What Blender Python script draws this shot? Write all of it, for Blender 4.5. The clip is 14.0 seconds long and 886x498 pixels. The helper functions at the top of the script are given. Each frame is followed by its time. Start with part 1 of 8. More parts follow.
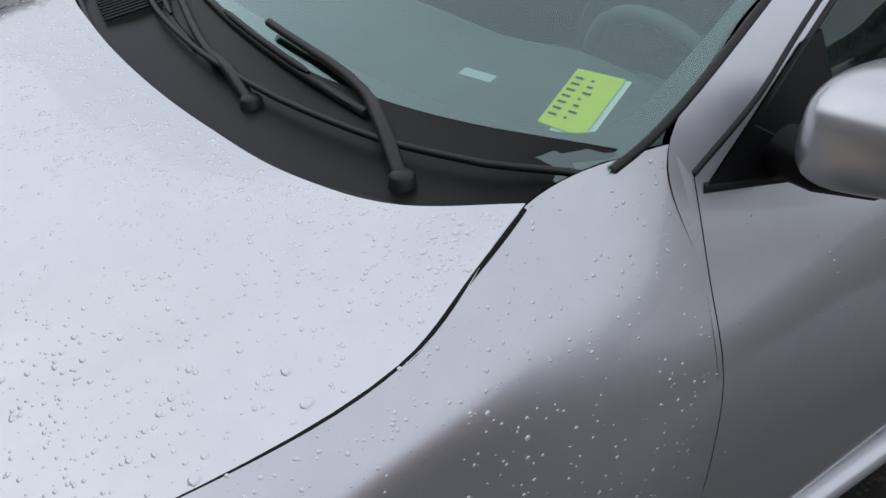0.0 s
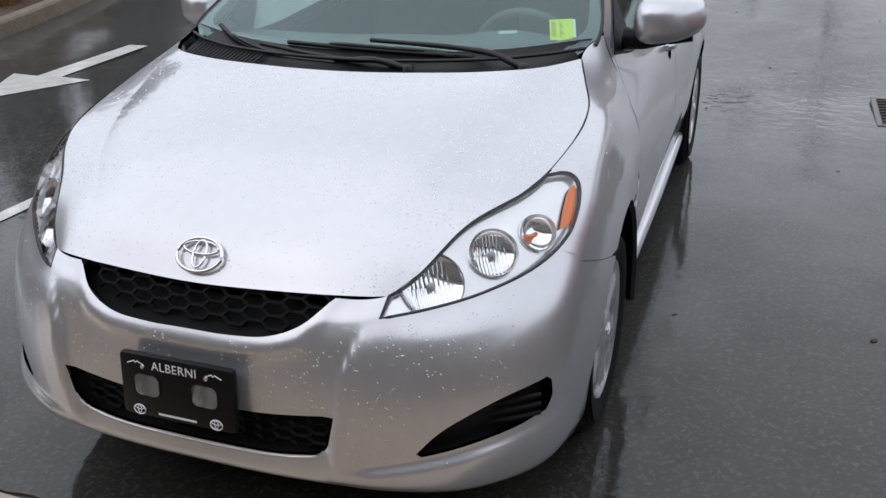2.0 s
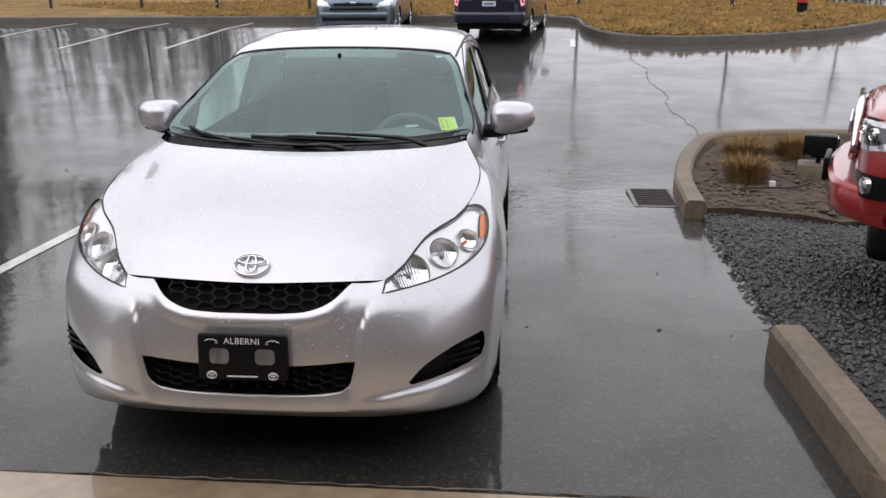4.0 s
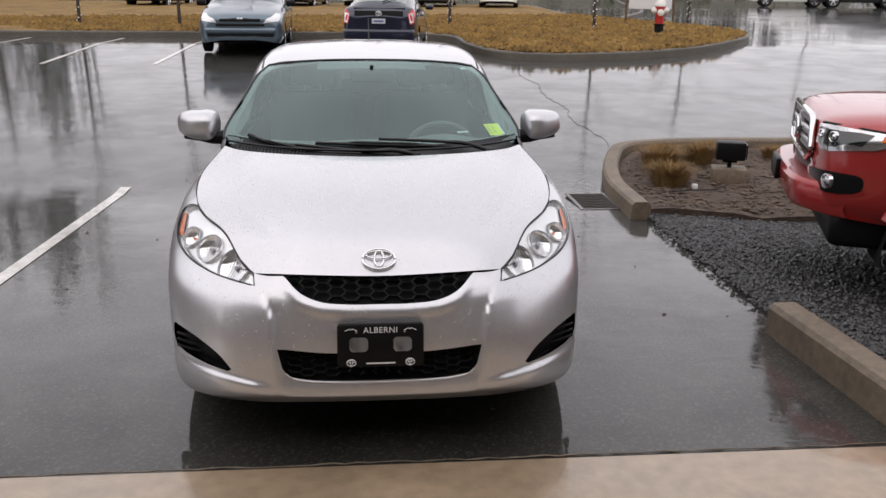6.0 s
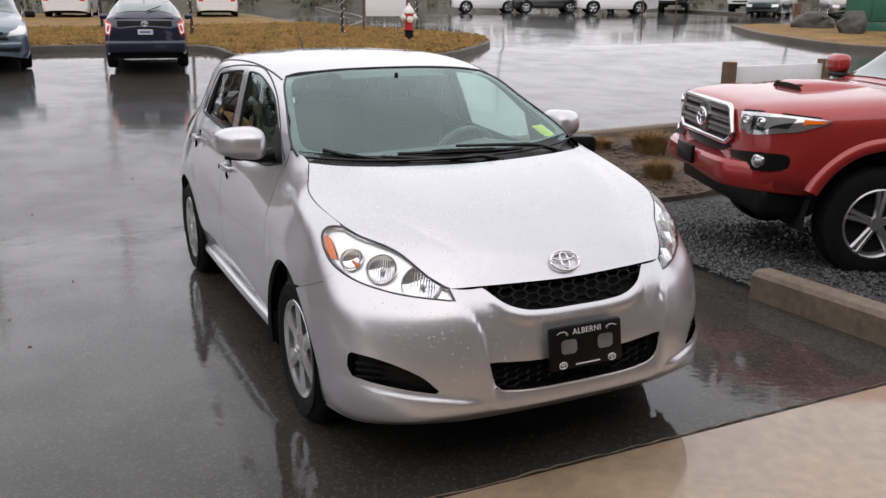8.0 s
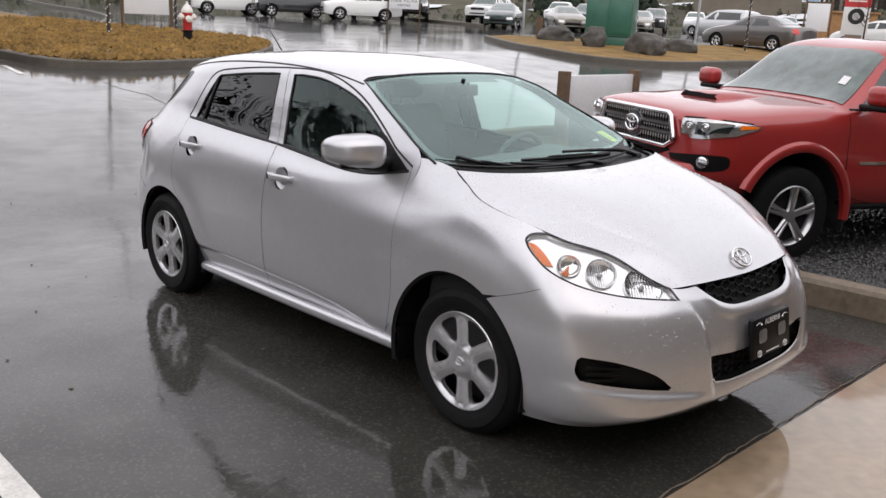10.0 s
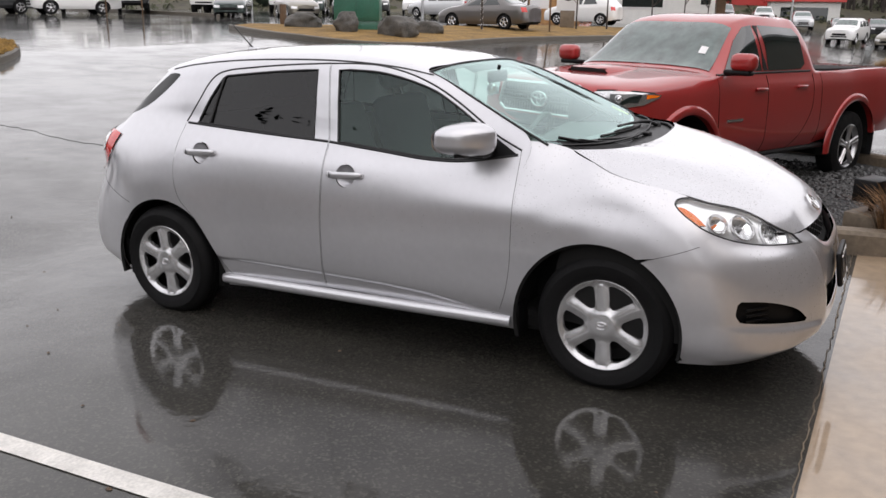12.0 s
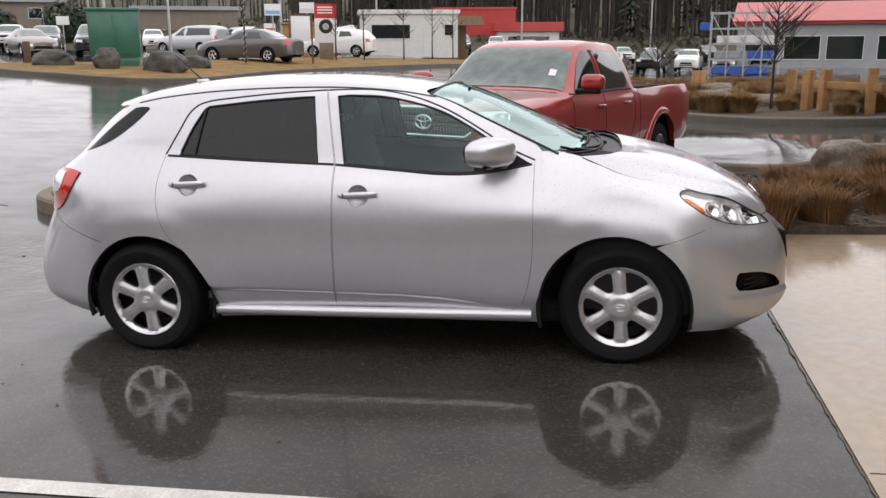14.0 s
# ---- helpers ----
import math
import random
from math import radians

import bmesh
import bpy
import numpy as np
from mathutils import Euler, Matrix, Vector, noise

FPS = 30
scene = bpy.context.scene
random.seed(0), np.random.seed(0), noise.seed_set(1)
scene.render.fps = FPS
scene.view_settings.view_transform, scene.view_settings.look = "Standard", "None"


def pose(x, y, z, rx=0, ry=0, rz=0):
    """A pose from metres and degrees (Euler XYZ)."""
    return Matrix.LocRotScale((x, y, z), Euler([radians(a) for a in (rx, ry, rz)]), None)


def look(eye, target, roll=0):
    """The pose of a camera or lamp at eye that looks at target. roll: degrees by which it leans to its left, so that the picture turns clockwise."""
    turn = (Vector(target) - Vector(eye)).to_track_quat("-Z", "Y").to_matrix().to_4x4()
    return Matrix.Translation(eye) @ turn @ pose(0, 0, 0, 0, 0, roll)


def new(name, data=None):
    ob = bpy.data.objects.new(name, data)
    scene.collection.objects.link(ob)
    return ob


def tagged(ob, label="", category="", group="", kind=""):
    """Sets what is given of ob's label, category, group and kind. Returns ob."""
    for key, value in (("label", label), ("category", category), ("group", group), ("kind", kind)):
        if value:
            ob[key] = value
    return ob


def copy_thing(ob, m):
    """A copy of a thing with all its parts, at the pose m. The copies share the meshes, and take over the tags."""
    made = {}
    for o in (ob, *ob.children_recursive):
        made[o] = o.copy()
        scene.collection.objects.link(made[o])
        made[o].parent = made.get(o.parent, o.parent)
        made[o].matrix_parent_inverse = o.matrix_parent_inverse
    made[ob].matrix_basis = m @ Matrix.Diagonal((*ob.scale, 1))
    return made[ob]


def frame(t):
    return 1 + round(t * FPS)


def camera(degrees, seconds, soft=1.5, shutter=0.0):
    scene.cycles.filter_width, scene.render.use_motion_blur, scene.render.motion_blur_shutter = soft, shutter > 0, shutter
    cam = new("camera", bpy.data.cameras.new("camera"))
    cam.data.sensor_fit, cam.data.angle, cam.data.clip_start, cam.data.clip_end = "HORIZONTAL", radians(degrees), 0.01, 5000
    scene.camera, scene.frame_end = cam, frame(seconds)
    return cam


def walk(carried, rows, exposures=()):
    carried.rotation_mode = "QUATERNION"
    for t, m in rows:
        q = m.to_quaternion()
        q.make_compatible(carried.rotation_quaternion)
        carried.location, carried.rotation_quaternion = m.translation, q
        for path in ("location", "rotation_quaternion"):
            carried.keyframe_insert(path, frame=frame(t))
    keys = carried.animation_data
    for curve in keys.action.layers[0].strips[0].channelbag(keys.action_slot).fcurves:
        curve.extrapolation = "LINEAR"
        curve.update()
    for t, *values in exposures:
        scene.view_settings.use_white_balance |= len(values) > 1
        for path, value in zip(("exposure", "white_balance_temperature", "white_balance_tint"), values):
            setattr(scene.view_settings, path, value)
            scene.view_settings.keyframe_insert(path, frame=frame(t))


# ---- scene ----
cam = camera(54.4, 14.0)
PATH = [
    (0.0, 1.306, -0.318, 1.542, 56.70, 0.59, 54.61),
    (0.5, 1.275, -0.784, 1.564, 60.43, 2.00, 39.25),
    (1.0, 1.264, -1.275, 1.585, 63.79, 3.09, 31.71),
    (1.5, 1.204, -1.713, 1.622, 62.48, 2.49, 25.71),
    (2.0, 1.177, -2.187, 1.664, 63.95, 2.36, 20.17),
    (2.5, 1.104, -2.559, 1.691, 64.96, 1.24, 13.81),
    (3.0, 1.135, -2.933, 1.724, 67.52, 1.94, 11.60),
    (3.5, 1.039, -3.230, 1.755, 71.13, 1.14, 8.18),
    (6.0, -0.051, -3.745, 1.750, 73.26, -0.63, -5.22),
    (6.5, -0.499, -3.706, 1.745, 73.47, -0.54, -9.46),
    (7.0, -0.885, -3.589, 1.719, 73.74, -0.32, -15.17),
    (7.5, -1.280, -3.436, 1.720, 74.06, -0.71, -20.67),
    (8.0, -1.715, -3.288, 1.722, 73.95, -0.31, -25.24),
    (8.5, -2.069, -3.039, 1.702, 74.47, -0.54, -28.66),
    (9.0, -2.477, -2.814, 1.692, 74.56, -1.97, -33.02),
    (11.5, -4.025, -1.338, 1.662, 74.39, -0.83, -57.76),
    (12.0, -4.313, -1.018, 1.654, 74.38, -0.77, -62.20),
    (12.5, -4.539, -0.675, 1.653, 75.17, -0.42, -68.31),
    (13.0, -4.783, -0.351, 1.641, 75.34, 0.64, -71.74),
    (13.5, -4.907, -0.102, 1.630, 76.11, 0.43, -75.68),
    (14.0, -5.065, 0.112, 1.619, 76.51, 0.25, -79.31),
]
walk(cam, [(t, pose(x, y, z, rx, ry, rz)) for t, x, y, z, rx, ry, rz in PATH],
     [(0, -.35, 5950, 10), (1.0, -.32, 5980, 10), (2.0, .08, 6060, 12), (2.5, .2, 6100, 12), (3.5, .26, 6330, 13), (6.0, .12, 6600, 16), (9.0, .2, 6550, 15), (11.5, .26, 6600, 15), (14.0, .27, 6650, 14)])

# ---- light: a bright overcast sky with a soft, wide sun behind the cloud ----
world = bpy.data.worlds.new("overcast_sky")
scene.world = world
world.use_nodes = True
wn, wl = world.node_tree.nodes, world.node_tree.links
sky = wn.new("ShaderNodeTexSky")
sky.sky_type, sky.sun_disc = "NISHITA", False
sky.sun_elevation, sky.sun_rotation = radians(48), radians(215)
sky.air_density, sky.dust_density = 1.0, 6.0
cloud = wn.new("ShaderNodeMix")
cloud.data_type = "RGBA"
cloud.inputs[0].default_value = 0.93
cloud.inputs[7].default_value = (10.2, 10.35, 10.6, 1)
patch, coord, span = wn.new("ShaderNodeTexNoise"), wn.new("ShaderNodeTexCoord"), wn.new("ShaderNodeMapRange")
patch.inputs["Scale"].default_value, patch.inputs["Detail"].default_value = 2.2, 5
span.inputs["To Min"].default_value, span.inputs["To Max"].default_value = 0.82, 1.12
dim = wn.new("ShaderNodeVectorMath")
dim.operation = "SCALE"
wl.new(coord.outputs["Generated"], patch.inputs["Vector"])
wl.new(patch.outputs["Fac"], span.inputs["Value"])
wl.new(sky.outputs[0], cloud.inputs[6])
wl.new(cloud.outputs[2], dim.inputs[0])
split, rise, both = wn.new("ShaderNodeSeparateXYZ"), wn.new("ShaderNodeMapRange"), wn.new("ShaderNodeMath")
rise.inputs["From Min"].default_value, rise.inputs["From Max"].default_value = 0.0, 1.0
rise.inputs["To Min"].default_value, rise.inputs["To Max"].default_value = 1.17, 1.08
both.operation = "MULTIPLY"
wl.new(coord.outputs["Generated"], split.inputs[0])
wl.new(split.outputs["Z"], rise.inputs["Value"])
wl.new(span.outputs[0], both.inputs[0])
wl.new(rise.outputs[0], both.inputs[1])
wl.new(both.outputs[0], dim.inputs["Scale"])
wl.new(dim.outputs[0], wn["Background"].inputs[0])
wn["Background"].inputs[1].default_value = 0.1
sun = bpy.data.lights.new("sun", "SUN")
sun.energy, sun.angle, sun.color = 0.6, radians(110), (1, 0.97, 0.93)
sun_ob = new("sun", sun)
sun_ob.matrix_world = look((-20, -30, 40), (0, 0, 0))


# ---- materials ----
def srgb(h):
    return tuple(((c / 255) / 12.92 if c / 255 <= 0.04045 else ((c / 255 + 0.055) / 1.055) ** 2.4) for c in h) + (1.0,)


def material(name, color, rough=0.5, metal=0.0, coat=0.0, noise_scale=0.0, noise_amount=0.0, bump=0.0, bump_scale=200.0, rough_vary=0.0, spec=0.5, second=None):
    """A Principled material with colour variation at two scales, roughness variation and fine relief."""
    m = bpy.data.materials.new(name)
    m.use_nodes = True
    nt = m.node_tree
    b = nt.nodes["Principled BSDF"]
    b.inputs["Base Color"].default_value = (*color[:3], 1)
    b.inputs["Roughness"].default_value = rough
    b.inputs["Metallic"].default_value = metal
    b.inputs["Coat Weight"].default_value = coat
    b.inputs["Coat Roughness"].default_value = 0.03
    b.inputs["Specular IOR Level"].default_value = spec
    tc = nt.nodes.new("ShaderNodeTexCoord")
    if noise_scale:
        n1, n2 = nt.nodes.new("ShaderNodeTexNoise"), nt.nodes.new("ShaderNodeTexNoise")
        n1.inputs["Scale"].default_value, n1.inputs["Detail"].default_value = noise_scale, 6
        n2.inputs["Scale"].default_value, n2.inputs["Detail"].default_value = noise_scale * 9, 4
        nt.links.new(tc.outputs["Object"], n1.inputs["Vector"])
        nt.links.new(tc.outputs["Object"], n2.inputs["Vector"])
        add = nt.nodes.new("ShaderNodeMath")
        add.operation = "ADD"
        nt.links.new(n1.outputs["Fac"], add.inputs[0])
        nt.links.new(n2.outputs["Fac"], add.inputs[1])
        ramp = nt.nodes.new("ShaderNodeMapRange")
        ramp.inputs["From Min"].default_value, ramp.inputs["From Max"].default_value = 0.7, 1.3
        nt.links.new(add.outputs[0], ramp.inputs["Value"])
        mix = nt.nodes.new("ShaderNodeMix")
        mix.data_type = "RGBA"
        lo = [c * (1 - noise_amount) for c in color[:3]]
        hi = list(second[:3]) if second else [min(1, c * (1 + noise_amount)) for c in color[:3]]
        mix.inputs[6].default_value, mix.inputs[7].default_value = (*lo, 1), (*hi, 1)
        nt.links.new(ramp.outputs[0], mix.inputs[0])
        nt.links.new(mix.outputs[2], b.inputs["Base Color"])
        if rough_vary:
            mr = nt.nodes.new("ShaderNodeMapRange")
            mr.inputs["To Min"].default_value, mr.inputs["To Max"].default_value = max(0.02, rough - rough_vary), min(1, rough + rough_vary)
            nt.links.new(n1.outputs["Fac"], mr.inputs["Value"])
            mr.inputs["From Min"].default_value, mr.inputs["From Max"].default_value = 0.3, 0.7
            nt.links.new(mr.outputs[0], b.inputs["Roughness"])
    if bump:
        nb, bp = nt.nodes.new("ShaderNodeTexNoise"), nt.nodes.new("ShaderNodeBump")
        nb.inputs["Scale"].default_value, nb.inputs["Detail"].default_value = bump_scale, 4
        bp.inputs["Strength"].default_value, bp.inputs["Distance"].default_value = bump, 0.01
        nt.links.new(tc.outputs["Object"], nb.inputs["Vector"])
        nt.links.new(nb.outputs["Fac"], bp.inputs["Height"])
        nt.links.new(bp.outputs[0], b.inputs["Normal"])
    return m


def glass(name, color=(1, 1, 1), ior=1.45, rough=0.0, sheen=(1, 1, 1)):
    """Thin automotive glass: a clear tinted layer with a mirror-like gloss that grows at grazing angles."""
    m = bpy.data.materials.new(name)
    m.use_nodes = True
    nt = m.node_tree
    nt.nodes.clear()
    out, mix = nt.nodes.new("ShaderNodeOutputMaterial"), nt.nodes.new("ShaderNodeMixShader")
    tr, gl, lw = nt.nodes.new("ShaderNodeBsdfTransparent"), nt.nodes.new("ShaderNodeBsdfGlossy"), nt.nodes.new("ShaderNodeLayerWeight")
    tr.inputs[0].default_value = (*color, 1)
    gl.inputs["Roughness"].default_value = rough
    gl.inputs[0].default_value = (*sheen, 1)
    f0 = 1.8 * ((ior - 1) / (ior + 1)) ** 2
    lw.inputs[0].default_value = 0.5
    power, ramp = nt.nodes.new("ShaderNodeMath"), nt.nodes.new("ShaderNodeMapRange")
    power.operation, power.inputs[1].default_value = "POWER", 4.5
    ramp.inputs["To Min"].default_value, ramp.inputs["To Max"].default_value = f0, 1.0
    nt.links.new(lw.outputs["Facing"], power.inputs[0])
    nt.links.new(power.outputs[0], ramp.inputs["Value"])
    nt.links.new(ramp.outputs[0], mix.inputs[0])
    nt.links.new(tr.outputs[0], mix.inputs[1])
    nt.links.new(gl.outputs[0], mix.inputs[2])
    nt.links.new(mix.outputs[0], out.inputs[0])
    return m


def car_paint(name, color, metal=0.7, rough=0.3):
    """Metallic basecoat with fine flake under clear lacquer."""
    m = material(name, color, rough, metal, coat=1.0, noise_scale=3.0, noise_amount=0.03)
    nt = m.node_tree
    b = nt.nodes["Principled BSDF"]
    vor, bp, tc = nt.nodes.new("ShaderNodeTexVoronoi"), nt.nodes.new("ShaderNodeBump"), nt.nodes.new("ShaderNodeTexCoord")
    vor.inputs["Scale"].default_value = 900
    bp.inputs["Strength"].default_value, bp.inputs["Distance"].default_value = 0.05, 0.001
    nt.links.new(tc.outputs["Object"], vor.inputs["Vector"])
    nt.links.new(vor.outputs["Distance"], bp.inputs["Height"])
    nt.links.new(bp.outputs[0], b.inputs["Normal"])
    b.inputs["Coat Roughness"].default_value = 0.02
    return m


SILVER = car_paint("silver_metallic_paint", (0.64, 0.64, 0.665), 0.72, 0.3)
RED = car_paint("red_paint", (0.37, 0.024, 0.022), 0.25, 0.35)
BLUE_GREY = car_paint("blue_grey_paint", (0.115, 0.16, 0.20), 0.5)
NAVY = car_paint("navy_paint", (0.010, 0.014, 0.036), 0.4)
WHITE_PAINT = car_paint("white_car_paint", (0.75, 0.75, 0.74), 0.0)
BLACK_PAINT = car_paint("black_car_paint", (0.015, 0.016, 0.018), 0.2)
GREY_PAINT = car_paint("grey_car_paint", (0.13, 0.12, 0.115), 0.6)
SILVER_FAR = car_paint("silver_car_paint", (0.55, 0.56, 0.57), 0.6)
BLACK_PLASTIC = material("black_plastic", (0.007, 0.007, 0.0075), 0.38, noise_scale=20, noise_amount=0.2, bump=0.08, bump_scale=900, spec=0.17)
TRIM_BLACK = material("black_rubber_trim", (0.008, 0.008, 0.009), 0.5)
# near-black: shade inside gaps and openings put into the colour; also tar and undersides
CAVITY = material("cavity_shade_black", (0.003, 0.003, 0.003), 0.9)
RUBBER = material("wet_tyre_rubber", (0.006, 0.006, 0.0065), 0.7, noise_scale=12, noise_amount=0.3, bump=0.15, bump_scale=160, rough_vary=0.12, spec=0.22)
WHEEL_SILVER = material("wheel_cover_silver", (0.70, 0.70, 0.71), 0.26, 0.8, coat=0.4, noise_scale=6, noise_amount=0.08)
CHROME = material("chrome", (0.82, 0.82, 0.83), 0.09, 1.0)
REFLECTOR = material("lamp_reflector", (0.86, 0.86, 0.87), 0.16, 1.0)
AMBER = material("amber_lens", (0.85, 0.17, 0.004), 0.2, coat=0.4, noise_scale=60, noise_amount=0.15)
RED_LENS = material("red_lens", (0.6, 0.015, 0.01), 0.12, coat=1.0)
WHITE_LENS = material("white_lens", (0.85, 0.85, 0.86), 0.15, 0.2, coat=1.0)
CLEAR = glass("clear_lens", (0.97, 0.98, 0.98), 1.35)
WINDSHIELD = glass("windscreen_glass", (0.76, 0.93, 0.88), 1.72, 0.0, (0.82, 1.0, 0.98))
SIDE_GLASS = glass("side_glass", (0.74, 0.90, 0.85), 1.42, 0.0, (0.85, 1.0, 0.97))
PRIVACY = glass("privacy_glass", (0.05, 0.056, 0.056), 1.37)
FABRIC = material("grey_seat_fabric", (0.075, 0.08, 0.08), 0.9, noise_scale=30, noise_amount=0.3, bump=0.08, bump_scale=120)
DASH = material("grey_dashboard", (0.115, 0.125, 0.12), 0.7, noise_scale=15, noise_amount=0.15)
LINER = material("pale_headliner", (0.5, 0.51, 0.49), 0.9, noise_scale=20, noise_amount=0.1)
QUARTER_GLASS = material("black_quarter_glass", (0.006, 0.007, 0.007), 0.12, spec=0.25)
DARK_GLASS = material("dark_car_glass", (0.012, 0.018, 0.017), 0.05, coat=1.0)
SCREEN_GLASS = material("pale_screen_glass", (0.10, 0.14, 0.13), 0.05, coat=1.0, noise_scale=0.9, noise_amount=0.5)
WATER = glass("water_drop", (0.96, 0.97, 0.98), 1.33)

# ---- curved panels ----
def part(name, bm, mat, parent, label=""):
    """One bmesh as one mesh object under a thing or a part."""
    me = bpy.data.meshes.new(name)
    bm.normal_update()
    bm.to_mesh(me)
    bm.free()
    if mat:
        me.materials.append(mat)
    ob = new(name, me)
    ob.parent = parent
    if label:
        ob["label"] = label
    return ob


def smooth(ob, angle=35):
    for p in ob.data.polygons:
        p.use_smooth = True
    ob.data.set_sharp_from_angle(angle=radians(angle))
    return ob


def hermite(pts, n, mirror_lo=False, mirror_hi=False):
    """Smooth curves through the rows of pts (k, m, 3) along the first axis, n samples a span."""
    p = np.asarray(pts, float)
    flip = np.array([-1, 1, 1.0])
    lo = p[1:2] * flip if mirror_lo else 2 * p[:1] - p[1:2]
    hi = p[-2:-1] * flip if mirror_hi else 2 * p[-1:] - p[-2:-1]
    q = np.concatenate([lo, p, hi])
    d = np.linalg.norm(np.diff(q, axis=0), axis=2).mean(1) ** 0.75 + 1e-6
    k = np.concatenate([[0], np.cumsum(d)])
    k = k - k[1]
    out = []
    tan = []
    for i in range(1, len(q) - 1):
        a, b = k[i] - k[i - 1], k[i + 1] - k[i]
        tan.append(((q[i] - q[i - 1]) / a * b + (q[i + 1] - q[i]) / b * a) / (a + b))
    for i in range(len(p) - 1):
        h = k[i + 2] - k[i + 1]
        for s in np.linspace(0, 1, n, endpoint=False):
            out.append((2 * s**3 - 3 * s**2 + 1) * p[i] + (s**3 - 2 * s**2 + s) * h * tan[i] + (-2 * s**3 + 3 * s**2) * p[i + 1] + (s**3 - s**2) * h * tan[i + 1])
    out.append(p[-1])
    return np.array(out)


class Surface:
    """A smooth sheet through a net of control points: rows[v][u] = (x, y, z)."""

    def __init__(self, rows, n=14, mirror_u=(False, False), mirror_v=(False, False), blur=4, change=None):
        net = np.array(rows, float)
        g = hermite(net, n, *mirror_v)
        g = np.swapaxes(hermite(np.swapaxes(g, 0, 1), n, *mirror_u), 0, 1)
        for _ in range(blur):
            for axis in (0, 1):
                h = np.swapaxes(g, 0, axis).copy()
                h[1:-1] = 0.25 * h[:-2] + 0.5 * h[1:-1] + 0.25 * h[2:]
                g = np.swapaxes(h, 0, axis)
        if change:
            g = change(g)
        self.g = g
        gu, gv = np.gradient(g, axis=1), np.gradient(g, axis=0)
        if mirror_u[0]:
            gu[:, 0, 1:] = 0
        if mirror_v[1]:
            gv[-1, :, 1:] = 0
        nrm = np.cross(gu, gv)
        nrm /= np.linalg.norm(nrm, axis=2, keepdims=True) + 1e-12
        self.n = nrm
        self.v1, self.u1 = g.shape[0] - 1, g.shape[1] - 1

    def _at(self, arr, uv):
        uv = np.asarray(uv, float)
        u, v = np.clip(uv[:, 0], 0, self.u1), np.clip(uv[:, 1], 0, self.v1)
        i, j = np.minimum(u.astype(int), self.u1 - 1), np.minimum(v.astype(int), self.v1 - 1)
        a, b = (u - i)[:, None], (v - j)[:, None]
        return arr[j, i] * (1 - a) * (1 - b) + arr[j, i + 1] * a * (1 - b) + arr[j + 1, i] * (1 - a) * b + arr[j + 1, i + 1] * a * b

    def at(self, uv):
        return self._at(self.g, uv)

    def normal(self, uv):
        n = self._at(self.n, uv)
        return n / (np.linalg.norm(n, axis=1, keepdims=True) + 1e-12)

    def find(self, pts, weight=(1, 1, 1), u=(0, 1), v=(0, 1)):
        """The sheet's parameters nearest to the points, by the weighted coordinates."""
        w = np.array(weight, float)
        g = self.g * w
        a0, a1, b0, b1 = int(u[0] * self.u1), int(u[1] * self.u1) + 1, int(v[0] * self.v1), int(v[1] * self.v1) + 1
        sub = g[b0:b1, a0:a1]
        out = []
        for p in np.asarray(pts, float):
            t = p * w
            d = ((sub - t) ** 2).sum(2)
            j, i = np.unravel_index(d.argmin(), d.shape)
            x = np.array([i + a0, j + b0], float)
            for _ in range(6):
                e = 0.25
                c = self._at(g, [x])[0]
                du = (self._at(g, [x + [e, 0]])[0] - self._at(g, [x - [e, 0]])[0])
                dv = (self._at(g, [x + [0, e]])[0] - self._at(g, [x - [0, e]])[0])
                lu = min(x[0] + e, self.u1) - max(x[0] - e, 0)
                lv = min(x[1] + e, self.v1) - max(x[1] - e, 0)
                jac = np.stack([du / lu, dv / lv], 1)
                step = np.linalg.lstsq(jac, t - c, rcond=1e-6)[0]
                x = np.clip(x + np.clip(step, -1, 1), [a0, b0], [a1 - 1, b1 - 1])
            out.append(x)
        return np.array(out)


def spline(pts, n=8):
    """An open smooth curve through 2D or 3D points."""
    p = np.array(pts, float)
    if p.shape[1] == 2:
        p = np.c_[p, np.zeros(len(p))]
        return hermite(p[:, None, :], n)[:, 0, :2]
    return hermite(p[:, None, :], n)[:, 0]


def inside(pts, poly):
    x, y = pts[:, 0], pts[:, 1]
    res = np.zeros(len(pts), bool)
    q = np.roll(poly, -1, axis=0)
    for (x0, y0), (x1, y1) in zip(poly, q):
        hit = ((y0 > y) != (y1 > y)) & (x < (x1 - x0) * (y - y0) / (y1 - y0 + 1e-15) + x0)
        res ^= hit
    return res


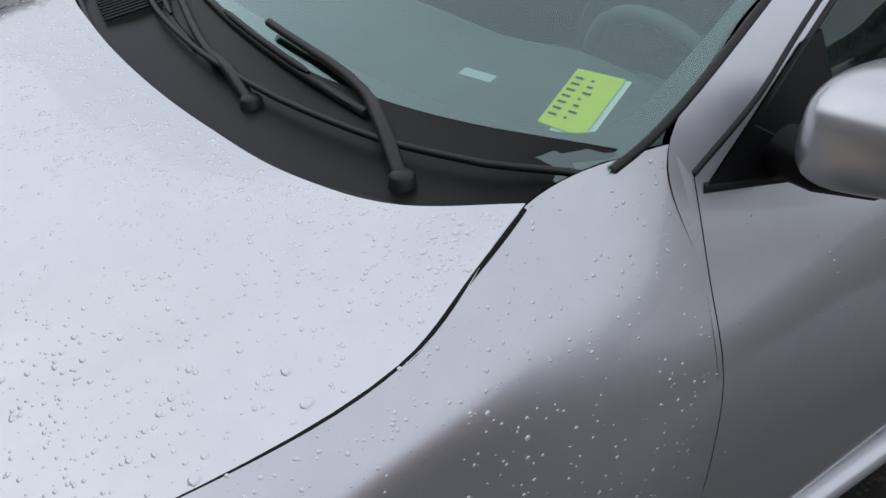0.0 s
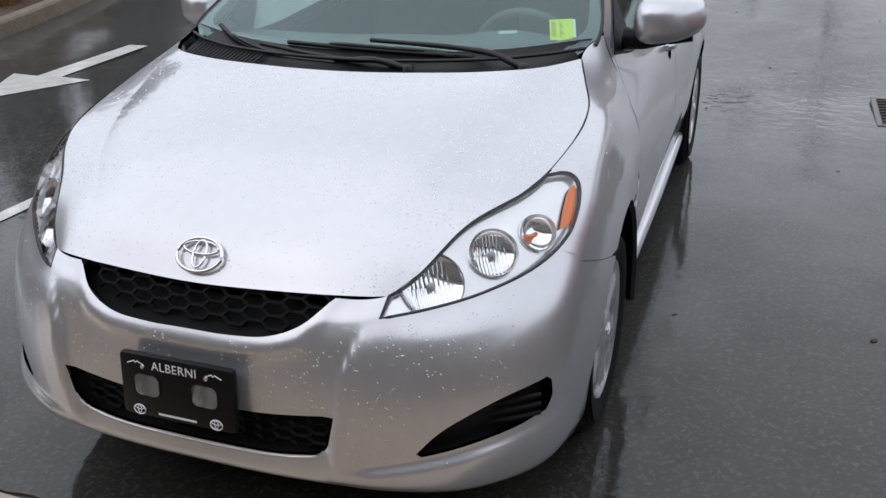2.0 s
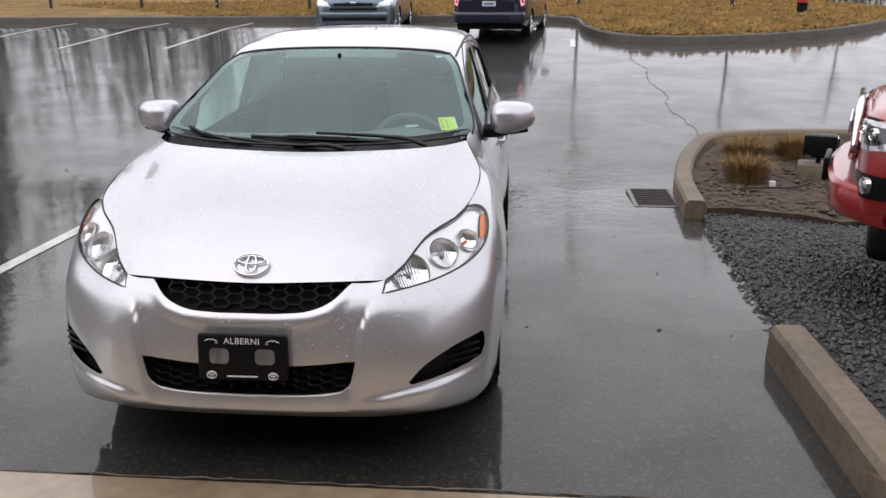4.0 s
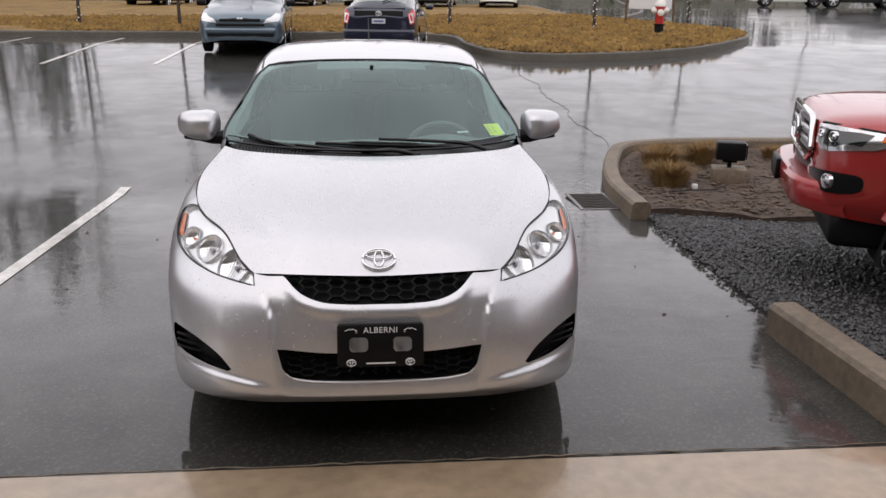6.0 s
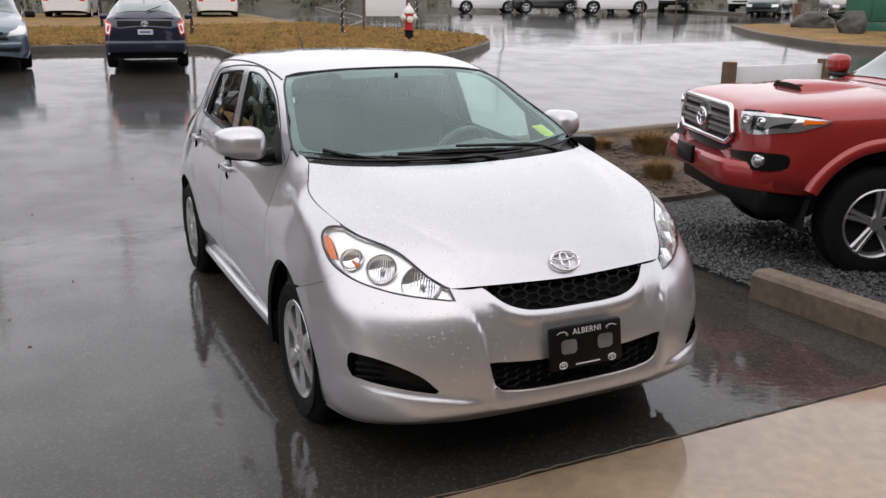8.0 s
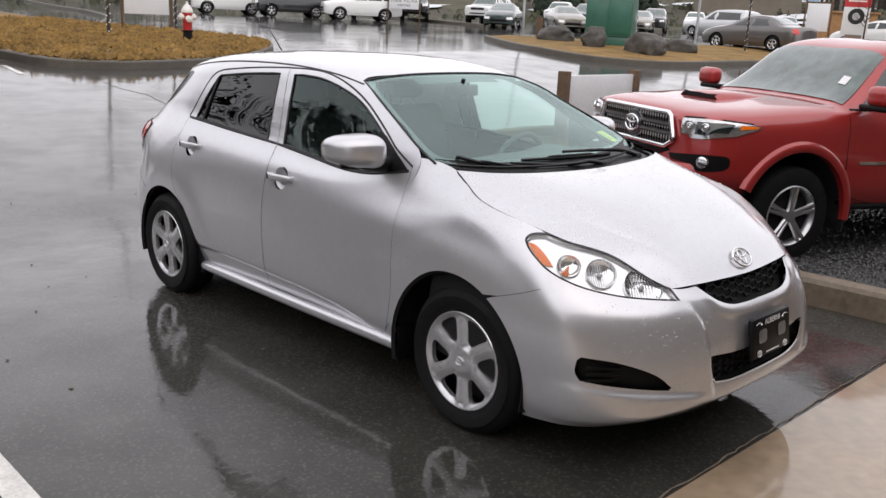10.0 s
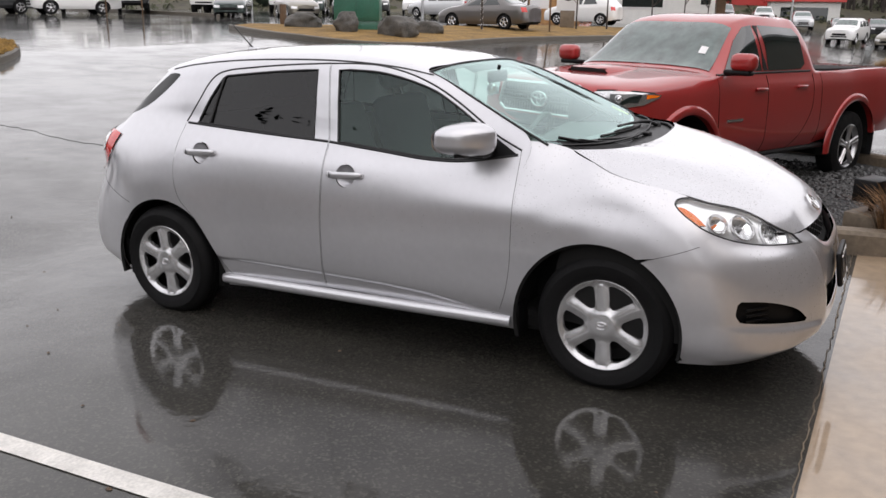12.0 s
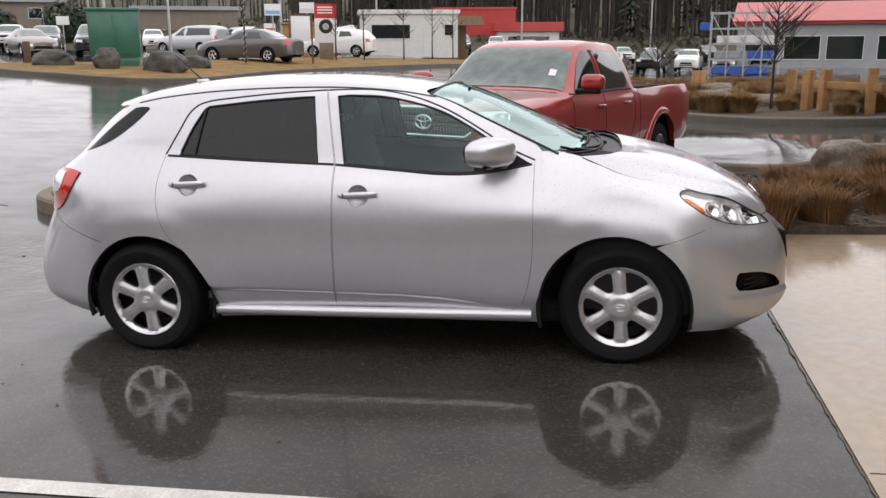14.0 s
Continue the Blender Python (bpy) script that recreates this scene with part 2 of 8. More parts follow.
def trimmed(surf, outer, holes=(), step=1.0, flange=0.012, lift=0.0, back=False):
    """Vertices, triangles and normals of the part of a sheet inside one outline and outside others (all in the sheet's parameters)."""
    from mathutils.geometry import delaunay_2d_cdt
    loops = [np.asarray(outer)] + [np.asarray(h) for h in holes]
    lo, hi = loops[0].min(0), loops[0].max(0)
    gx, gy = np.meshgrid(np.arange(np.ceil(lo[0]), hi[0], step), np.arange(np.ceil(lo[1]), hi[1], step))
    grid = np.c_[gx.ravel(), gy.ravel()]
    keep = inside(grid, loops[0])
    for h in loops[1:]:
        keep &= ~inside(grid, h)
    edge_pts = np.concatenate(loops)
    grid = grid[keep]
    if len(grid):
        near = np.array([((edge_pts - p) ** 2).sum(1).min() for p in grid]) > (0.3 * step) ** 2
        grid = grid[near]
    verts, edges = [], []
    for lp in loops:
        s = len(verts)
        verts += [Vector(p) for p in lp]
        edges += [(s + i, s + (i + 1) % len(lp)) for i in range(len(lp))]
    verts += [Vector(p) for p in grid]
    v, e, f, *_ = delaunay_2d_cdt(verts, edges, [], 0, 1e-4)
    uv = np.array([tuple(p) for p in v])
    tri = np.array([t for t in f if len(t) == 3])
    c = uv[tri].mean(1)
    ok = inside(c, loops[0])
    for h in loops[1:]:
        ok &= ~inside(c, h)
    tri = tri[ok]
    used = np.unique(tri)
    remap = -np.ones(len(uv), int)
    remap[used] = np.arange(len(used))
    return uv[used], remap[tri]


def panel(name, surf, outer, holes=(), mat=None, parent=None, side=1, step=1.0, flange=0.012, lift=0.0, label="", both=False):
    """A body panel: a trimmed piece of a sheet with a turned-in rim; side -1 mirrors it to the other flank, both joins the two halves."""
    uv, tri = trimmed(surf, outer, holes, step)
    pos, nrm = surf.at(uv), surf.normal(uv)
    if nrm[:, 0].sum() < 0 and abs(nrm[:, 0].sum()) > abs(nrm[:, 2].sum()) * 0.2:
        nrm = -nrm
    elif abs(nrm[:, 0].sum()) <= abs(nrm[:, 2].sum()) * 0.2 and nrm[:, 2].sum() < 0:
        nrm = -nrm
    pos = pos + nrm * lift
    a, b, c = pos[tri[:, 0]], pos[tri[:, 1]], pos[tri[:, 2]]
    flip = (np.cross(b - a, c - a) * nrm[tri[:, 0]]).sum(1) < 0
    tri[flip] = tri[flip][:, ::-1]
    faces = [tuple(t) for t in tri]
    if flange:
        count = {}
        for t in faces:
            for i in range(3):
                ed = (t[i], t[(i + 1) % 3])
                count[tuple(sorted(ed))] = None if tuple(sorted(ed)) in count else ed
        rim = [ed for ed in count.values() if ed and not (both and abs(pos[ed[0]][0]) < 0.003 and abs(pos[ed[1]][0]) < 0.003)]
        ring = sorted({i for ed in rim for i in ed})
        idx = {i: len(pos) + k for k, i in enumerate(ring)}
        top = {i: len(pos) + len(ring) + k for k, i in enumerate(ring)}
        inner = pos[ring] - nrm[ring] * flange
        tops = pos[ring].copy()
        pos = np.concatenate([pos, inner, tops])
        nrm_in = np.concatenate([nrm, np.zeros((2 * len(ring), 3))])
        for i, j in rim:
            w = np.cross(pos[i] - pos[j], nrm[i])
            for k in (idx[i], idx[j], top[i], top[j]):
                nrm_in[k] += w / (np.linalg.norm(w) + 1e-9)
        nrm = nrm_in / (np.linalg.norm(nrm_in, axis=1, keepdims=True) + 1e-9)
        faces += [(top[j], top[i], idx[i], idx[j]) for i, j in rim]
    if both:
        n0 = len(pos)
        pos = np.concatenate([pos, pos * [-1, 1, 1]])
        nrm = np.concatenate([nrm, nrm * [-1, 1, 1]])
        faces += [tuple(n0 + i for i in reversed(t)) for t in faces]
    elif side < 0:
        pos, nrm = pos * [-1, 1, 1], nrm * [-1, 1, 1]
        faces = [tuple(reversed(t)) for t in faces]
    me = bpy.data.meshes.new(name)
    me.from_pydata([tuple(p) for p in pos], [], faces)
    for p in me.polygons:
        p.use_smooth = True
    me.normals_split_custom_set_from_vertices([tuple(n) for n in nrm])
    if mat:
        me.materials.append(mat)
    ob = new(name, me)
    ob.parent = parent
    if label:
        ob["label"] = label
    return ob


def tube_bm(points, radius, sides=6, bm=None, flat=None, closed=False):
    """A tube along points; flat squeezes it along a direction."""
    bm = bm or bmesh.new()
    pts = [Vector(p) for p in points]
    rings = []
    n = len(pts)
    for i, p in enumerate(pts):
        d = (pts[(i + 1) % n] - pts[i - 1]) if closed else (pts[min(i + 1, n - 1)] - pts[max(i - 1, 0)])
        d.normalize()
        a = d.orthogonal() if flat is None else (Vector(flat) - d * d.dot(Vector(flat)))
        if flat is None:
            a = Vector((0, 0, 1)) - d * d.z
            if a.length < 0.05:
                a = Vector((1, 0, 0)) - d * d.x
        a.normalize()
        b = d.cross(a)
        r = radius[i] if hasattr(radius, "__len__") else radius
        rings.append([bm.verts.new(p + (a * math.cos(2 * math.pi * k / sides) + b * math.sin(2 * math.pi * k / sides)) * r) for k in range(sides)])
    for i in range(n if closed else n - 1):
        r0, r1 = rings[i], rings[(i + 1) % n]
        for k in range(sides):
            bm.faces.new((r0[k], r0[(k + 1) % sides], r1[(k + 1) % sides], r1[k]))
    if not closed:
        bm.faces.new(list(reversed(rings[0])))
        bm.faces.new(rings[-1])
    return bm


def box_bm(x0, x1, y0, y1, z0, z1, bevel=0.0, bm=None, seg=2):
    own = bmesh.new()
    bmesh.ops.create_cube(own, size=1)
    for v in own.verts:
        v.co = Vector(((x0 + x1) / 2 + v.co.x * (x1 - x0), (y0 + y1) / 2 + v.co.y * (y1 - y0), (z0 + z1) / 2 + v.co.z * (z1 - z0)))
    if bevel:
        bmesh.ops.bevel(own, geom=own.edges[:] + own.verts[:], offset=bevel, segments=seg, affect="EDGES", profile=0.5)
    if bm is None:
        return own
    tmp = bpy.data.meshes.new("tmp")
    own.to_mesh(tmp)
    own.free()
    bm.from_mesh(tmp)
    bpy.data.meshes.remove(tmp)
    return bm


def lathe_bm(profile, sides=48, axis="x", bm=None):
    """A turned solid: profile of (along, radius) about the x or z axis."""
    bm = bm or bmesh.new()
    rings = []
    for a, r in profile:
        ring = []
        for k in range(sides):
            t = 2 * math.pi * k / sides
            c, s = r * math.cos(t), r * math.sin(t)
            ring.append(bm.verts.new((a, c, s) if axis == "x" else (c, s, a)))
        rings.append(ring)
    for r0, r1 in zip(rings, rings[1:]):
        for k in range(sides):
            bm.faces.new((r0[k], r0[(k + 1) % sides], r1[(k + 1) % sides], r1[k]))
    bmesh.ops.remove_doubles(bm, verts=bm.verts[:], dist=1e-6)
    bmesh.ops.recalc_face_normals(bm, faces=bm.faces[:])
    return bm


def moved(bm, m):
    bmesh.ops.transform(bm, matrix=m, verts=bm.verts[:])
    return bm

# ---- the ground: asphalt falling gently to the drain and rising beyond it ----
def ease(t):
    t = min(max(t, 0.0), 1.0)
    return t * t * (3 - 2 * t)


def ground_z(x, y):
    dip = .13 * ease((x - 2.25) / 1.7) * ease((10.5 - x) / 2) * ease((y + 2.9) / 1.1) * ease((4.3 - y) / 1.2)
    side = float(np.interp(y, [-15, -3, 5, 15], [-.02, -.03, 0, .01]))
    return .015 - .035 * min(max(y, -6), 4.5) + .055 * min(max(y - 4.5, 0), 12) + .013 * min(max(y - 16.5, 0), 25) + side * min(max(x - 8, 0), 32) - dip


def wet_asphalt(name, tone=0.022):
    """Dark wet asphalt: coarse stone speckle under a thin, uneven film of water."""
    m = bpy.data.materials.new(name)
    m.use_nodes = True
    nt = m.node_tree
    N, L = nt.nodes, nt.links
    b = N["Principled BSDF"]
    tc = N.new("ShaderNodeTexCoord")
    def noise_node(scale, detail=5, rough=.55):
        n = N.new("ShaderNodeTexNoise")
        n.inputs["Scale"].default_value, n.inputs["Detail"].default_value, n.inputs["Roughness"].default_value = scale, detail, rough
        L.new(tc.outputs["Object"], n.inputs["Vector"])
        return n
    def remap(src, a, c, d, e):
        r = N.new("ShaderNodeMapRange")
        for k, v in zip(("From Min", "From Max", "To Min", "To Max"), (a, c, d, e)):
            r.inputs[k].default_value = v
        L.new(src, r.inputs["Value"])
        return r.outputs[0]
    big, mid, fine = noise_node(.28, 6), noise_node(2.2, 6), noise_node(170, 3)
    vor = N.new("ShaderNodeTexVoronoi")
    vor.inputs["Scale"].default_value = 95
    L.new(tc.outputs["Object"], vor.inputs["Vector"])
    speck = remap(vor.outputs["Color"], .60, .95, 0, 1)
    mix = N.new("ShaderNodeMix")
    mix.data_type = "RGBA"
    mix.inputs[6].default_value, mix.inputs[7].default_value = (tone * .60, tone * .56, tone * .44, 1), (tone * 1.3, tone * 1.2, tone * .96, 1)
    L.new(remap(mid.outputs["Fac"], .3, .7, 0, 1), mix.inputs[0])
    mix2 = N.new("ShaderNodeMix")
    mix2.data_type = "RGBA"
    mix2.inputs[7].default_value = (tone * 3.6, tone * 3.4, tone * 2.8, 1)
    L.new(mix.outputs[2], mix2.inputs[6])
    amount = N.new("ShaderNodeMath")
    amount.operation = "MULTIPLY"
    amount.inputs[1].default_value = .7
    L.new(speck, amount.inputs[0])
    L.new(amount.outputs[0], mix2.inputs[0])
    L.new(mix2.outputs[2], b.inputs["Base Color"])
    b.inputs["Roughness"].default_value = .75
    b.inputs["Specular IOR Level"].default_value = .3
    film = remap(big.outputs["Fac"], .36, .56, 0, 1)
    patchy = noise_node(1.1, 7, .65)
    L.new(remap(patchy.outputs["Fac"], .36, .58, .82, 1), b.inputs["Coat Weight"])
    b.inputs["Coat IOR"].default_value = 1.42
    L.new(remap(film, 0, 1, .10, .03), b.inputs["Coat Roughness"])
    bump, cbump = N.new("ShaderNodeBump"), N.new("ShaderNodeBump")
    bump.inputs["Strength"].default_value, bump.inputs["Distance"].default_value = .5, .004
    L.new(fine.outputs["Fac"], bump.inputs["Height"])
    L.new(bump.outputs[0], b.inputs["Normal"])
    rip, swell = noise_node(26, 4), noise_node(3.2, 3)
    wave = N.new("ShaderNodeMath")
    wave.operation, wave.inputs[1].default_value = "MULTIPLY_ADD", 4.5
    L.new(swell.outputs["Fac"], wave.inputs[0])
    L.new(rip.outputs["Fac"], wave.inputs[2])
    near, fall, gush, add = N.new("ShaderNodeVectorMath"), None, noise_node(11, 2), N.new("ShaderNodeMath")
    near.operation, near.inputs[1].default_value = "DISTANCE", (1.35, 4.1, -.1)
    L.new(tc.outputs["Object"], near.inputs[0])
    fall = remap(near.outputs["Value"], .5, 1.7, 11, 0)
    add.operation = "MULTIPLY_ADD"
    L.new(gush.outputs["Fac"], add.inputs[0])
    L.new(fall, add.inputs[1])
    L.new(wave.outputs[0], add.inputs[2])
    L.new(add.outputs[0], cbump.inputs["Height"])
    cbump.inputs["Distance"].default_value = .0022
    L.new(remap(film, 0, 1, .40, .22), cbump.inputs["Strength"])
    L.new(cbump.outputs[0], b.inputs["Coat Normal"])
    return m


ASPHALT = wet_asphalt("wet_asphalt")
CONCRETE = material("wet_tan_concrete", (.33, .24, .155), .5, noise_scale=1.6, noise_amount=.22, bump=.25, bump_scale=120, rough_vary=.2)
CONCRETE.node_tree.nodes["Principled BSDF"].inputs["Coat Weight"].default_value = 1
CONCRETE.node_tree.nodes["Principled BSDF"].inputs["Coat IOR"].default_value = 1.55
CONCRETE.node_tree.nodes["Principled BSDF"].inputs["Coat Roughness"].default_value = .06
KERB = material("damp_kerb_concrete", (.165, .128, .09), .6, noise_scale=3, noise_amount=.3, bump=.3, bump_scale=150)
KERB_FAR = material("grey_kerb_concrete", (.095, .083, .066), .55, noise_scale=2, noise_amount=.25, bump=.3, bump_scale=90)
MULCH = material("brown_mulch", (.055, .036, .024), .85, noise_scale=9, noise_amount=.5, bump=1, bump_scale=60, second=(.12, .08, .055))
GRAVEL_BED = material("dark_gravel_bed", (.03, .032, .034), .6, noise_scale=25, noise_amount=.5, bump=1, bump_scale=70)
LAWN = material("dormant_lawn", (.17, .095, .02), .9, noise_scale=1.3, noise_amount=.5, bump=1, bump_scale=40, second=(.33, .195, .05))
PAINT = material("worn_white_road_paint", (.62, .60, .56), .45, noise_scale=8, noise_amount=.25, bump=.2, bump_scale=200)
PAINT.node_tree.nodes["Principled BSDF"].inputs["Coat Weight"].default_value = .6

rows_x = np.unique(np.concatenate([np.linspace(-300, -20, 15), np.linspace(-20, 45, 131), np.linspace(45, 330, 20)]))
rows_y = np.unique(np.concatenate([np.linspace(-300, -15, 15), np.linspace(-15, 45, 121), np.linspace(45, 330, 20)]))
bm = bmesh.new()
grid = [[bm.verts.new((x, y, ground_z(x, y))) for x in rows_x] for y in rows_y]
for r0, r1 in zip(grid, grid[1:]):
    for k in range(len(rows_x) - 1):
        bm.faces.new((r0[k], r0[k + 1], r1[k + 1], r1[k]))
ground = tagged(smooth(part("ground", bm, ASPHALT, None), 180), "dark wet asphalt with a film of rainwater", kind="structure")


def drape(name, outline, mat, dz=.006, step=.5, rim=.0, label="", kind="structure", rough=0.0, mound=0.0):
    """A sheet laid over the ground inside an outline, raised by dz, with a skirt of depth rim."""
    from mathutils.geometry import delaunay_2d_cdt
    out = np.array(outline, float)
    pts = []
    for a, b in zip(out, np.roll(out, -1, 0)):
        n = max(1, int(np.linalg.norm(b - a) / step))
        pts += [a + (b - a) * i / n for i in range(n)]
    pts = np.array(pts)
    lo, hi = pts.min(0), pts.max(0)
    gx, gy = np.meshgrid(np.arange(lo[0], hi[0], step), np.arange(lo[1], hi[1], step))
    g = np.c_[gx.ravel(), gy.ravel()]
    g = g + np.random.uniform(-.2, .2, g.shape) * step
    g = g[inside(g, pts)]
    g = g[[((pts - q) ** 2).sum(1).min() > (.4 * step) ** 2 for q in g]] if len(g) else g
    allp = np.concatenate([pts, g]) if len(g) else pts
    v, e, f, *_ = delaunay_2d_cdt([Vector(p) for p in allp], [(i, (i + 1) % len(pts)) for i in range(len(pts))], [], 0, 1e-5)
    v = np.array([tuple(q) for q in v])
    edge = np.array([min(1.0, math.sqrt(((pts - q) ** 2).sum(1).min()) / 1.5) for q in v])
    bm = bmesh.new()
    vs = [bm.verts.new((x, y, ground_z(x, y) + dz + rough * noise.noise((x * 3, y * 3, 0)) + mound * (3 * w * w - 2 * w**3))) for (x, y), w in zip(v, edge)]
    mids = np.array([v[list(t)].mean(0) for t in f])
    for t, ok in zip(f, inside(mids, pts)):
        if ok:
            bm.faces.new([vs[i] for i in t])
    if rim:
        for ed in [e for e in bm.edges if len(e.link_faces) == 1]:
            a, b = ed.verts
            a2, b2 = bm.verts.new(a.co - Vector((0, 0, rim))), bm.verts.new(b.co - Vector((0, 0, rim)))
            bm.faces.new((a, b, b2, a2))
    bmesh.ops.recalc_face_normals(bm, faces=bm.faces[:])
    if sum(fc.normal.z for fc in bm.faces) < 0:
        bmesh.ops.reverse_faces(bm, faces=bm.faces[:])
    ob = smooth(part(name, bm, mat, None), 60)
    return tagged(ob, label, kind=kind)


def kerb(line, name="kerb", width=.16, height=.15, mat=KERB, label="damp concrete kerb with rounded edges", closed=False, n=8, sink=.08):
    """A kerb stone run swept along a line on the ground."""
    p = spline(line, n) if n else np.array(line, float)
    bm = bmesh.new()
    prof = [(-width / 2 - .01, -sink), (-width / 2, height - .03), (-width / 2 + .02, height - .004), (-width / 2 + .04, height), (width / 2 - .04, height), (width / 2 - .02, height - .004), (width / 2, height - .03), (width / 2 + .01, -sink)]
    rings = []
    for i, q in enumerate(p):
        d = p[min(i + 1, len(p) - 1)] - p[max(i - 1, 0)]
        d = d / (np.linalg.norm(d) + 1e-9)
        nrm = np.array([-d[1], d[0]])
        z = ground_z(*q)
        rings.append([bm.verts.new((q[0] + nrm[0] * a, q[1] + nrm[1] * a, z + h)) for a, h in prof])
    for r0, r1 in zip(rings, rings[1:]):
        for k in range(len(prof) - 1):
            bm.faces.new((r0[k], r0[k + 1], r1[k + 1], r1[k]))
    bm.faces.new(rings[0])
    bm.faces.new(rings[-1])
    bmesh.ops.recalc_face_normals(bm, faces=bm.faces[:])
    return tagged(smooth(part(name, bm, mat, None), 30), label, kind="structure")


# concrete walk in front of the car, planting beds, lawn
drape("pavement", [(-14, -.88), (-6, -.87), (2.28, -.90), (2.26, -1.3), (2.25, -12), (-14, -12)], CONCRETE, .006, .6, .03, "tan concrete walk, wet and stained")
for a, b in [((-1.9, -.9), (-1.9, -6))]:
    bm = tube_bm([(a[0], a[1], ground_z(*a) + .0055), (b[0], b[1], ground_z(*b) + .0055)], .003, 4)
    tagged(part("joint", bm, CAVITY, None), kind="structure")
random.seed(3)
seam_x = np.arange(-13.5, 2.25, .045)
seam_r = [.002 + .003 * random.random() ** 2 for x in seam_x]
tagged(part("expansion_joint", tube_bm([(x, -.872 + .006 * random.uniform(-1, 1), ground_z(x, -.87) + .005) for x in seam_x], seam_r, 5), KERB, None), "dirt-filled joint along the concrete edge", kind="structure")
drape("gravel_bed", [(2.24, .42), (2.30, 1.5), (2.40, 3.28), (4, 3.35), (6.4, 3.5), (8.2, 2.6), (7.6, 0), (6.5, -1.75), (5.1, -1.70), (3.75, -1.55), (3.3, -1.32), (2.30, -1.22), (2.22, -.6)], GRAVEL_BED, .025, .25, .05, "bed of dark crushed gravel", rough=.01)
drape("mulch_bed", [(2.30, 3.22), (2.40, 4.3), (2.66, 5.2), (3.0, 5.75), (3.5, 5.98), (4.9, 6.0), (7.6, 5.9), (8.2, 2.6), (6.4, 3.5), (4, 3.35)], MULCH, .07, .25, .1, "brown mulch planting bed", rough=.05)
drape("planting_bed", [(2.28, -1.22), (3.3, -1.32), (3.75, -1.55), (5.1, -1.70), (6.5, -1.75), (5.85, -3.15), (5.2, -5), (5.0, -9), (2.27, -9)], MULCH, .06, .25, .1, "brown mulch bed with dry grasses", rough=.05)
kerb([(2.28, 3.14), (2.39, 4.3), (2.64, 5.3), (2.95, 5.9), (3.5, 6.08), (4.9, 6.12), (7.7, 6.05), (8.6, 5.0)])
kerb([(2.18, .40), (2.18, -.2), (2.18, -1.25)], height=.17, width=.17, n=4)
kerb([(8.35, 2.7), (7.7, 0), (6.55, -1.4), (5.9, -3.15), (5.25, -5), (5.05, -9)])
# lawn with the hydrant
lawn_edge = [tuple(q) for q in spline([(-40, 18.6), (-8.7, 18.5), (-2, 18.75), (1.2, 18.8), (2.1, 18.0), (2.35, 15.6), (2.85, 14.35), (3.6, 14.0), (5.0, 14.15), (6.84, 14.95), (9.0, 17.0), (10.2, 19.3), (10.3, 21.5), (9.6, 24), (8.5, 30), (9, 45)], 5)]
drape("lawn", lawn_edge + [(-40, 45)], LAWN, .14, 1.2, .2, "dormant straw-coloured lawn", rough=.04, mound=.04)
kerb(lawn_edge, mat=KERB_FAR, n=0, height=.16)
# middle island with the utility box, and the north display kerb
mid_edge = [tuple(q) for q in spline([(22.9, 22.8), (20.2, 19), (18.8, 16.4), (18.7, 14.2), (19.6, 13.2), (26.6, 12.6), (36.8, 10.8), (45, 9.2), (58, 6)], 5)]
drape("island_lawn", mid_edge + [(58, 9), (45, 13.2), (33, 16.5), (28, 20), (25, 23.5)], LAWN, .14, 1.2, .2, "patchy grass island", rough=.03)
kerb(mid_edge, mat=KERB_FAR, n=0, height=.17)
kerb([(33, 32.5), (34.5, 34), (36.4, 42), (45, 66), (60, 100)], mat=KERB_FAR, height=.16)
kerb([(9.2, 28), (12, 34), (16, 50), (24, 80)], mat=KERB_FAR, height=.16)
# eastern island with ornamental grasses
east_edge = [tuple(q) for q in spline([(24, .6), (19, -.2), (15.6, -1.3), (13.2, -2.9), (12.4, -4.4), (12.6, -6), (14.5, -8)], 6)]
drape("east_bed", east_edge + [(24, -11), (42, -9), (42, -2)], MULCH, .12, .9, .2, "mulched island with stones and dry grasses", rough=.08)
kerb(east_edge, mat=KERB_FAR, n=0, height=.17)


def painted_line(a, b, w=.10, name="road_marking"):
    a, b = np.array(a, float), np.array(b, float)
    d = (b - a) / np.linalg.norm(b - a)
    nrm = np.array([-d[1], d[0]]) * w / 2
    n = max(2, int(np.linalg.norm(b - a) / .25))
    bm = bmesh.new()
    rows = []
    for i in range(n + 1):
        q = a + (b - a) * i / n
        rows.append([bm.verts.new((*(q + nrm * s), ground_z(*q) + .005)) for s in (1, -1)])
    for r0, r1 in zip(rows, rows[1:]):
        bm.faces.new((r0[0], r1[0], r1[1], r0[1]))
    bmesh.ops.recalc_face_normals(bm, faces=bm.faces[:])
    return tagged(part(name, bm, PAINT, None), "white painted parking line on wet asphalt", kind="structure")


painted_line((-2.36, -.8), (-2.36, 4.72), .10)
for x in (-3.95, -6.02, -8.2, -10.6, -12.9, -15.2):
    painted_line((x, 13.3), (x + .25, 18.3), .10)
painted_line((1.9, 13.5), (1.95, 14.6), .10)
# direction arrow
bm = bmesh.new()
for poly in ([(-4.50, 2.62), (-4.95, 3.45), (-4.66, 3.42), (-4.72, 4.70), (-4.50, 4.70), (-4.42, 3.44), (-4.08, 3.40)],):
    bm.faces.new([bm.verts.new((x, y, ground_z(x, y) + .006)) for x, y in poly])
bmesh.ops.triangulate(bm, faces=bm.faces[:])
bmesh.ops.recalc_face_normals(bm, faces=bm.faces[:])
tagged(part("road_arrow", bm, PAINT, None), "white painted direction arrow", kind="structure")

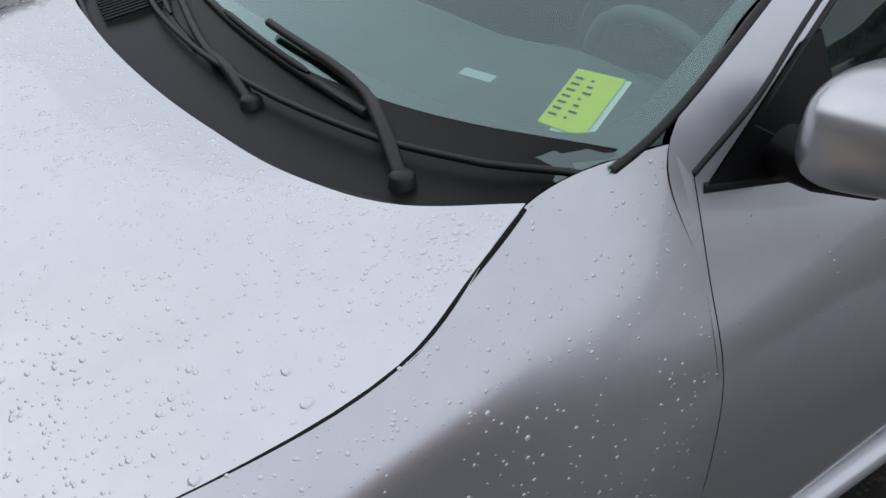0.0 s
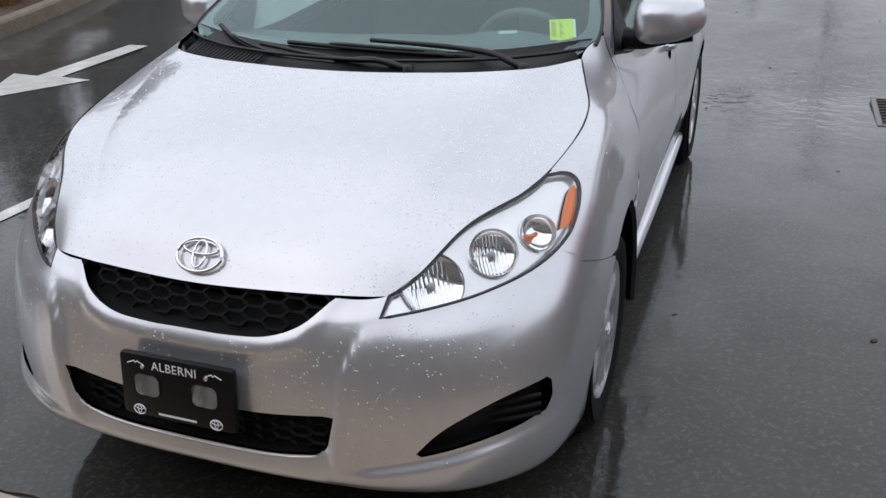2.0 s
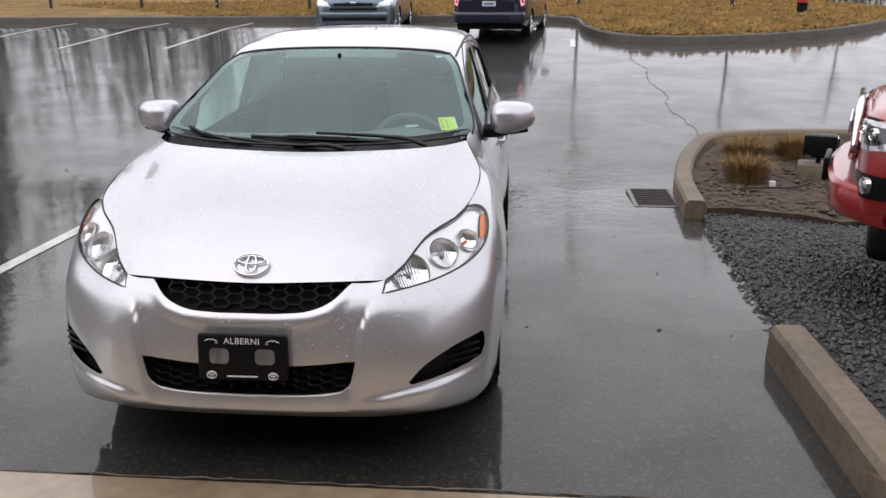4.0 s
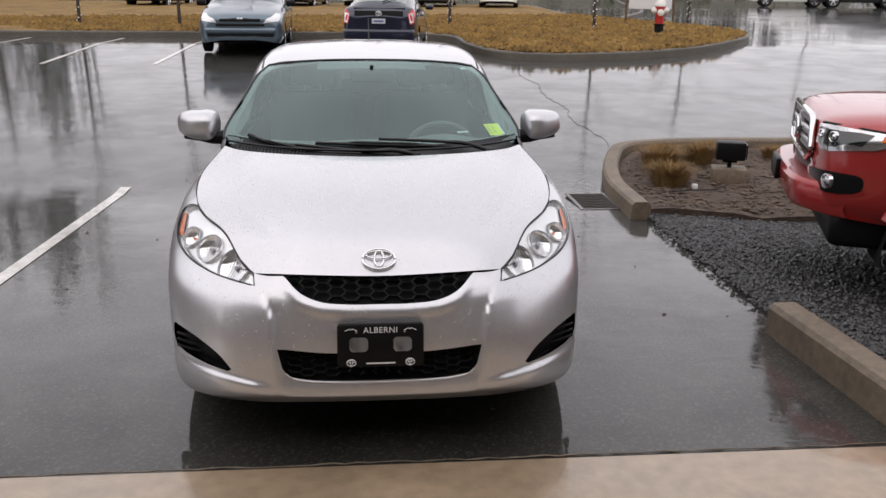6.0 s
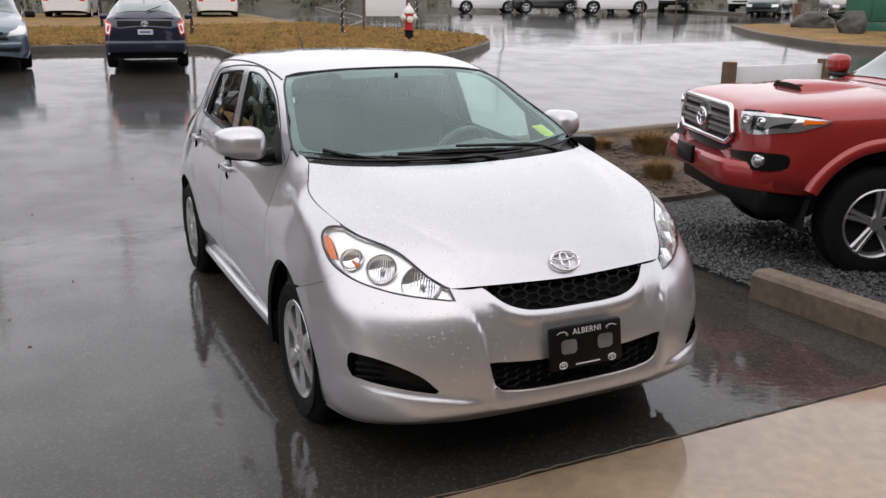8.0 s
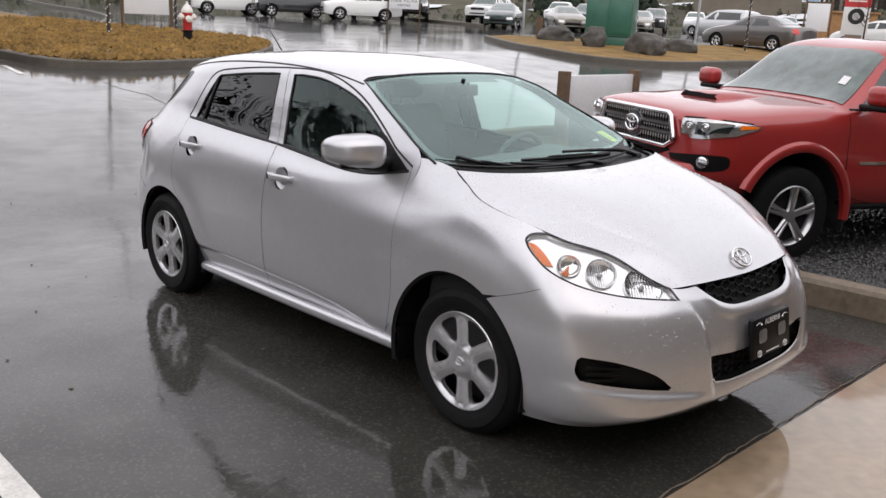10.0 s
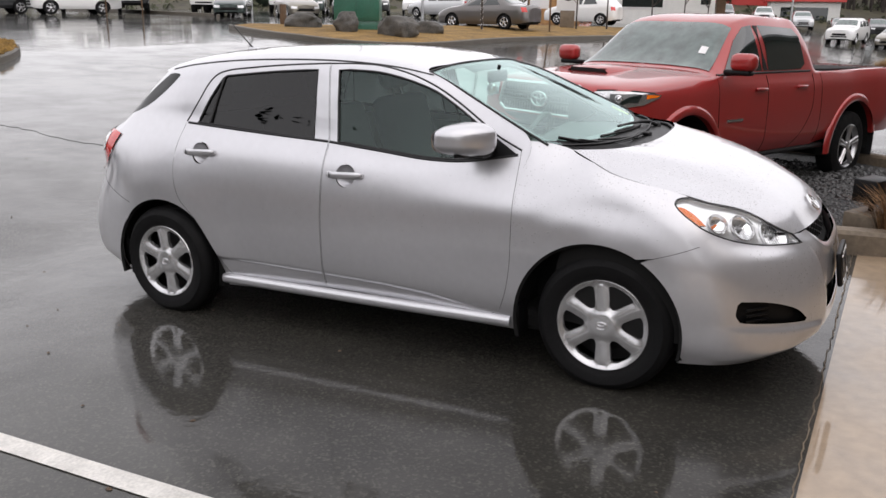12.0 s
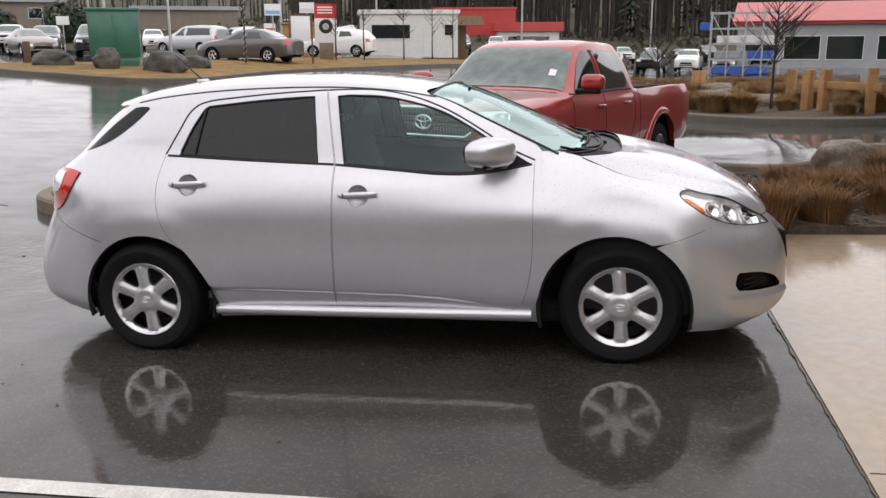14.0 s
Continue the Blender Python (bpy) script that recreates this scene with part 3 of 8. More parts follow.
# tar crack towards the lawn
random.seed(5)
p = [(2.88 + .05 * math.sin(y * 3) + random.uniform(-.03, .03), y) for y in np.arange(6.3, 13.6, .12)]
tagged(part("tar_crack", tube_bm([(x, y, ground_z(x, y) + .0015) for x, y in p], .003, 4), CAVITY, None), kind="structure")

# storm drain: iron frame and curved bars
IRON = material("wet_cast_iron", (.05, .042, .036), .35, .6, noise_scale=20, noise_amount=.3, bump=.3, bump_scale=120, coat=.5)
gx, gy = 2.06, 3.86
drain = tagged(new("drain_grate"), "rusty cast-iron storm drain grate set in asphalt", "drain")
drain.location = (gx, gy, ground_z(gx, gy))
# near-black slab under the bars stands in for the shaded pit
bm = box_bm(-.17, .17, -.30, .30, .0005, .003)
part("drain_pit_shade", bm, CAVITY, drain)
for x in (-.175, .175):
    part("frame_bar", box_bm(x - .018, x + .018, -.32, .32, 0, .016, .004), IRON, drain)
for y in (-.305, .305):
    part("frame_bar", box_bm(-.17, .17, y - .018, y + .018, 0, .016, .004), IRON, drain)
for k in range(9):
    y = -.25 + k * .0625
    part("grate_bar", tube_bm([(x, y + .02 * math.cos(x * 14), .008) for x in np.linspace(-.165, .165, 8)], .011, 6), IRON, drain)

# ---- the silver hatchback: front axle at the origin, nose towards -y, 2.60 m wheelbase ----
CAR_POSE = pose(0, 0, 0, -2, 0, 0)
car = tagged(new("hatchback_car"), "silver metallic five-door hatchback parked on wet asphalt, beaded with rain", "car")
car.matrix_world = CAR_POSE

# Lines round the left half of the body, from the nose's middle past the wheels to the tail's middle, lowest first.
RING = [
    [(0, -.825, .25), (.25, -.82, .25), (.45, -.79, .245), (.65, -.68, .225), (.765, -.52, .2), (.807, -.36, .195), (.812, 0, .2), (.782, .2, .21), (.766, .42, .215), (.755, 1, .215), (.753, 1.48, .215), (.76, 2.1, .215), (.777, 2.6, .2), (.762, 2.95, .215), (.615, 3.25, .225), (.42, 3.41, .21), (0, 3.46, .21)],
    [(0, -.88, .3), (.25, -.873, .3), (.45, -.84, .295), (.65, -.735, .265), (.79, -.545, .25), (.832, -.36, .265), (.842, 0, .28), (.817, .2, .285), (.801, .42, .29), (.79, 1, .29), (.788, 1.48, .29), (.795, 2.1, .29), (.812, 2.6, .28), (.792, 2.95, .28), (.655, 3.3, .29), (.44, 3.46, .29), (0, 3.51, .29)],
    [(0, -.885, .38), (.25, -.878, .38), (.45, -.848, .375), (.65, -.735, .37), (.795, -.55, .37), (.842, -.36, .38), (.854, 0, .38), (.833, .2, .37), (.818, .42, .36), (.812, 1, .37), (.81, 1.48, .38), (.814, 2.1, .385), (.829, 2.6, .38), (.802, 2.95, .38), (.665, 3.315, .39), (.45, 3.475, .4), (0, 3.525, .4)],
    [(0, -.882, .5), (.25, -.873, .5), (.45, -.835, .51), (.65, -.715, .52), (.8, -.545, .52), (.849, -.36, .53), (.86, 0, .54), (.841, .2, .535), (.828, .42, .53), (.826, 1, .53), (.826, 1.48, .53), (.828, 2.1, .53), (.837, 2.6, .54), (.807, 2.95, .54), (.67, 3.295, .54), (.45, 3.455, .54), (0, 3.505, .54)],
    [(0, -.86, .6), (.25, -.85, .605), (.45, -.8, .62), (.65, -.67, .635), (.8, -.51, .64), (.844, -.36, .65), (.857, 0, .69), (.846, .2, .675), (.836, .42, .66), (.83, 1, .66), (.83, 1.48, .66), (.832, 2.1, .66), (.842, 2.6, .69), (.807, 2.95, .68), (.67, 3.24, .68), (.44, 3.4, .68), (0, 3.45, .68)],
    [(0, -.825, .655), (.25, -.812, .66), (.45, -.76, .68), (.64, -.61, .7), (.775, -.455, .745), (.823, -.33, .785), (.829, 0, .82), (.829, .2, .81), (.827, .42, .8), (.816, 1, .8), (.818, 1.48, .8), (.822, 2.1, .81), (.825, 2.6, .83), (.782, 2.95, .82), (.655, 3.185, .82), (.43, 3.345, .82), (0, 3.395, .82)],
    [(0, -.8, .695), (.25, -.785, .698), (.455, -.735, .705), (.62, -.575, .76), (.74, -.43, .82), (.788, -.3, .862), (.8, .01, .922), (.775, .2, .94), (.774, .42, .93), (.785, 1, .92), (.786, 1.48, .94), (.785, 2.1, .96), (.775, 2.6, .98), (.735, 2.95, .97), (.665, 3.16, .975), (.45, 3.3, .98), (0, 3.35, .98)],
    [(0, -.783, .722), (.25, -.768, .726), (.46, -.715, .722), (.583, -.53, .832), (.69, -.382, .879), (.732, -.272, .917), (.747, .012, .985), (.681, .2, 1.065), (.708, .39, 1.098), (.738, 1, 1.01), (.724, 1.48, 1.055), (.716, 2.1, 1.1), (.695, 2.6, 1.135), (.635, 2.93, 1.13), (.56, 3.04, 1.115), (.43, 3.13, 1.11), (0, 3.18, 1.11)],
]
# The cabin above the belt line, from the windscreen pillar back, up to the roof's middle.
CABIN = [
    [(.668, .53, 1.195), (.698, 1.03, 1.14), (.688, 1.49, 1.18), (.682, 2.1, 1.21), (.672, 2.55, 1.217), (.625, 2.82, 1.2), (.565, 2.93, 1.2), (.42, 3.04, 1.2), (0, 3.09, 1.2)],
    [(.632, .7, 1.272), (.657, 1.08, 1.28), (.65, 1.5, 1.31), (.646, 2.1, 1.32), (.637, 2.52, 1.315), (.595, 2.72, 1.3), (.54, 2.83, 1.3), (.4, 2.93, 1.3), (0, 2.985, 1.3)],
    [(.59, .87, 1.353), (.603, 1.15, 1.4), (.603, 1.52, 1.427), (.602, 2.1, 1.427), (.595, 2.47, 1.402), (.57, 2.65, 1.378), (.52, 2.75, 1.37), (.37, 2.85, 1.365), (0, 2.91, 1.365)],
    [(.545, .99, 1.39), (.55, 1.2, 1.434), (.55, 1.53, 1.464), (.55, 2.1, 1.465), (.54, 2.48, 1.437), (.525, 2.68, 1.402), (.495, 2.79, 1.372), (.36, 2.88, 1.367), (0, 2.94, 1.367)],
    [(.3, .985, 1.416), (.3, 1.22, 1.458), (.3, 1.54, 1.492), (.3, 2.1, 1.498), (.3, 2.5, 1.47), (.3, 2.72, 1.435), (.29, 2.86, 1.4), (.25, 2.92, 1.385), (0, 2.955, 1.38)],
    [(0, .98, 1.422), (0, 1.22, 1.464), (0, 1.54, 1.499), (0, 2.1, 1.506), (0, 2.5, 1.478), (0, 2.72, 1.444), (0, 2.87, 1.406), (0, 2.93, 1.39), (0, 2.96, 1.383)],
]


def nose_shape(g):
    """The crisp folds of the bumper either side of its middle, the rim under the grille, the ledge below the fog recesses and the front arch flare."""
    x, y, z = g[..., 0], g[..., 1], g[..., 2]
    out = g.copy()
    edge = np.interp(z, [.25, .30, .45, .58, .68, .72], [.335, .35, .38, .395, .435, .46])
    fade = np.clip((.685 - z) / .10, 0, 1)
    front = np.clip((-y - .45) / .15, 0, 1) * fade * fade * (3 - 2 * fade) * np.clip((z - .29) / .07, 0, 1)
    s = np.clip((x - edge + .018) / .018, 0, 1)
    s = s * s * (3 - 2 * s)
    out[..., 1] += front * (.014 * (1 - s) - .004 * np.exp(-((x - edge - .012) / .03) ** 2))
    brow = np.interp(x, [0, .12, .22, .285, .352], [.632, .633, .643, .668, .722]) - z
    out[..., 1] -= .010 * np.exp(-((brow - .024) / .028) ** 2) * np.clip((.355 - x) / .05, 0, 1) * np.clip((-y - .45) / .15, 0, 1)
    shelf = np.interp(x, [.36, .545, .70, .80], [.345, .366, .376, .386])
    t = np.clip((shelf - z) / .026, 0, 1)
    hem = t * t * (3 - 2 * t) * np.clip((z - .24) / .09, 0, 1) * np.clip((x - .38) / .08, 0, 1) * np.clip((.86 - x) / .06, 0, 1)
    out[..., 1] -= .014 * hem * np.clip((-y - .42) / .12, 0, 1)
    d = np.hypot(y - .03, z - .305)
    w = np.clip((.56 - d) / .11, 0, 1)
    out[..., 0] += .005 * w * w * (3 - 2 * w) * np.clip((x - .7) / .08, 0, 1) * np.clip((y + .42) / .1, 0, 1)
    return out


def side_shape(g):
    """The lower edge of the doors is tucked in below a crease that rises to the rear."""
    x, y, z = g[..., 0], g[..., 1], g[..., 2]
    line = np.interp(y, [.55, .68, .9, 1.14, 1.5, 1.84, 2.2], [.29, .321, .35, .366, .375, .381, .388])
    w = np.clip((line - z) / .012, 0, 1) * np.clip((y - .6) / .3, 0, 1) * np.clip((2.25 - y) / .06, 0, 1)
    out = g.copy()
    d = np.hypot(y - 2.575, z - .305)
    flare = np.clip((.56 - d) / .12, 0, 1)
    out[..., 0] += .005 * flare * flare * (3 - 2 * flare) * np.clip((x - .6) / .1, 0, 1)
    out[..., 0] -= .010 * w * np.clip((z - .22) / .06, 0, 1)
    return out


def hood_shape(g):
    """A raised middle that falls away to a crisp fold running from the grille's corners to the cowl."""
    x, y = g[..., 0], g[..., 1]
    fold = np.interp(y, [-.78, -.6, -.48, -.36, -.25, -.10, .0, .2], [.33, .405, .484, .543, .58, .615, .63, .66])
    inner = np.clip((x - fold + .15) / .15, 0, 1) ** 2.2
    outer = np.clip(1 - (x - fold) / .14, 0, 1) ** 1.4
    out = g.copy()
    out[..., 2] -= .0085 * np.where(x < fold, inner, outer) * np.clip((y + .74) / .2, 0, 1) * np.clip((.05 - y) / .2, 0, 1)
    return out


NOSE = Surface([[r[i] for i in range(11)] for r in RING], 14, (True, False), (False, False), 3, nose_shape)
SIDE = Surface([r[8:] for r in RING] + CABIN, 14, (False, True), (False, True), 3, side_shape)
WING = NOSE.at(np.c_[np.linspace(0, NOSE.u1, 600), np.full(600, NOSE.v1)])


def wing_edge(y):
    """The top edge of the front wing at a given y."""
    return tuple(float(v) for v in WING[110:][np.abs(WING[110:, 1] - y).argmin()])



HOOD = Surface([
    [(0, -.012, 1.042), (.25, -.004, 1.047), (.47, .022, 1.056), (.60, .078, 1.062), wing_edge(.198)],
    [(0, -.10, 1.035), (.25, -.09, 1.038), (.48, -.05, 1.043), (.625, .02, 1.032), wing_edge(.105)],
    [(0, -.19, 1.022), (.25, -.18, 1.024), (.48, -.15, 1.02), (.615, -.095, 1.0), wing_edge(-.01)],
    [(0, -.38, .972), (.25, -.375, .972), (.47, -.35, .957), (.60, -.32, .932), wing_edge(-.30)],
    [(0, -.47, .936), (.25, -.465, .936), (.455, -.45, .917), (.57, -.425, .896), wing_edge(-.405)],
    [(0, -.56, .892), (.25, -.555, .892), (.43, -.55, .872), (.51, -.54, .852), wing_edge(-.53)],
    [(0, -.70, .808), (.25, -.69, .81), (.39, -.675, .80), (.455, -.66, .788), wing_edge(-.64)],
    [(0, -.783, .722), (.25, -.768, .726), (.37, -.75, .727), (.42, -.735, .725), (.46, -.715, .722)],
], 14, (True, False), (False, False), 3, hood_shape)
SCREEN = Surface([
    [(0, .05, 1.0), (.25, .07, 1.0), (.48, .13, 1.015), (.694, .27, 1.062)],
    [(0, .25, 1.095), (.25, .265, 1.097), (.49, .31, 1.105), (.703, .375, 1.118)],
    [(0, .55, 1.25), (.245, .56, 1.247), (.46, .605, 1.24), (.636, .68, 1.262)],
    [(0, .80, 1.36), (.24, .81, 1.355), (.435, .835, 1.345), (.592, .865, 1.349)],
    [(0, .965, 1.419), (.235, .97, 1.416), (.41, .975, 1.406), (.548, .985, 1.388)],
], 14, (True, False), (False, False), 2)

YZ, XZ = (0, 1, 1), (1, 0, 1)


def yz(surf, pts, **k):
    return surf.find([(0, a, b) for a, b in pts], YZ, **k)


def xz(surf, pts, **k):
    return surf.find([(a, 0, b) for a, b in pts], XZ, **k)


def edge_u(surf, v, u0, u1, n=24):
    return np.c_[np.linspace(u0, u1, n), np.full(n, v)]


def edge_v(surf, u, v0, v1, n=24):
    return np.c_[np.full(n, u), np.linspace(v0, v1, n)]


def shrink(poly, d):
    """A closed 2D outline drawn in by d metres."""
    p = np.asarray(poly, float)
    area = 0.5 * np.sum(p[:, 0] * np.roll(p[:, 1], -1) - np.roll(p[:, 0], -1) * p[:, 1])
    t = np.roll(p, -1, 0) - np.roll(p, 1, 0)
    t /= np.linalg.norm(t, axis=1, keepdims=True) + 1e-9
    n = np.c_[-t[:, 1], t[:, 0]] * (1 if area > 0 else -1)
    return p + n * d


def arch(cy, cz, r, a0, a1, n=28):
    t = np.radians(np.linspace(a0, a1, n))
    return np.c_[cy + r * np.cos(t), cz + r * np.sin(t)]


def cat(*parts):
    return np.concatenate([np.asarray(p, float) for p in parts])


GAP = 0.0022
# outlines of the left flank in (y, z)
front_gap = spline([(.425, 1.055), (.43, .90), (.432, .70), (.448, .50), (.478, .37), (.51, .305), (.56, .280)], 6)
b_gap = spline([(1.503, .285), (1.487, .68), (1.477, 1.05)], 12)
b_top = spline([(1.477, 1.05), (1.503, 1.25), (1.527, 1.428)], 8)
front_top = spline([(.425, 1.055), (.563, 1.118), (.654, 1.178), (.78, 1.256), (.904, 1.322), (1.047, 1.377), (1.236, 1.418), (1.40, 1.428), (1.527, 1.428)], 5)
door_f = cat(front_gap, [(.80, .280)], b_gap, b_top[1:], front_top[::-1][1:-1])
rear_gap = spline([(2.443, 1.115), (2.462, 1.05), (2.482, .95), (2.478, .84), (2.43, .70), (2.33, .592), (2.25, .47), (2.19, .361), (2.14, .295), (2.06, .277)], 6)
rear_top = spline([(1.531, 1.429), (1.80, 1.42), (2.054, 1.403), (2.20, 1.388), (2.262, 1.37), (2.308, 1.335), (2.37, 1.235), (2.443, 1.115)], 6)
door_r = cat(b_gap + [.004, 0], b_top[1:-1] + [.004, 0], rear_top, rear_gap[1:], [(1.80, .280)])
win_f = cat(spline([(1.425, 1.05), (1.15, 1.022), (.897, 1.0), (.70, 1.0)], 5), spline([(.545, 1.085), (.654, 1.155), (.78, 1.234), (.903, 1.30), (1.05, 1.35), (1.233, 1.388), (1.40, 1.398)], 5), [(1.468, 1.397), (1.45, 1.25)])
win_r = cat(spline([(1.575, 1.055), (1.95, 1.083), (2.36, 1.112)], 5), spline([(2.352, 1.13), (2.29, 1.25), (2.225, 1.345)], 4), spline([(2.20, 1.36), (1.9, 1.384), (1.60, 1.398)], 4), [(1.588, 1.24)])
quarter = cat(spline([(3.0, 1.127), (2.90, 1.152), (2.80, 1.19), (2.69, 1.255), (2.61, 1.315), (2.565, 1.355)], 5), [(2.575, 1.366), (2.62, 1.368), (2.67, 1.362)], spline([(2.68, 1.358), (2.80, 1.28), (3.0, 1.127)], 4)[1:-1])
lamp_r = spline([(2.985, 1.02), (3.05, 1.033), (3.15, 1.032), (3.25, 1.02), (3.29, .91), (3.28, .805), (3.2, .797), (3.12, .835), (3.04, .925), (2.985, 1.02)], 5)[:-1]
HANDLES = ((1.342, .898), (2.294, .962))
arch_f, arch_r = (.03, .305, .385), (2.575, .305, .380)

body_outer = cat(edge_u(SIDE, 0, 0, SIDE.u1, 60), edge_v(SIDE, SIDE.u1, 0, SIDE.v1, 60)[1:], edge_u(SIDE, SIDE.v1, SIDE.u1, 0, 60)[1:], edge_v(SIDE, 0, SIDE.v1, 0, 60)[1:-1])
UF = (0, .75)
df_uv, dr_uv = yz(SIDE, door_f, u=UF), yz(SIDE, door_r, u=UF)
arch_uv = yz(SIDE, cat([(2.18, .10)], arch(*arch_r, 182, -2, 40)[0:], [(2.95, .10)]), u=UF, v=(0, .45))
arch_uv[0, 1] = arch_uv[-1, 1] = -2
q_uv, lamp_uv = yz(SIDE, quarter, u=(.3, .8)), yz(SIDE, lamp_r, u=(.3, .86), v=(0, .6))
rear_screen = cat(edge_u(SIDE, SIDE.v1 * .60, SIDE.u1 * .82, SIDE.u1, 12), edge_u(SIDE, SIDE.v1 * .75, SIDE.u1, SIDE.u1 * .84, 12))

shell = panel("body_shell", SIDE, body_outer, [df_uv, dr_uv, arch_uv, q_uv, lamp_uv, rear_screen], SILVER, car, both=True, step=1.5)
part("rear_window", bmesh.new(), PRIVACY, car).data = panel("rear_window_pane", SIDE, rear_screen, (), PRIVACY, car, both=True, step=2, flange=0, lift=-.004).data
bpy.data.objects.remove(bpy.data.objects["rear_window_pane"])


def strip(name, surf, uv, radius, mat, parent, side=1, sink=0.0, closed=False, label=""):
    """A rubber seal or seam cord laid along a line on a sheet."""
    p, n = surf.at(uv), surf.normal(uv)
    n = n * np.where(n[:, :1] < 0, -1, 1)
    p = (p - n * sink) * [side, 1, 1]
    return smooth(part(name, tube_bm(p, radius, 6, closed=closed), mat, parent, label), 80)


for s in (1, -1):
    # front and rear doors with their window openings, panes and seals
    dish_f, dish_r = (yz(SIDE, arch(y, z - .008, .056, 0, 345, 24), u=UF) for y, z in HANDLES)
    fd = panel("front_door", SIDE, yz(SIDE, shrink(door_f, GAP), u=UF), [yz(SIDE, win_f, u=UF), dish_f], SILVER, car, s)
    rd = panel("rear_door", SIDE, yz(SIDE, shrink(door_r, GAP), u=UF), [yz(SIDE, win_r, u=UF), dish_r], SILVER, car, s)
    pf = panel("front_side_window", SIDE, yz(SIDE, win_f, u=UF), (), SIDE_GLASS, fd, s, flange=0, lift=-.006, label="green-tinted side glass")
    pr = panel("rear_side_window", SIDE, yz(SIDE, win_r, u=UF), (), PRIVACY, rd, s, flange=0, lift=-.006, label="dark privacy glass")
    panel("quarter_window", SIDE, q_uv, (), QUARTER_GLASS, car, s, flange=0, lift=.001, label="black glass quarter window")
    strip("window_seal", SIDE, yz(SIDE, win_f, u=UF), .006, TRIM_BLACK, fd, s, .002, True)
    strip("window_seal", SIDE, yz(SIDE, win_r, u=UF), .006, TRIM_BLACK, rd, s, .002, True)
    strip("belt_moulding", SIDE, yz(SIDE, spline([(1.475, 1.046), (1.15, 1.015), (.897, .992), (.70, .995), (.52, 1.022), (.44, 1.035)], 5), u=UF), .008, TRIM_BLACK, fd, s, .003)
    strip("belt_moulding", SIDE, yz(SIDE, spline([(1.485, 1.047), (1.95, 1.075), (2.43, 1.108)], 6), u=UF), .008, TRIM_BLACK, rd, s, .003)
    strip("door_seal", SIDE, yz(SIDE, front_top, u=UF), .0055, TRIM_BLACK, car, s, .002)
    strip("door_seal", SIDE, yz(SIDE, rear_top, u=UF), .0055, TRIM_BLACK, car, s, .002)
    # black sail in the front corner of the front window
    sail = cat(spline([(.445, 1.037), (.52, 1.024), (.66, 1.0), (.735, 1.0)], 4), spline([(.72, 1.10), (.70, 1.175)], 3), spline([(.655, 1.165), (.54, 1.092)], 3))
    panel("mirror_sail", SIDE, yz(SIDE, sail, u=UF), (), BLACK_PLASTIC, fd, s, flange=.01, lift=.003)
    strip("window_divider", SIDE, yz(SIDE, [(2.275, 1.107), (2.245, 1.24), (2.215, 1.352)], u=UF), .008, TRIM_BLACK, rd, s, .002)
    strip("roof_moulding", SIDE, cat(edge_u(SIDE, SIDE.v1 * 10.35 / 13, 2, SIDE.u1 * .62, 40)), .007, TRIM_BLACK, car, s, .003)

# near-black sheets behind the outer panels, standing in for the shade in their gaps
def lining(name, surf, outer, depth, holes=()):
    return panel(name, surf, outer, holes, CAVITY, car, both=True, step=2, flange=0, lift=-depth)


lining("side_gap_shade", SIDE, cat(edge_u(SIDE, SIDE.v1 * 1.2 / 13, 0, SIDE.u1, 30), edge_u(SIDE, SIDE.v1 * 6.7 / 13, SIDE.u1, 0, 30)), .034, [arch_uv])

# hood, fenders, bumper
hood_outer = cat(edge_u(HOOD, 0, 0, HOOD.u1 - .34, 30), edge_v(HOOD, HOOD.u1 - .34, 0, HOOD.v1, 50)[1:], edge_u(HOOD, HOOD.v1, HOOD.u1 - .34, 0, 30)[1:], edge_v(HOOD, 0, HOOD.v1, 0, 30)[1:-1])
hood = panel("hood", HOOD, hood_outer, (), SILVER, car, both=True)
lamp_line = [(.452, -.752, .682), (.54, -.69, .688), (.64, -.60, .70), (.735, -.49, .732), (.79, -.395, .785), (.804, -.335, .835)]
lamp_low = spline(lamp_line, 6)
lamp_low_uv = NOSE.find(lamp_low, u=(.1, .75))
top_v = NOSE.v1
u_in = NOSE.find([(.46, -.715, .722)], v=(.95, 1))[0, 0]
u_out = NOSE.find([(.724, -.337, .895)], v=(.95, 1))[0, 0]
lamp_tip = NOSE.find(spline([(.804, -.335, .835), (.795, -.300, .862), (.782, -.284, .881), (.764, -.286, .893), (.745, -.303, .901)], 5)[1:], u=(.1, .75))
u_end = NOSE.find([(.712, .39, 1.10)], v=(.95, 1))[0, 0]
lamp_uv_f = cat(lamp_low_uv, lamp_tip, edge_u(NOSE, top_v - .25, u_out, u_in, 30))
seam = spline([(-.40, .715), (-.33, .688), (-.205, .648)], 5)
seam_uv = yz(NOSE, seam, u=(.2, .8), v=(.3, .9))
archf_uv = yz(NOSE, arch(*arch_f, 118, 200, 24), u=(.3, .8), v=(0, .75))
archb_uv = yz(NOSE, arch(*arch_f, 118, -2, 36), u=(.3, .95), v=(0, .75))
k = 3 * 6 + 4
bumper_outer = cat(edge_u(NOSE, top_v, 0, u_in, 24), lamp_low_uv[:k], seam_uv[1:], archf_uv[1:], edge_u(NOSE, 0, archf_uv[-1, 0], 0, 40), edge_v(NOSE, 0, 0, top_v, 40)[1:-1])
UB = (0, .5)
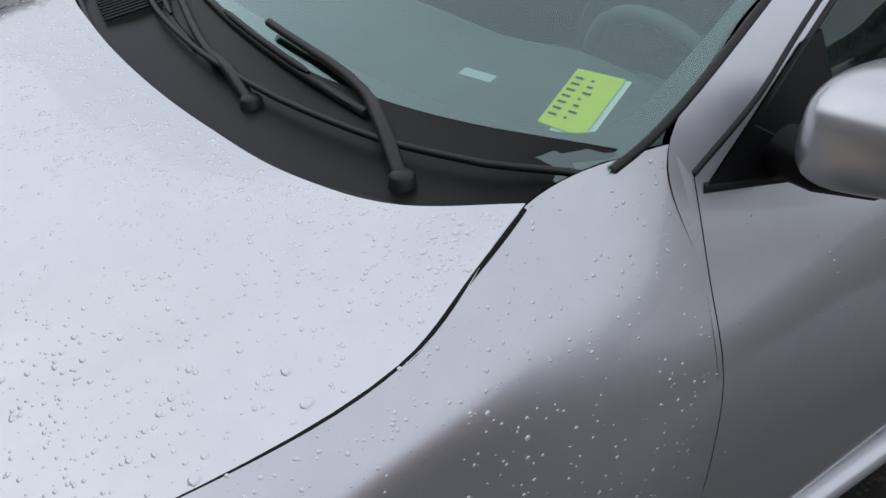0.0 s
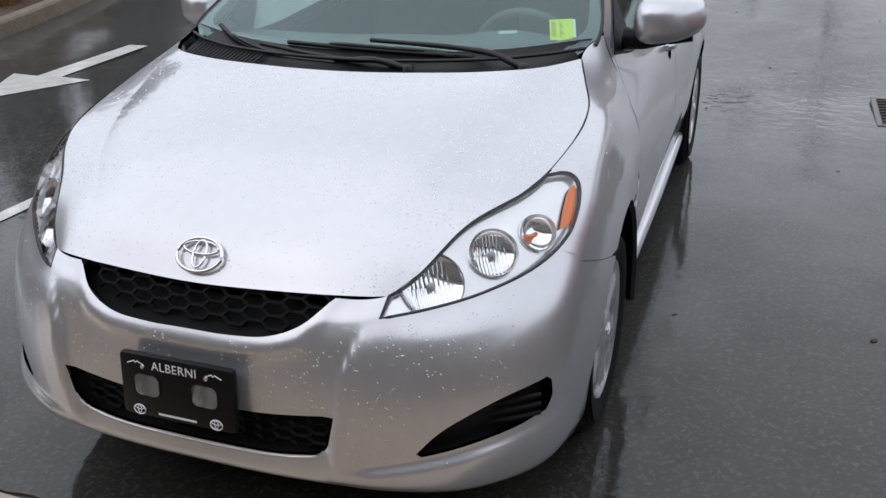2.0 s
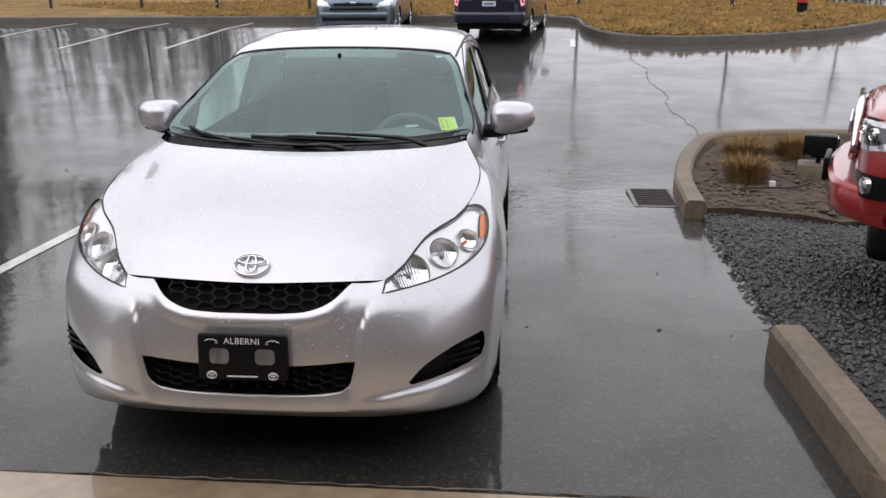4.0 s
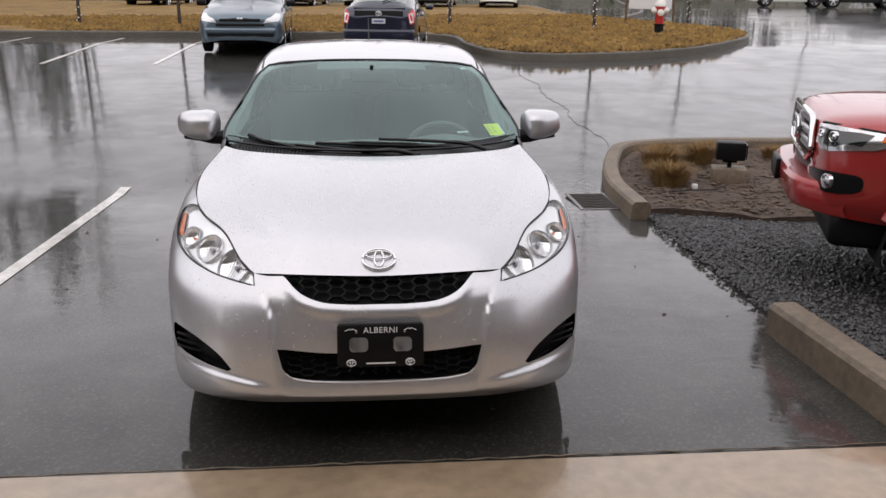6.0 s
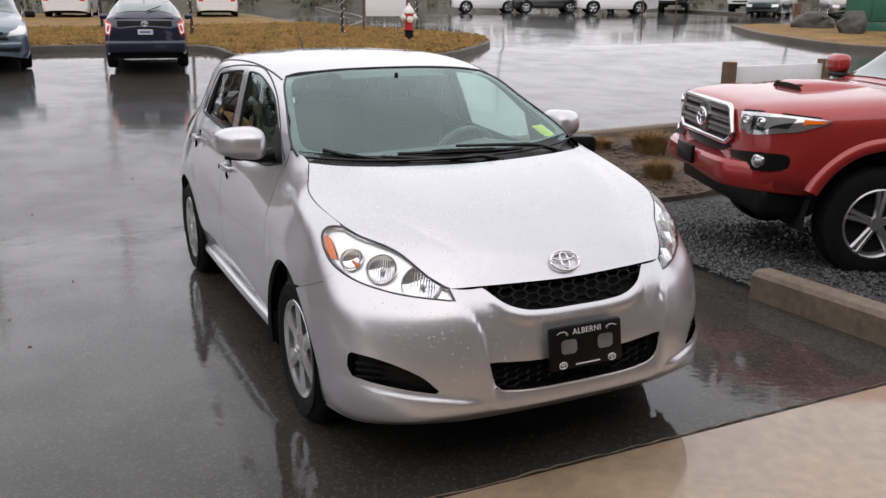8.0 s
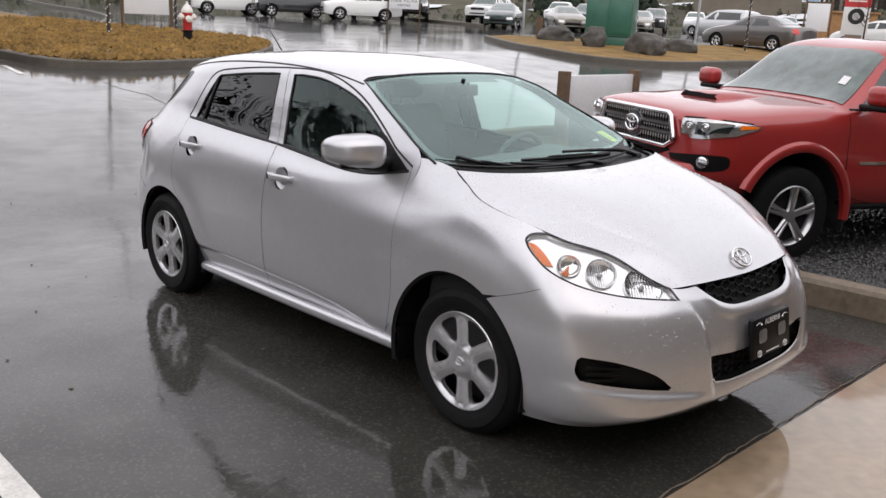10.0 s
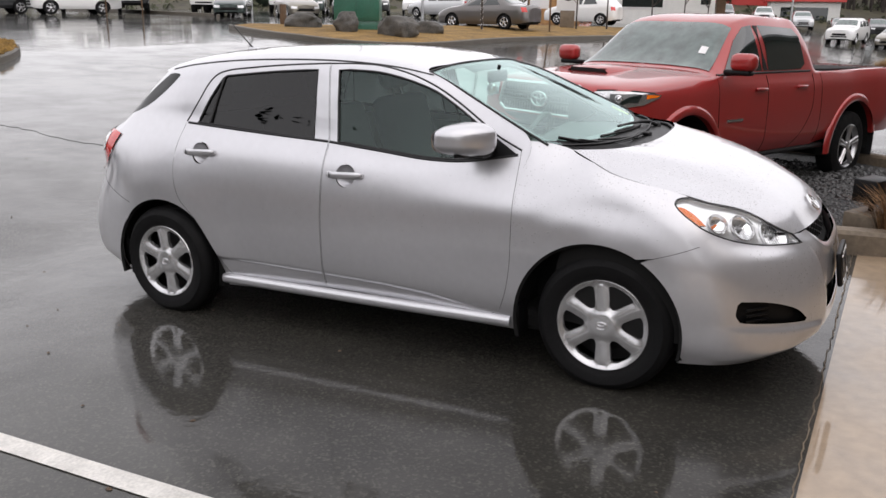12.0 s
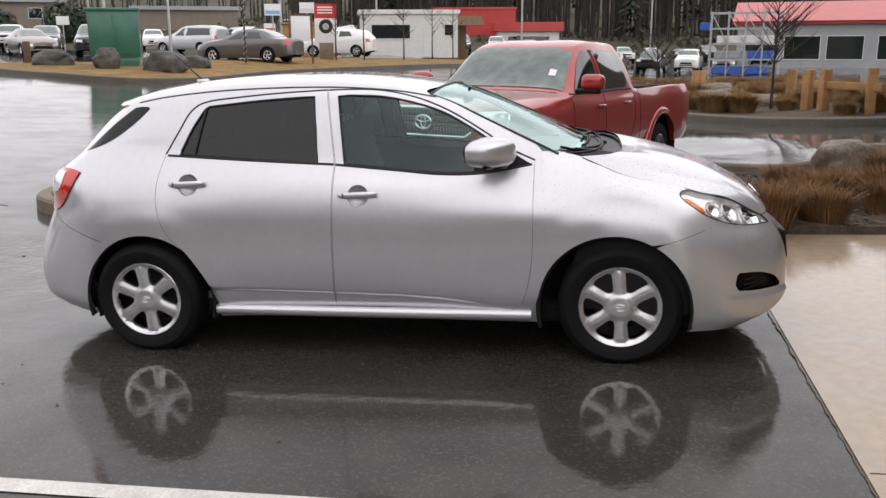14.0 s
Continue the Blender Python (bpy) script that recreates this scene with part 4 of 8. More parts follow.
gr_up = cat(xz(NOSE, spline([(0, .632), (.12, .633), (.22, .643), (.285, .668), (.350, .722)], 5), u=UB, v=(.4, 1)), edge_u(NOSE, top_v + .02, NOSE.find([(.350, -.754, .724)], v=(.95, 1))[0, 0], 0, 16))
gr_low = cat(xz(NOSE, spline([(0, .457), (.2, .46), (.372, .474)], 6), u=UB, v=(0, .7)), xz(NOSE, spline([(.355, .40), (.335, .372), (.28, .36), (0, .352)], 6), u=UB, v=(0, .7)))
fog = cat(spline([(.545, .383), (.59, .428), (.65, .46), (.72, .483), (.785, .492)], 4), spline([(.793, .478), (.794, .43), (.784, .400)], 4), spline([(.74, .392), (.64, .381), (.556, .373)], 5))
fog_uv = xz(NOSE, fog, u=(.1, .55), v=(.1, .7))
bumper = panel("front_bumper", NOSE, bumper_outer, [gr_up, gr_low, fog_uv], SILVER, car, both=True)
fender_outer = cat(lamp_low_uv[k - 1:], lamp_tip, edge_u(NOSE, top_v, u_out, u_end, 40), yz(NOSE, front_gap - [.0045, 0], u=(.5, 1))[0:-2], yz(NOSE, [(.46, .36), (.425, .345)], u=(.5, 1)), archb_uv[::-1], seam_uv[::-1][1:-1])
for s in (1, -1):
    panel("front_fender", NOSE, fender_outer, (), SILVER, car, s)
    strip("seam", NOSE, seam_uv, .0014, TRIM_BLACK, car, s, .0005)
# near-black cord along the hood's edge, in place of the gap's shade
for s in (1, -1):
    strip("hood_gap_shade", HOOD, edge_v(HOOD, HOOD.u1 - .1, 1, HOOD.v1 - 14, 50), .0045, CAVITY, car, s, .004)
# near-black sheets behind grille openings and under the hood, shade by colour
lining("nose_gap_shade", NOSE, cat(edge_u(NOSE, NOSE.v1 * .9 / 7, 0, NOSE.u1 * .75, 30), edge_u(NOSE, NOSE.v1 * .93, NOSE.u1 * .66, 0, 30)), .05)
part("under_hood_shade", bmesh.new(), CAVITY, car).data = panel("tmp_hood", HOOD, hood_outer, (), CAVITY, car, both=True, step=2, flange=0, lift=-.03).data
bpy.data.objects.remove(bpy.data.objects["tmp_hood"])
windscreen = panel("windscreen", SCREEN, cat(edge_u(SCREEN, 0, 0, SCREEN.u1), edge_v(SCREEN, SCREEN.u1, 0, SCREEN.v1)[1:], edge_u(SCREEN, SCREEN.v1, SCREEN.u1, 0)[1:], edge_v(SCREEN, 0, SCREEN.v1, 0)[1:-1]), (), WINDSHIELD, car, both=True, flange=0)

# ---- wheels ----
def wheel_cover_bm(r=.212):
    """A moulded wheel cover facing +x: one pressing with six wedge openings between broad spokes and a domed middle."""
    from mathutils.geometry import delaunay_2d_cdt
    loops = [[(r * math.cos(t), r * math.sin(t)) for t in np.linspace(0, 2 * math.pi, 96, endpoint=False)]]
    side = [(.40, 3.0), (.415, 7.0), (.46, 11.0), (.55, 14.0), (.65, 15.8), (.75, 17.2), (.82, 17.2), (.855, 14.0), (.872, 8.0)]
    for k in range(6):
        mid = 120 + 60 * k
        loops.append([(r * f * math.cos(radians(mid + a)), r * f * math.sin(radians(mid + a))) for f, a in side + [(f, -a) for f, a in reversed(side)]])
    verts, edges = [], []
    for lp in loops:
        n0 = len(verts)
        verts += [Vector(q) for q in lp]
        edges += [(n0 + i, n0 + (i + 1) % len(lp)) for i in range(len(lp))]
    ring = np.concatenate([np.array(lp) for lp in loops])
    spots = np.array([(r * f * math.cos(t), r * f * math.sin(t)) for f in list(np.arange(.04, .92, .045)) + [.945, .972] for t in np.linspace(0, 2 * math.pi, 96 if f > .93 else max(8, int(f * 96)), endpoint=False)])
    keep = (((spots[:, None] - ring[None]) ** 2).sum(2).min(1) > .0025 ** 2) & ~np.any([inside(spots, np.array(lp)) for lp in loops[1:]], axis=0)
    verts += [Vector(q) for q in spots[keep]]
    v, e, f, *_ = delaunay_2d_cdt(verts, edges, [], 0, 1e-6)
    bm = bmesh.new()

    def height(a, b):
        d = math.hypot(a, b) / r
        x = float(np.interp(d, [0, .15, .185, .20, .215, .26, .33, .42, .7, .87, .91, .945, .972, 1], [.006, .005, .004, .001, .004, .002, -.006, -.009, -.007, -.007, -.005, .001, .003, -.004]))
        off = abs((math.degrees(math.atan2(b, a)) - 30) % 60 - 0)
        off = min(off, 60 - off)
        w = abs(off - 30)
        return x + (.013 * math.exp(-((w - 30) * d / 7.5) ** 2) - .006 if .3 < d < .9 else 0) * min(1, (d - .3) / .1, (.9 - d) / .06)

    vs = [bm.verts.new((height(q[0], q[1]), q[0], q[1])) for q in v]
    mids = np.array([np.mean([v[i][:] for i in t], 0) for t in f])
    for t, hole in zip(f, np.any([inside(mids, np.array(lp)) for lp in loops[1:]], axis=0)):
        if not hole:
            bm.faces.new([vs[i] for i in t])
    rim = [ed for ed in bm.edges if len(ed.link_faces) == 1]
    low = {}
    for ed in rim:
        for q in ed.verts:
            if q not in low:
                low[q] = bm.verts.new((q.co.x - .022, q.co.y * (.985 if q.co.yz.length > r * .95 else 1), q.co.z * (.985 if q.co.yz.length > r * .95 else 1)))
    for ed in rim:
        a, b = ed.verts
        bm.faces.new((a, b, low[b], low[a]))
    bmesh.ops.recalc_face_normals(bm, faces=bm.faces[:])
    return bm


def tyre_bm(r=.316, w=.205, rim=.212):
    prof = [(-w / 2 + .01, rim - .02), (-w / 2, rim + .02), (-w / 2 - .006, (r + rim) / 2), (-w / 2 + .012, r - .022), (-w / 2 + .03, r - .006), (-w / 2 + .05, r)]
    groove = []
    for c in (-.04, 0, .04):
        groove += [(c - .007, r), (c - .005, r - .007), (c + .005, r - .007), (c + .007, r)]
    side = [(w / 2 - .05, r), (w / 2 - .03, r - .006), (w / 2 - .012, r - .022), (w / 2 + .003, r - .05), (w / 2 + .006, (r + rim) / 2 + .01), (w / 2 + .003, rim + .024), (w / 2 + .001, rim + .020), (w / 2 - .004, rim + .004), (w / 2 - .012, rim - .02)]
    return lathe_bm(prof + groove + side, 72)


def emblem_bm(w=.060, h=.041, tube=.0048):
    """An oval badge of three interlocked ovals, lying in the x-z plane."""
    bm = bmesh.new()
    def oval(cx, cz, a, b, r):
        pts = [(cx + a * math.cos(t), 0, cz + b * math.sin(t)) for t in np.linspace(0, 2 * math.pi, 40, endpoint=False)]
        tube_bm(pts, r, 8, bm, closed=True)
    oval(0, 0, w, h, tube)
    oval(0, h * .42, w * .78, h * .38, tube * .75)
    oval(0, h * .06, w * .28, h * .82, tube * .75)
    return bm


cover = smooth(part("wheel_cover", wheel_cover_bm(), WHEEL_SILVER, None), 40)
COVER = cover.data
bpy.data.objects.remove(cover)
STEEL_WHEEL = material("steel_wheel", (.012, .012, .013), .55)


def wheel(parent, x, y, z, side, spin=0.0):
    hub = part("wheel", lathe_bm([(-.08, .10), (-.045, .20), (-.03, .20), (-.03, .15), (-.02, .12), (-.02, .001)], 40), STEEL_WHEEL, parent, "dark steel wheel")
    t = smooth(part("tyre", tyre_bm(), RUBBER, hub, "wet black rubber tyre"), 40)
    c = new("wheel_cover", COVER)
    c.parent, c["label"] = hub, "silver six-spoke wheel cover"
    c.location.x = .096
    e = smooth(part("hub_badge", moved(emblem_bm(.024, .017, .002), pose(.1035, 0, 0, 0, 0, 90)), CHROME, hub), 60)
    hub.matrix_local = pose(x, y, z, 0, 0, 0 if side > 0 else 180) @ pose(0, 0, 0, spin, 0, 0)
    return hub


for s in (1, -1):
    for y, spin in ((0, 2), (2.6, 6)):
        wheel(car, s * .728, y, .316, s, spin)
        # wheel-arch liner and the dark lip round it
        c = (.03, .305) if y == 0 else (2.575, .305)
        lip = .848 if y == 0 else .828
        bm = bmesh.new()
        rows = []
        for a in np.radians(np.linspace(-14, 194, 30)):
            rows.append([bm.verts.new((s * x, c[0] + r * math.cos(a), c[1] + r * math.sin(a))) for x, r in ((lip, .385), (lip - .012, .372), (lip - .03, .395), (.5, .40), (.5, .05))])
        for r0, r1 in zip(rows, rows[1:]):
            for j in range(4):
                bm.faces.new((r0[j], r0[j + 1], r1[j + 1], r1[j]))
        bmesh.ops.recalc_face_normals(bm, faces=bm.faces[:])
        smooth(part("wheel_arch_liner", bm, CAVITY, car), 50)
    # mud flaps behind the wheels
    for y, ztop, mid in ((.405, .36, .765), (2.925, .40, .725)):
        bm = box_bm(s * mid - .055, s * mid + .055, y - .008, y + .012, .195, ztop, .006)
        smooth(part("mud_flap", bm, BLACK_PLASTIC, car), 40)

# underbody
part("underbody", box_bm(-.70, .70, -.55, 2.9, .19, .30, .03), CAVITY, car)
part("rear_valance", box_bm(-.50, .50, 2.85, 3.3, .21, .30, .03), CAVITY, car)
bm = box_bm(-.70, .70, .45, 3.0, .29, .33, .01)
part("cabin_floor", bm, DASH, car)

# rocker mouldings and door creases
for s in (1, -1):
    pts = [(s * (.788 + .006 * math.sin(math.pi * f)), .45 + f * 1.74, .258 + .002 * f) for f in np.linspace(0, 1, 20)]
    bm = tube_bm(pts, .030, 12)
    smooth(part("rocker_moulding", bm, SILVER, car), 60)
    # pull handles over round dished cups
    for y, z in HANDLES:
        base = SIDE.at(yz(SIDE, [(y, z)], u=UF))[0]
        nrm = SIDE.normal(yz(SIDE, [(y, z)], u=UF))[0]
        nrm = nrm if nrm[0] > 0 else -nrm
        bm = lathe_bm([(.0, .0575), (-.001, .0555), (-.006, .050), (-.012, .036), (-.0155, .018), (-.016, .0005)], 36)
        cup = smooth(part("handle_cup", bm, SILVER, car), 60)
        cup.matrix_local = Matrix.Translation((s * base[0], base[1], base[2] - .008)) @ pose(0, 0, 0, 0, 0, 0 if s > 0 else 180)
        bm = bmesh.new()
        rows = []
        for f in np.linspace(-1, 1, 15):
            prof = (1 - abs(f) ** 5) ** .5
            ctr = .030 - .012 * abs(f) ** 3
            rows.append([bm.verts.new((s * (base[0] + ctr + .010 * prof * math.cos(a)), base[1] + f * .108, base[2] - .004 * f + .017 * max(prof, .05) * math.sin(a))) for a in np.linspace(0, 2 * math.pi, 10, endpoint=False)])
        for r0, r1 in zip(rows, rows[1:]):
            for j in range(10):
                bm.faces.new((r0[j], r0[(j + 1) % 10], r1[(j + 1) % 10], r1[j]))
        bm.faces.new(rows[0]); bm.faces.new(rows[-1])
        for f in (-.86, .86):
            box_bm(s * (base[0] + .008) - .012, s * (base[0] + .008) + .012, base[1] + f * .108 - .012, base[1] + f * .108 + .012, base[2] - .013, base[2] + .013, .004, bm)
        bmesh.ops.recalc_face_normals(bm, faces=bm.faces[:])
        smooth(part("door_handle", bm, SILVER, car), 50)
        strip_bm = box_bm(s * (base[0] + .036), s * (base[0] + .0415), base[1] + .072 - .001, base[1] + .072 + .001, base[2] - .014, base[2] + .014)
        part("handle_split", strip_bm, TRIM_BLACK, car)
    # door mirror: rounded shell on a black foot
    bm = bmesh.new()
    bmesh.ops.create_uvsphere(bm, u_segments=32, v_segments=20, radius=1)
    for v in bm.verts:
        x, y, z = v.co
        p = lambda c, e: math.copysign(abs(c) ** e, c)
        x, y, z = p(x, .62), p(y, .8), p(z, .66)
        y = min(y, .55)
        taper = 1 - .16 * x
        v.co = Vector((s * (.874 + .109 * x), .640 + (y * .115) * taper + .035 * x + .02 * x * x, 1.112 + z * .073 * taper + .004 * x))
    bmesh.ops.recalc_face_normals(bm, faces=bm.faces[:])
    mirror = smooth(part("door_mirror", bm, SILVER, car, "silver door mirror shell"), 50)
    bm = bmesh.new()
    bmesh.ops.create_circle(bm, cap_ends=True, segments=40, radius=1)
    for v in bm.verts:
        x, z = v.co.x, v.co.y
        p = lambda c, e: math.copysign(abs(c) ** e, c)
        v.co = Vector((s * (.885 + .084 * p(x, .62)), .7045 + .035 * x + .018 * x * x, 1.112 + .062 * p(z, .66)))
    part("mirror_glass", bm, CHROME, mirror)
    bm = tube_bm([(s * .74, .58, 1.055), (s * .80, .575, 1.052), (s * .86, .59, 1.062), (s * .88, .63, 1.075)], [.036, .030, .028, .026], 12)
    smooth(part("mirror_foot", bm, BLACK_PLASTIC, mirror), 60)
    bm = tube_bm([(s * .812, .62, 1.050), (s * .88, .63, 1.046), (s * .945, .65, 1.05)], [.016, .016, .012], 10)
    smooth(part("mirror_base", bm, BLACK_PLASTIC, mirror), 60)

# ---- head lamps ----
LAMP_SILVER = material("lamp_housing", (.90, .90, .91), .17, .55, coat=.5)
BOWL = material("bright_reflector", (.92, .92, .93), .1, 1.0)
BULB_GREY = material("bulb_cap_grey", (.30, .30, .31), .3, .5)
BOWLS = (((.540, -.652, .732), .073, 0), ((.648, -.540, .776), .058, 1), ((.728, -.450, .798), .045, 2))


def lamp_seat(p):
    """A point of the nose with its outward direction and two directions across."""
    uv = NOSE.find([p], u=(.1, .75))
    c, n = NOSE.at(uv)[0], NOSE.normal(uv)[0]
    n = n if n[1] < 0 else -n
    n = n / np.linalg.norm(n)
    a = np.cross(n, [0, 0, 1])
    a /= np.linalg.norm(a)
    return c, n, a, np.cross(a, n)


holes = []
for p, r, kind in BOWLS:
    c, n, a, b = lamp_seat(p)
    holes.append(NOSE.find([tuple(c + r * (a * math.cos(t) + b * math.sin(t))) for t in np.linspace(0, 2 * math.pi, 28, endpoint=False)], u=(.1, .75)))
amber = NOSE.find(spline([(.770, -.412, .794), (.788, -.375, .798), (.799, -.34, .838), (.786, -.298, .874), (.775, -.318, .870), (.770, -.36, .842), (.770, -.412, .794)], 5)[:-1], u=(.1, .75))
for s in (1, -1):
    lamp = panel("headlamp", NOSE, lamp_uv_f, holes, LAMP_SILVER, car, s, flange=-.016, lift=-.018, label="headlamp with chrome reflector bowls and amber corner")
    panel("lens", NOSE, lamp_uv_f, (), CLEAR, lamp, s, flange=0, lift=.001, label="clear lens")
    strip("lamp_seal", NOSE, lamp_uv_f, .0048, TRIM_BLACK, lamp, s, .003, True)
    panel("side_marker", NOSE, amber, (), AMBER, lamp, s, flange=.01, lift=-.010, label="amber side marker")
    for p, r, kind in BOWLS:
        c, n, a, b = lamp_seat(p)
        bm = lathe_bm([(-.014, r * 1.02), (-.020, r * .98), (-.028, r * .84), (-.036, r * .60), (-.041, r * .36), (-.042, r * .16), (-.042, .0005)], 40)
        bowl = smooth(part("turn_signal_bowl" if kind == 2 else "reflector_bowl", bm, BOWL, lamp), 25)
        M = Matrix(((s * n[0], s * a[0], s * b[0], s * c[0]), (n[1], a[1], b[1], c[1]), (n[2], a[2], b[2], c[2]), (0, 0, 0, 1)))
        bowl.matrix_local = M
        smooth(part("bowl_rim", lathe_bm([(-.018, r - .002), (-.014, r - .0005), (-.014, r + .001), (-.019, r + .002)], 40), CHROME, bowl), 50)
        if kind == 2:
            smooth(part("bulb", lathe_bm([(-.020, .0005), (-.022, .004), (-.026, .0055), (-.034, .006), (-.042, .006)], 20), AMBER, bowl, "amber bulb"), 60)
        else:
            smooth(part("bulb_cap", lathe_bm([(-.020, .0005), (-.022, .008), (-.030, .010), (-.042, .010)], 20), BULB_GREY, bowl), 60)
            for k in range(-6, 7):
                w = k * r / 7
                h = (r * r - w * w) ** .5 * .80
                b2 = tube_bm([(-.024 - .006 * (1 - abs(w) / r), w, -h), (-.036, w, -h * .5), (-.041 + .010 * abs(w) / r, w, 0), (-.036, w, h * .5), (-.024 - .006 * (1 - abs(w) / r), w, h)], .0028, 6)
                smooth(part("flute", b2, CHROME, bowl), 60)

# ---- grilles, fog recesses, badge and plate frame ----
def hex_mesh(name, x0, x1, zf, yf, cell, depth, parent, limits):
    """A black honeycomb lattice standing in the x-z plane."""
    bm = bmesh.new()
    w, h = cell * 2.2, cell
    row = 0
    z = limits[0]
    while z < limits[1]:
        x = x0 + (w * .75 if row % 2 else 0)
        while x < x1:
            pts = [(x + w * a, z + h * b) for a, b in ((.5, 0), (.27, .5), (-.27, .5), (-.5, 0), (-.27, -.5), (.27, -.5))]
            for (ax, az), (bx, bz) in zip(pts, pts[1:] + pts[:1]):
                if zf(ax) and zf(ax)[0] < az < zf(ax)[1] and zf(bx) and zf(bx)[0] < bz < zf(bx)[1]:
                    tube_bm([(ax, yf(ax, az), az), (bx, yf(bx, bz), bz)], .0045, 4, bm)
            x += 1.5 * w
        z += h * .5
        row += 1
    return smooth(part(name, bm, BLACK_PLASTIC, parent, "black honeycomb grille mesh"), 30)


def span_up(x):
    a = abs(x)
    return (float(np.interp(a, [0, .12, .22, .285, .36], [.618, .62, .630, .656, .725])), .725) if a < .36 else None


def span_low(x):
    a = abs(x)
    return (float(np.interp(a, [0, .28, .335, .375], [.348, .356, .37, .47])), .478) if a < .375 else None


hex_mesh("upper_grille", -.36, .36, span_up, lambda x, z: -.765 + .12 * x * x + (.725 - z) * -.25, .031, .02, car, (.60, .74))
hex_mesh("lower_grille", -.40, .40, span_low, lambda x, z: -.835 + .12 * x * x, .027, .02, car, (.33, .49))
for s in (1, -1):
    p2 = fog_uv
    panel("fog_recess", NOSE, p2, (), BLACK_PLASTIC, car, s, flange=0, lift=-.035, label="black fog-lamp recess")
    for z in (.395, .42, .445):
        xa = .57 + (z - .38) * 1.5
        pts = [(s * x, -.735 + .42 * (x - .55) + 1.15 * max(0, x - .62) ** 2 + .02, z + .05 * (x - .6)) for x in np.linspace(xa, .775, 8)]
        smooth(part("fog_slat", tube_bm(pts, .006, 6), BLACK_PLASTIC, car), 50)
for s in (1, -1):
    # bright lip under the lower grille
    strip("grille_lip", NOSE, xz(NOSE, spline([(0, .345), (.2, .348), (.28, .353), (.325, .363), (.345, .38)], 6), u=UB, v=(0, .7)), .005, SILVER, bumper, s, .002)
badge = smooth(part("hood_badge", moved(emblem_bm(), pose(0, -.747, .776, -43, 0, 0)), CHROME, car, "chrome oval badge"), 60)
bm = box_bm(-.155, .155, -.925, -.900, .418, .578, .012)
plate = smooth(part("plate_frame", bm, BLACK_PLASTIC, car, "black empty plate frame with white lettering"), 40)
PLATE_GREY = material("plate_backing", (.33, .32, .31), .6, noise_scale=30, noise_amount=.1)
LETTER = material("white_print", (.8, .8, .8), .5)
for x in (-.078, .078):
    bm = bmesh.new()
    t = np.radians(np.arange(0, 360, 10)) + math.radians(5)
    rim = [(x + math.copysign(.017, math.cos(a)) + .018 * math.cos(a), .5025 + math.copysign(.010, math.sin(a)) + .018 * math.sin(a)) for a in t]
    bm.faces.new([bm.verts.new((a, -.9264, b)) for a, b in rim])
    bmesh.ops.solidify(bm, geom=bm.faces[:], thickness=-.002)
    bmesh.ops.recalc_face_normals(bm, faces=bm.faces[:])
    part("backing_plate", bm, PLATE_GREY, plate)
    part("frame_lip", tube_bm([(a, -.9262, b) for a, b in rim + rim[:1]], .0016, 6), BLACK_PLASTIC, plate)


def lettering(body, size, x, y, z, mat, parent, rx=90, rz=0, spacing=1.0):
    cu = bpy.data.curves.new("lettering", "FONT")
    cu.body, cu.size, cu.align_x, cu.extrude, cu.space_character = body, size, "CENTER", .0004, spacing
    tmp = bpy.data.objects.new("tmp_text", cu)
    scene.collection.objects.link(tmp)
    bpy.context.view_layer.update()
    me = bpy.data.meshes.new_from_object(tmp.evaluated_get(bpy.context.evaluated_depsgraph_get()))
    bpy.data.objects.remove(tmp)
    ob = new("lettering", me)
    me.materials.clear()
    me.materials.append(mat)
    ob.parent = parent
    ob.matrix_local = pose(x, y, z, rx, 0, rz)
    return ob
lettering("ALBERNI", .030, 0, -.9262, .545, LETTER, plate, spacing=1.08)
plate.matrix_local = pose(0, -.90, .42, -7) @ pose(0, .908, -.42)
part("printed_line", box_bm(-.052, .052, -.9264, -.9255, .4315, .4365), LETTER, plate)
for x in (-.105, .105):
    smooth(part("frame_badge", moved(emblem_bm(.016, .012, .0016), pose(x, -.926, .437)), LETTER, plate), 60)
    for d in (-1, 1):
        part("mountain_mark", tube_bm([(x + d * .022, -.926, .553), (x + d * .004, -.926, .561), (x, -.926, .556)], .0012, 4), LETTER, plate)
    smooth(part("screw", moved(lathe_bm([(0, .006), (.003, .005), (.003, .0005)], 12), pose(x * .82, -.9255, .549, 0, 0, -90)), CHROME, plate), 40)

# ---- cowl, wipers, windscreen border ----
bm = bmesh.new()
rows = []
for x in np.linspace(-.684, .684, 45):
    a = abs(x)
    y0 = float(np.interp(a, [0, .25, .47, .60, .685, .70], [-.045, -.035, .0, .065, .195, .24])) + .006
    z0 = float(np.interp(a, [0, .47, .60, .66, .685], [1.025, 1.036, 1.040, 1.040, 1.036]))
    uv = SCREEN.find([(a, 0, 1.10)], XZ)
    g = SCREEN.at([(SCREEN.u1 * min(a / .69, 1), SCREEN.v1 * .16)])[0]
    rows.append([bm.verts.new((x, y0 + (g[1] - y0) * f, z0 + (g[2] + .003 - z0) * f - d)) for f, d in ((0, .03), (0, 0), (.15, .012), (.5, .016), (.85, .010), (1, 0))])
for r0, r1 in zip(rows, rows[1:]):
    for j in range(5):
        bm.faces.new((r0[j], r1[j], r1[j + 1], r0[j + 1]))
bmesh.ops.recalc_face_normals(bm, faces=bm.faces[:])
cowl_lines = [[v.co.copy() for v in r] for r in rows]
cowl = smooth(part("cowl_panel", bm, BLACK_PLASTIC, car, "black plastic cowl below the windscreen"), 50)
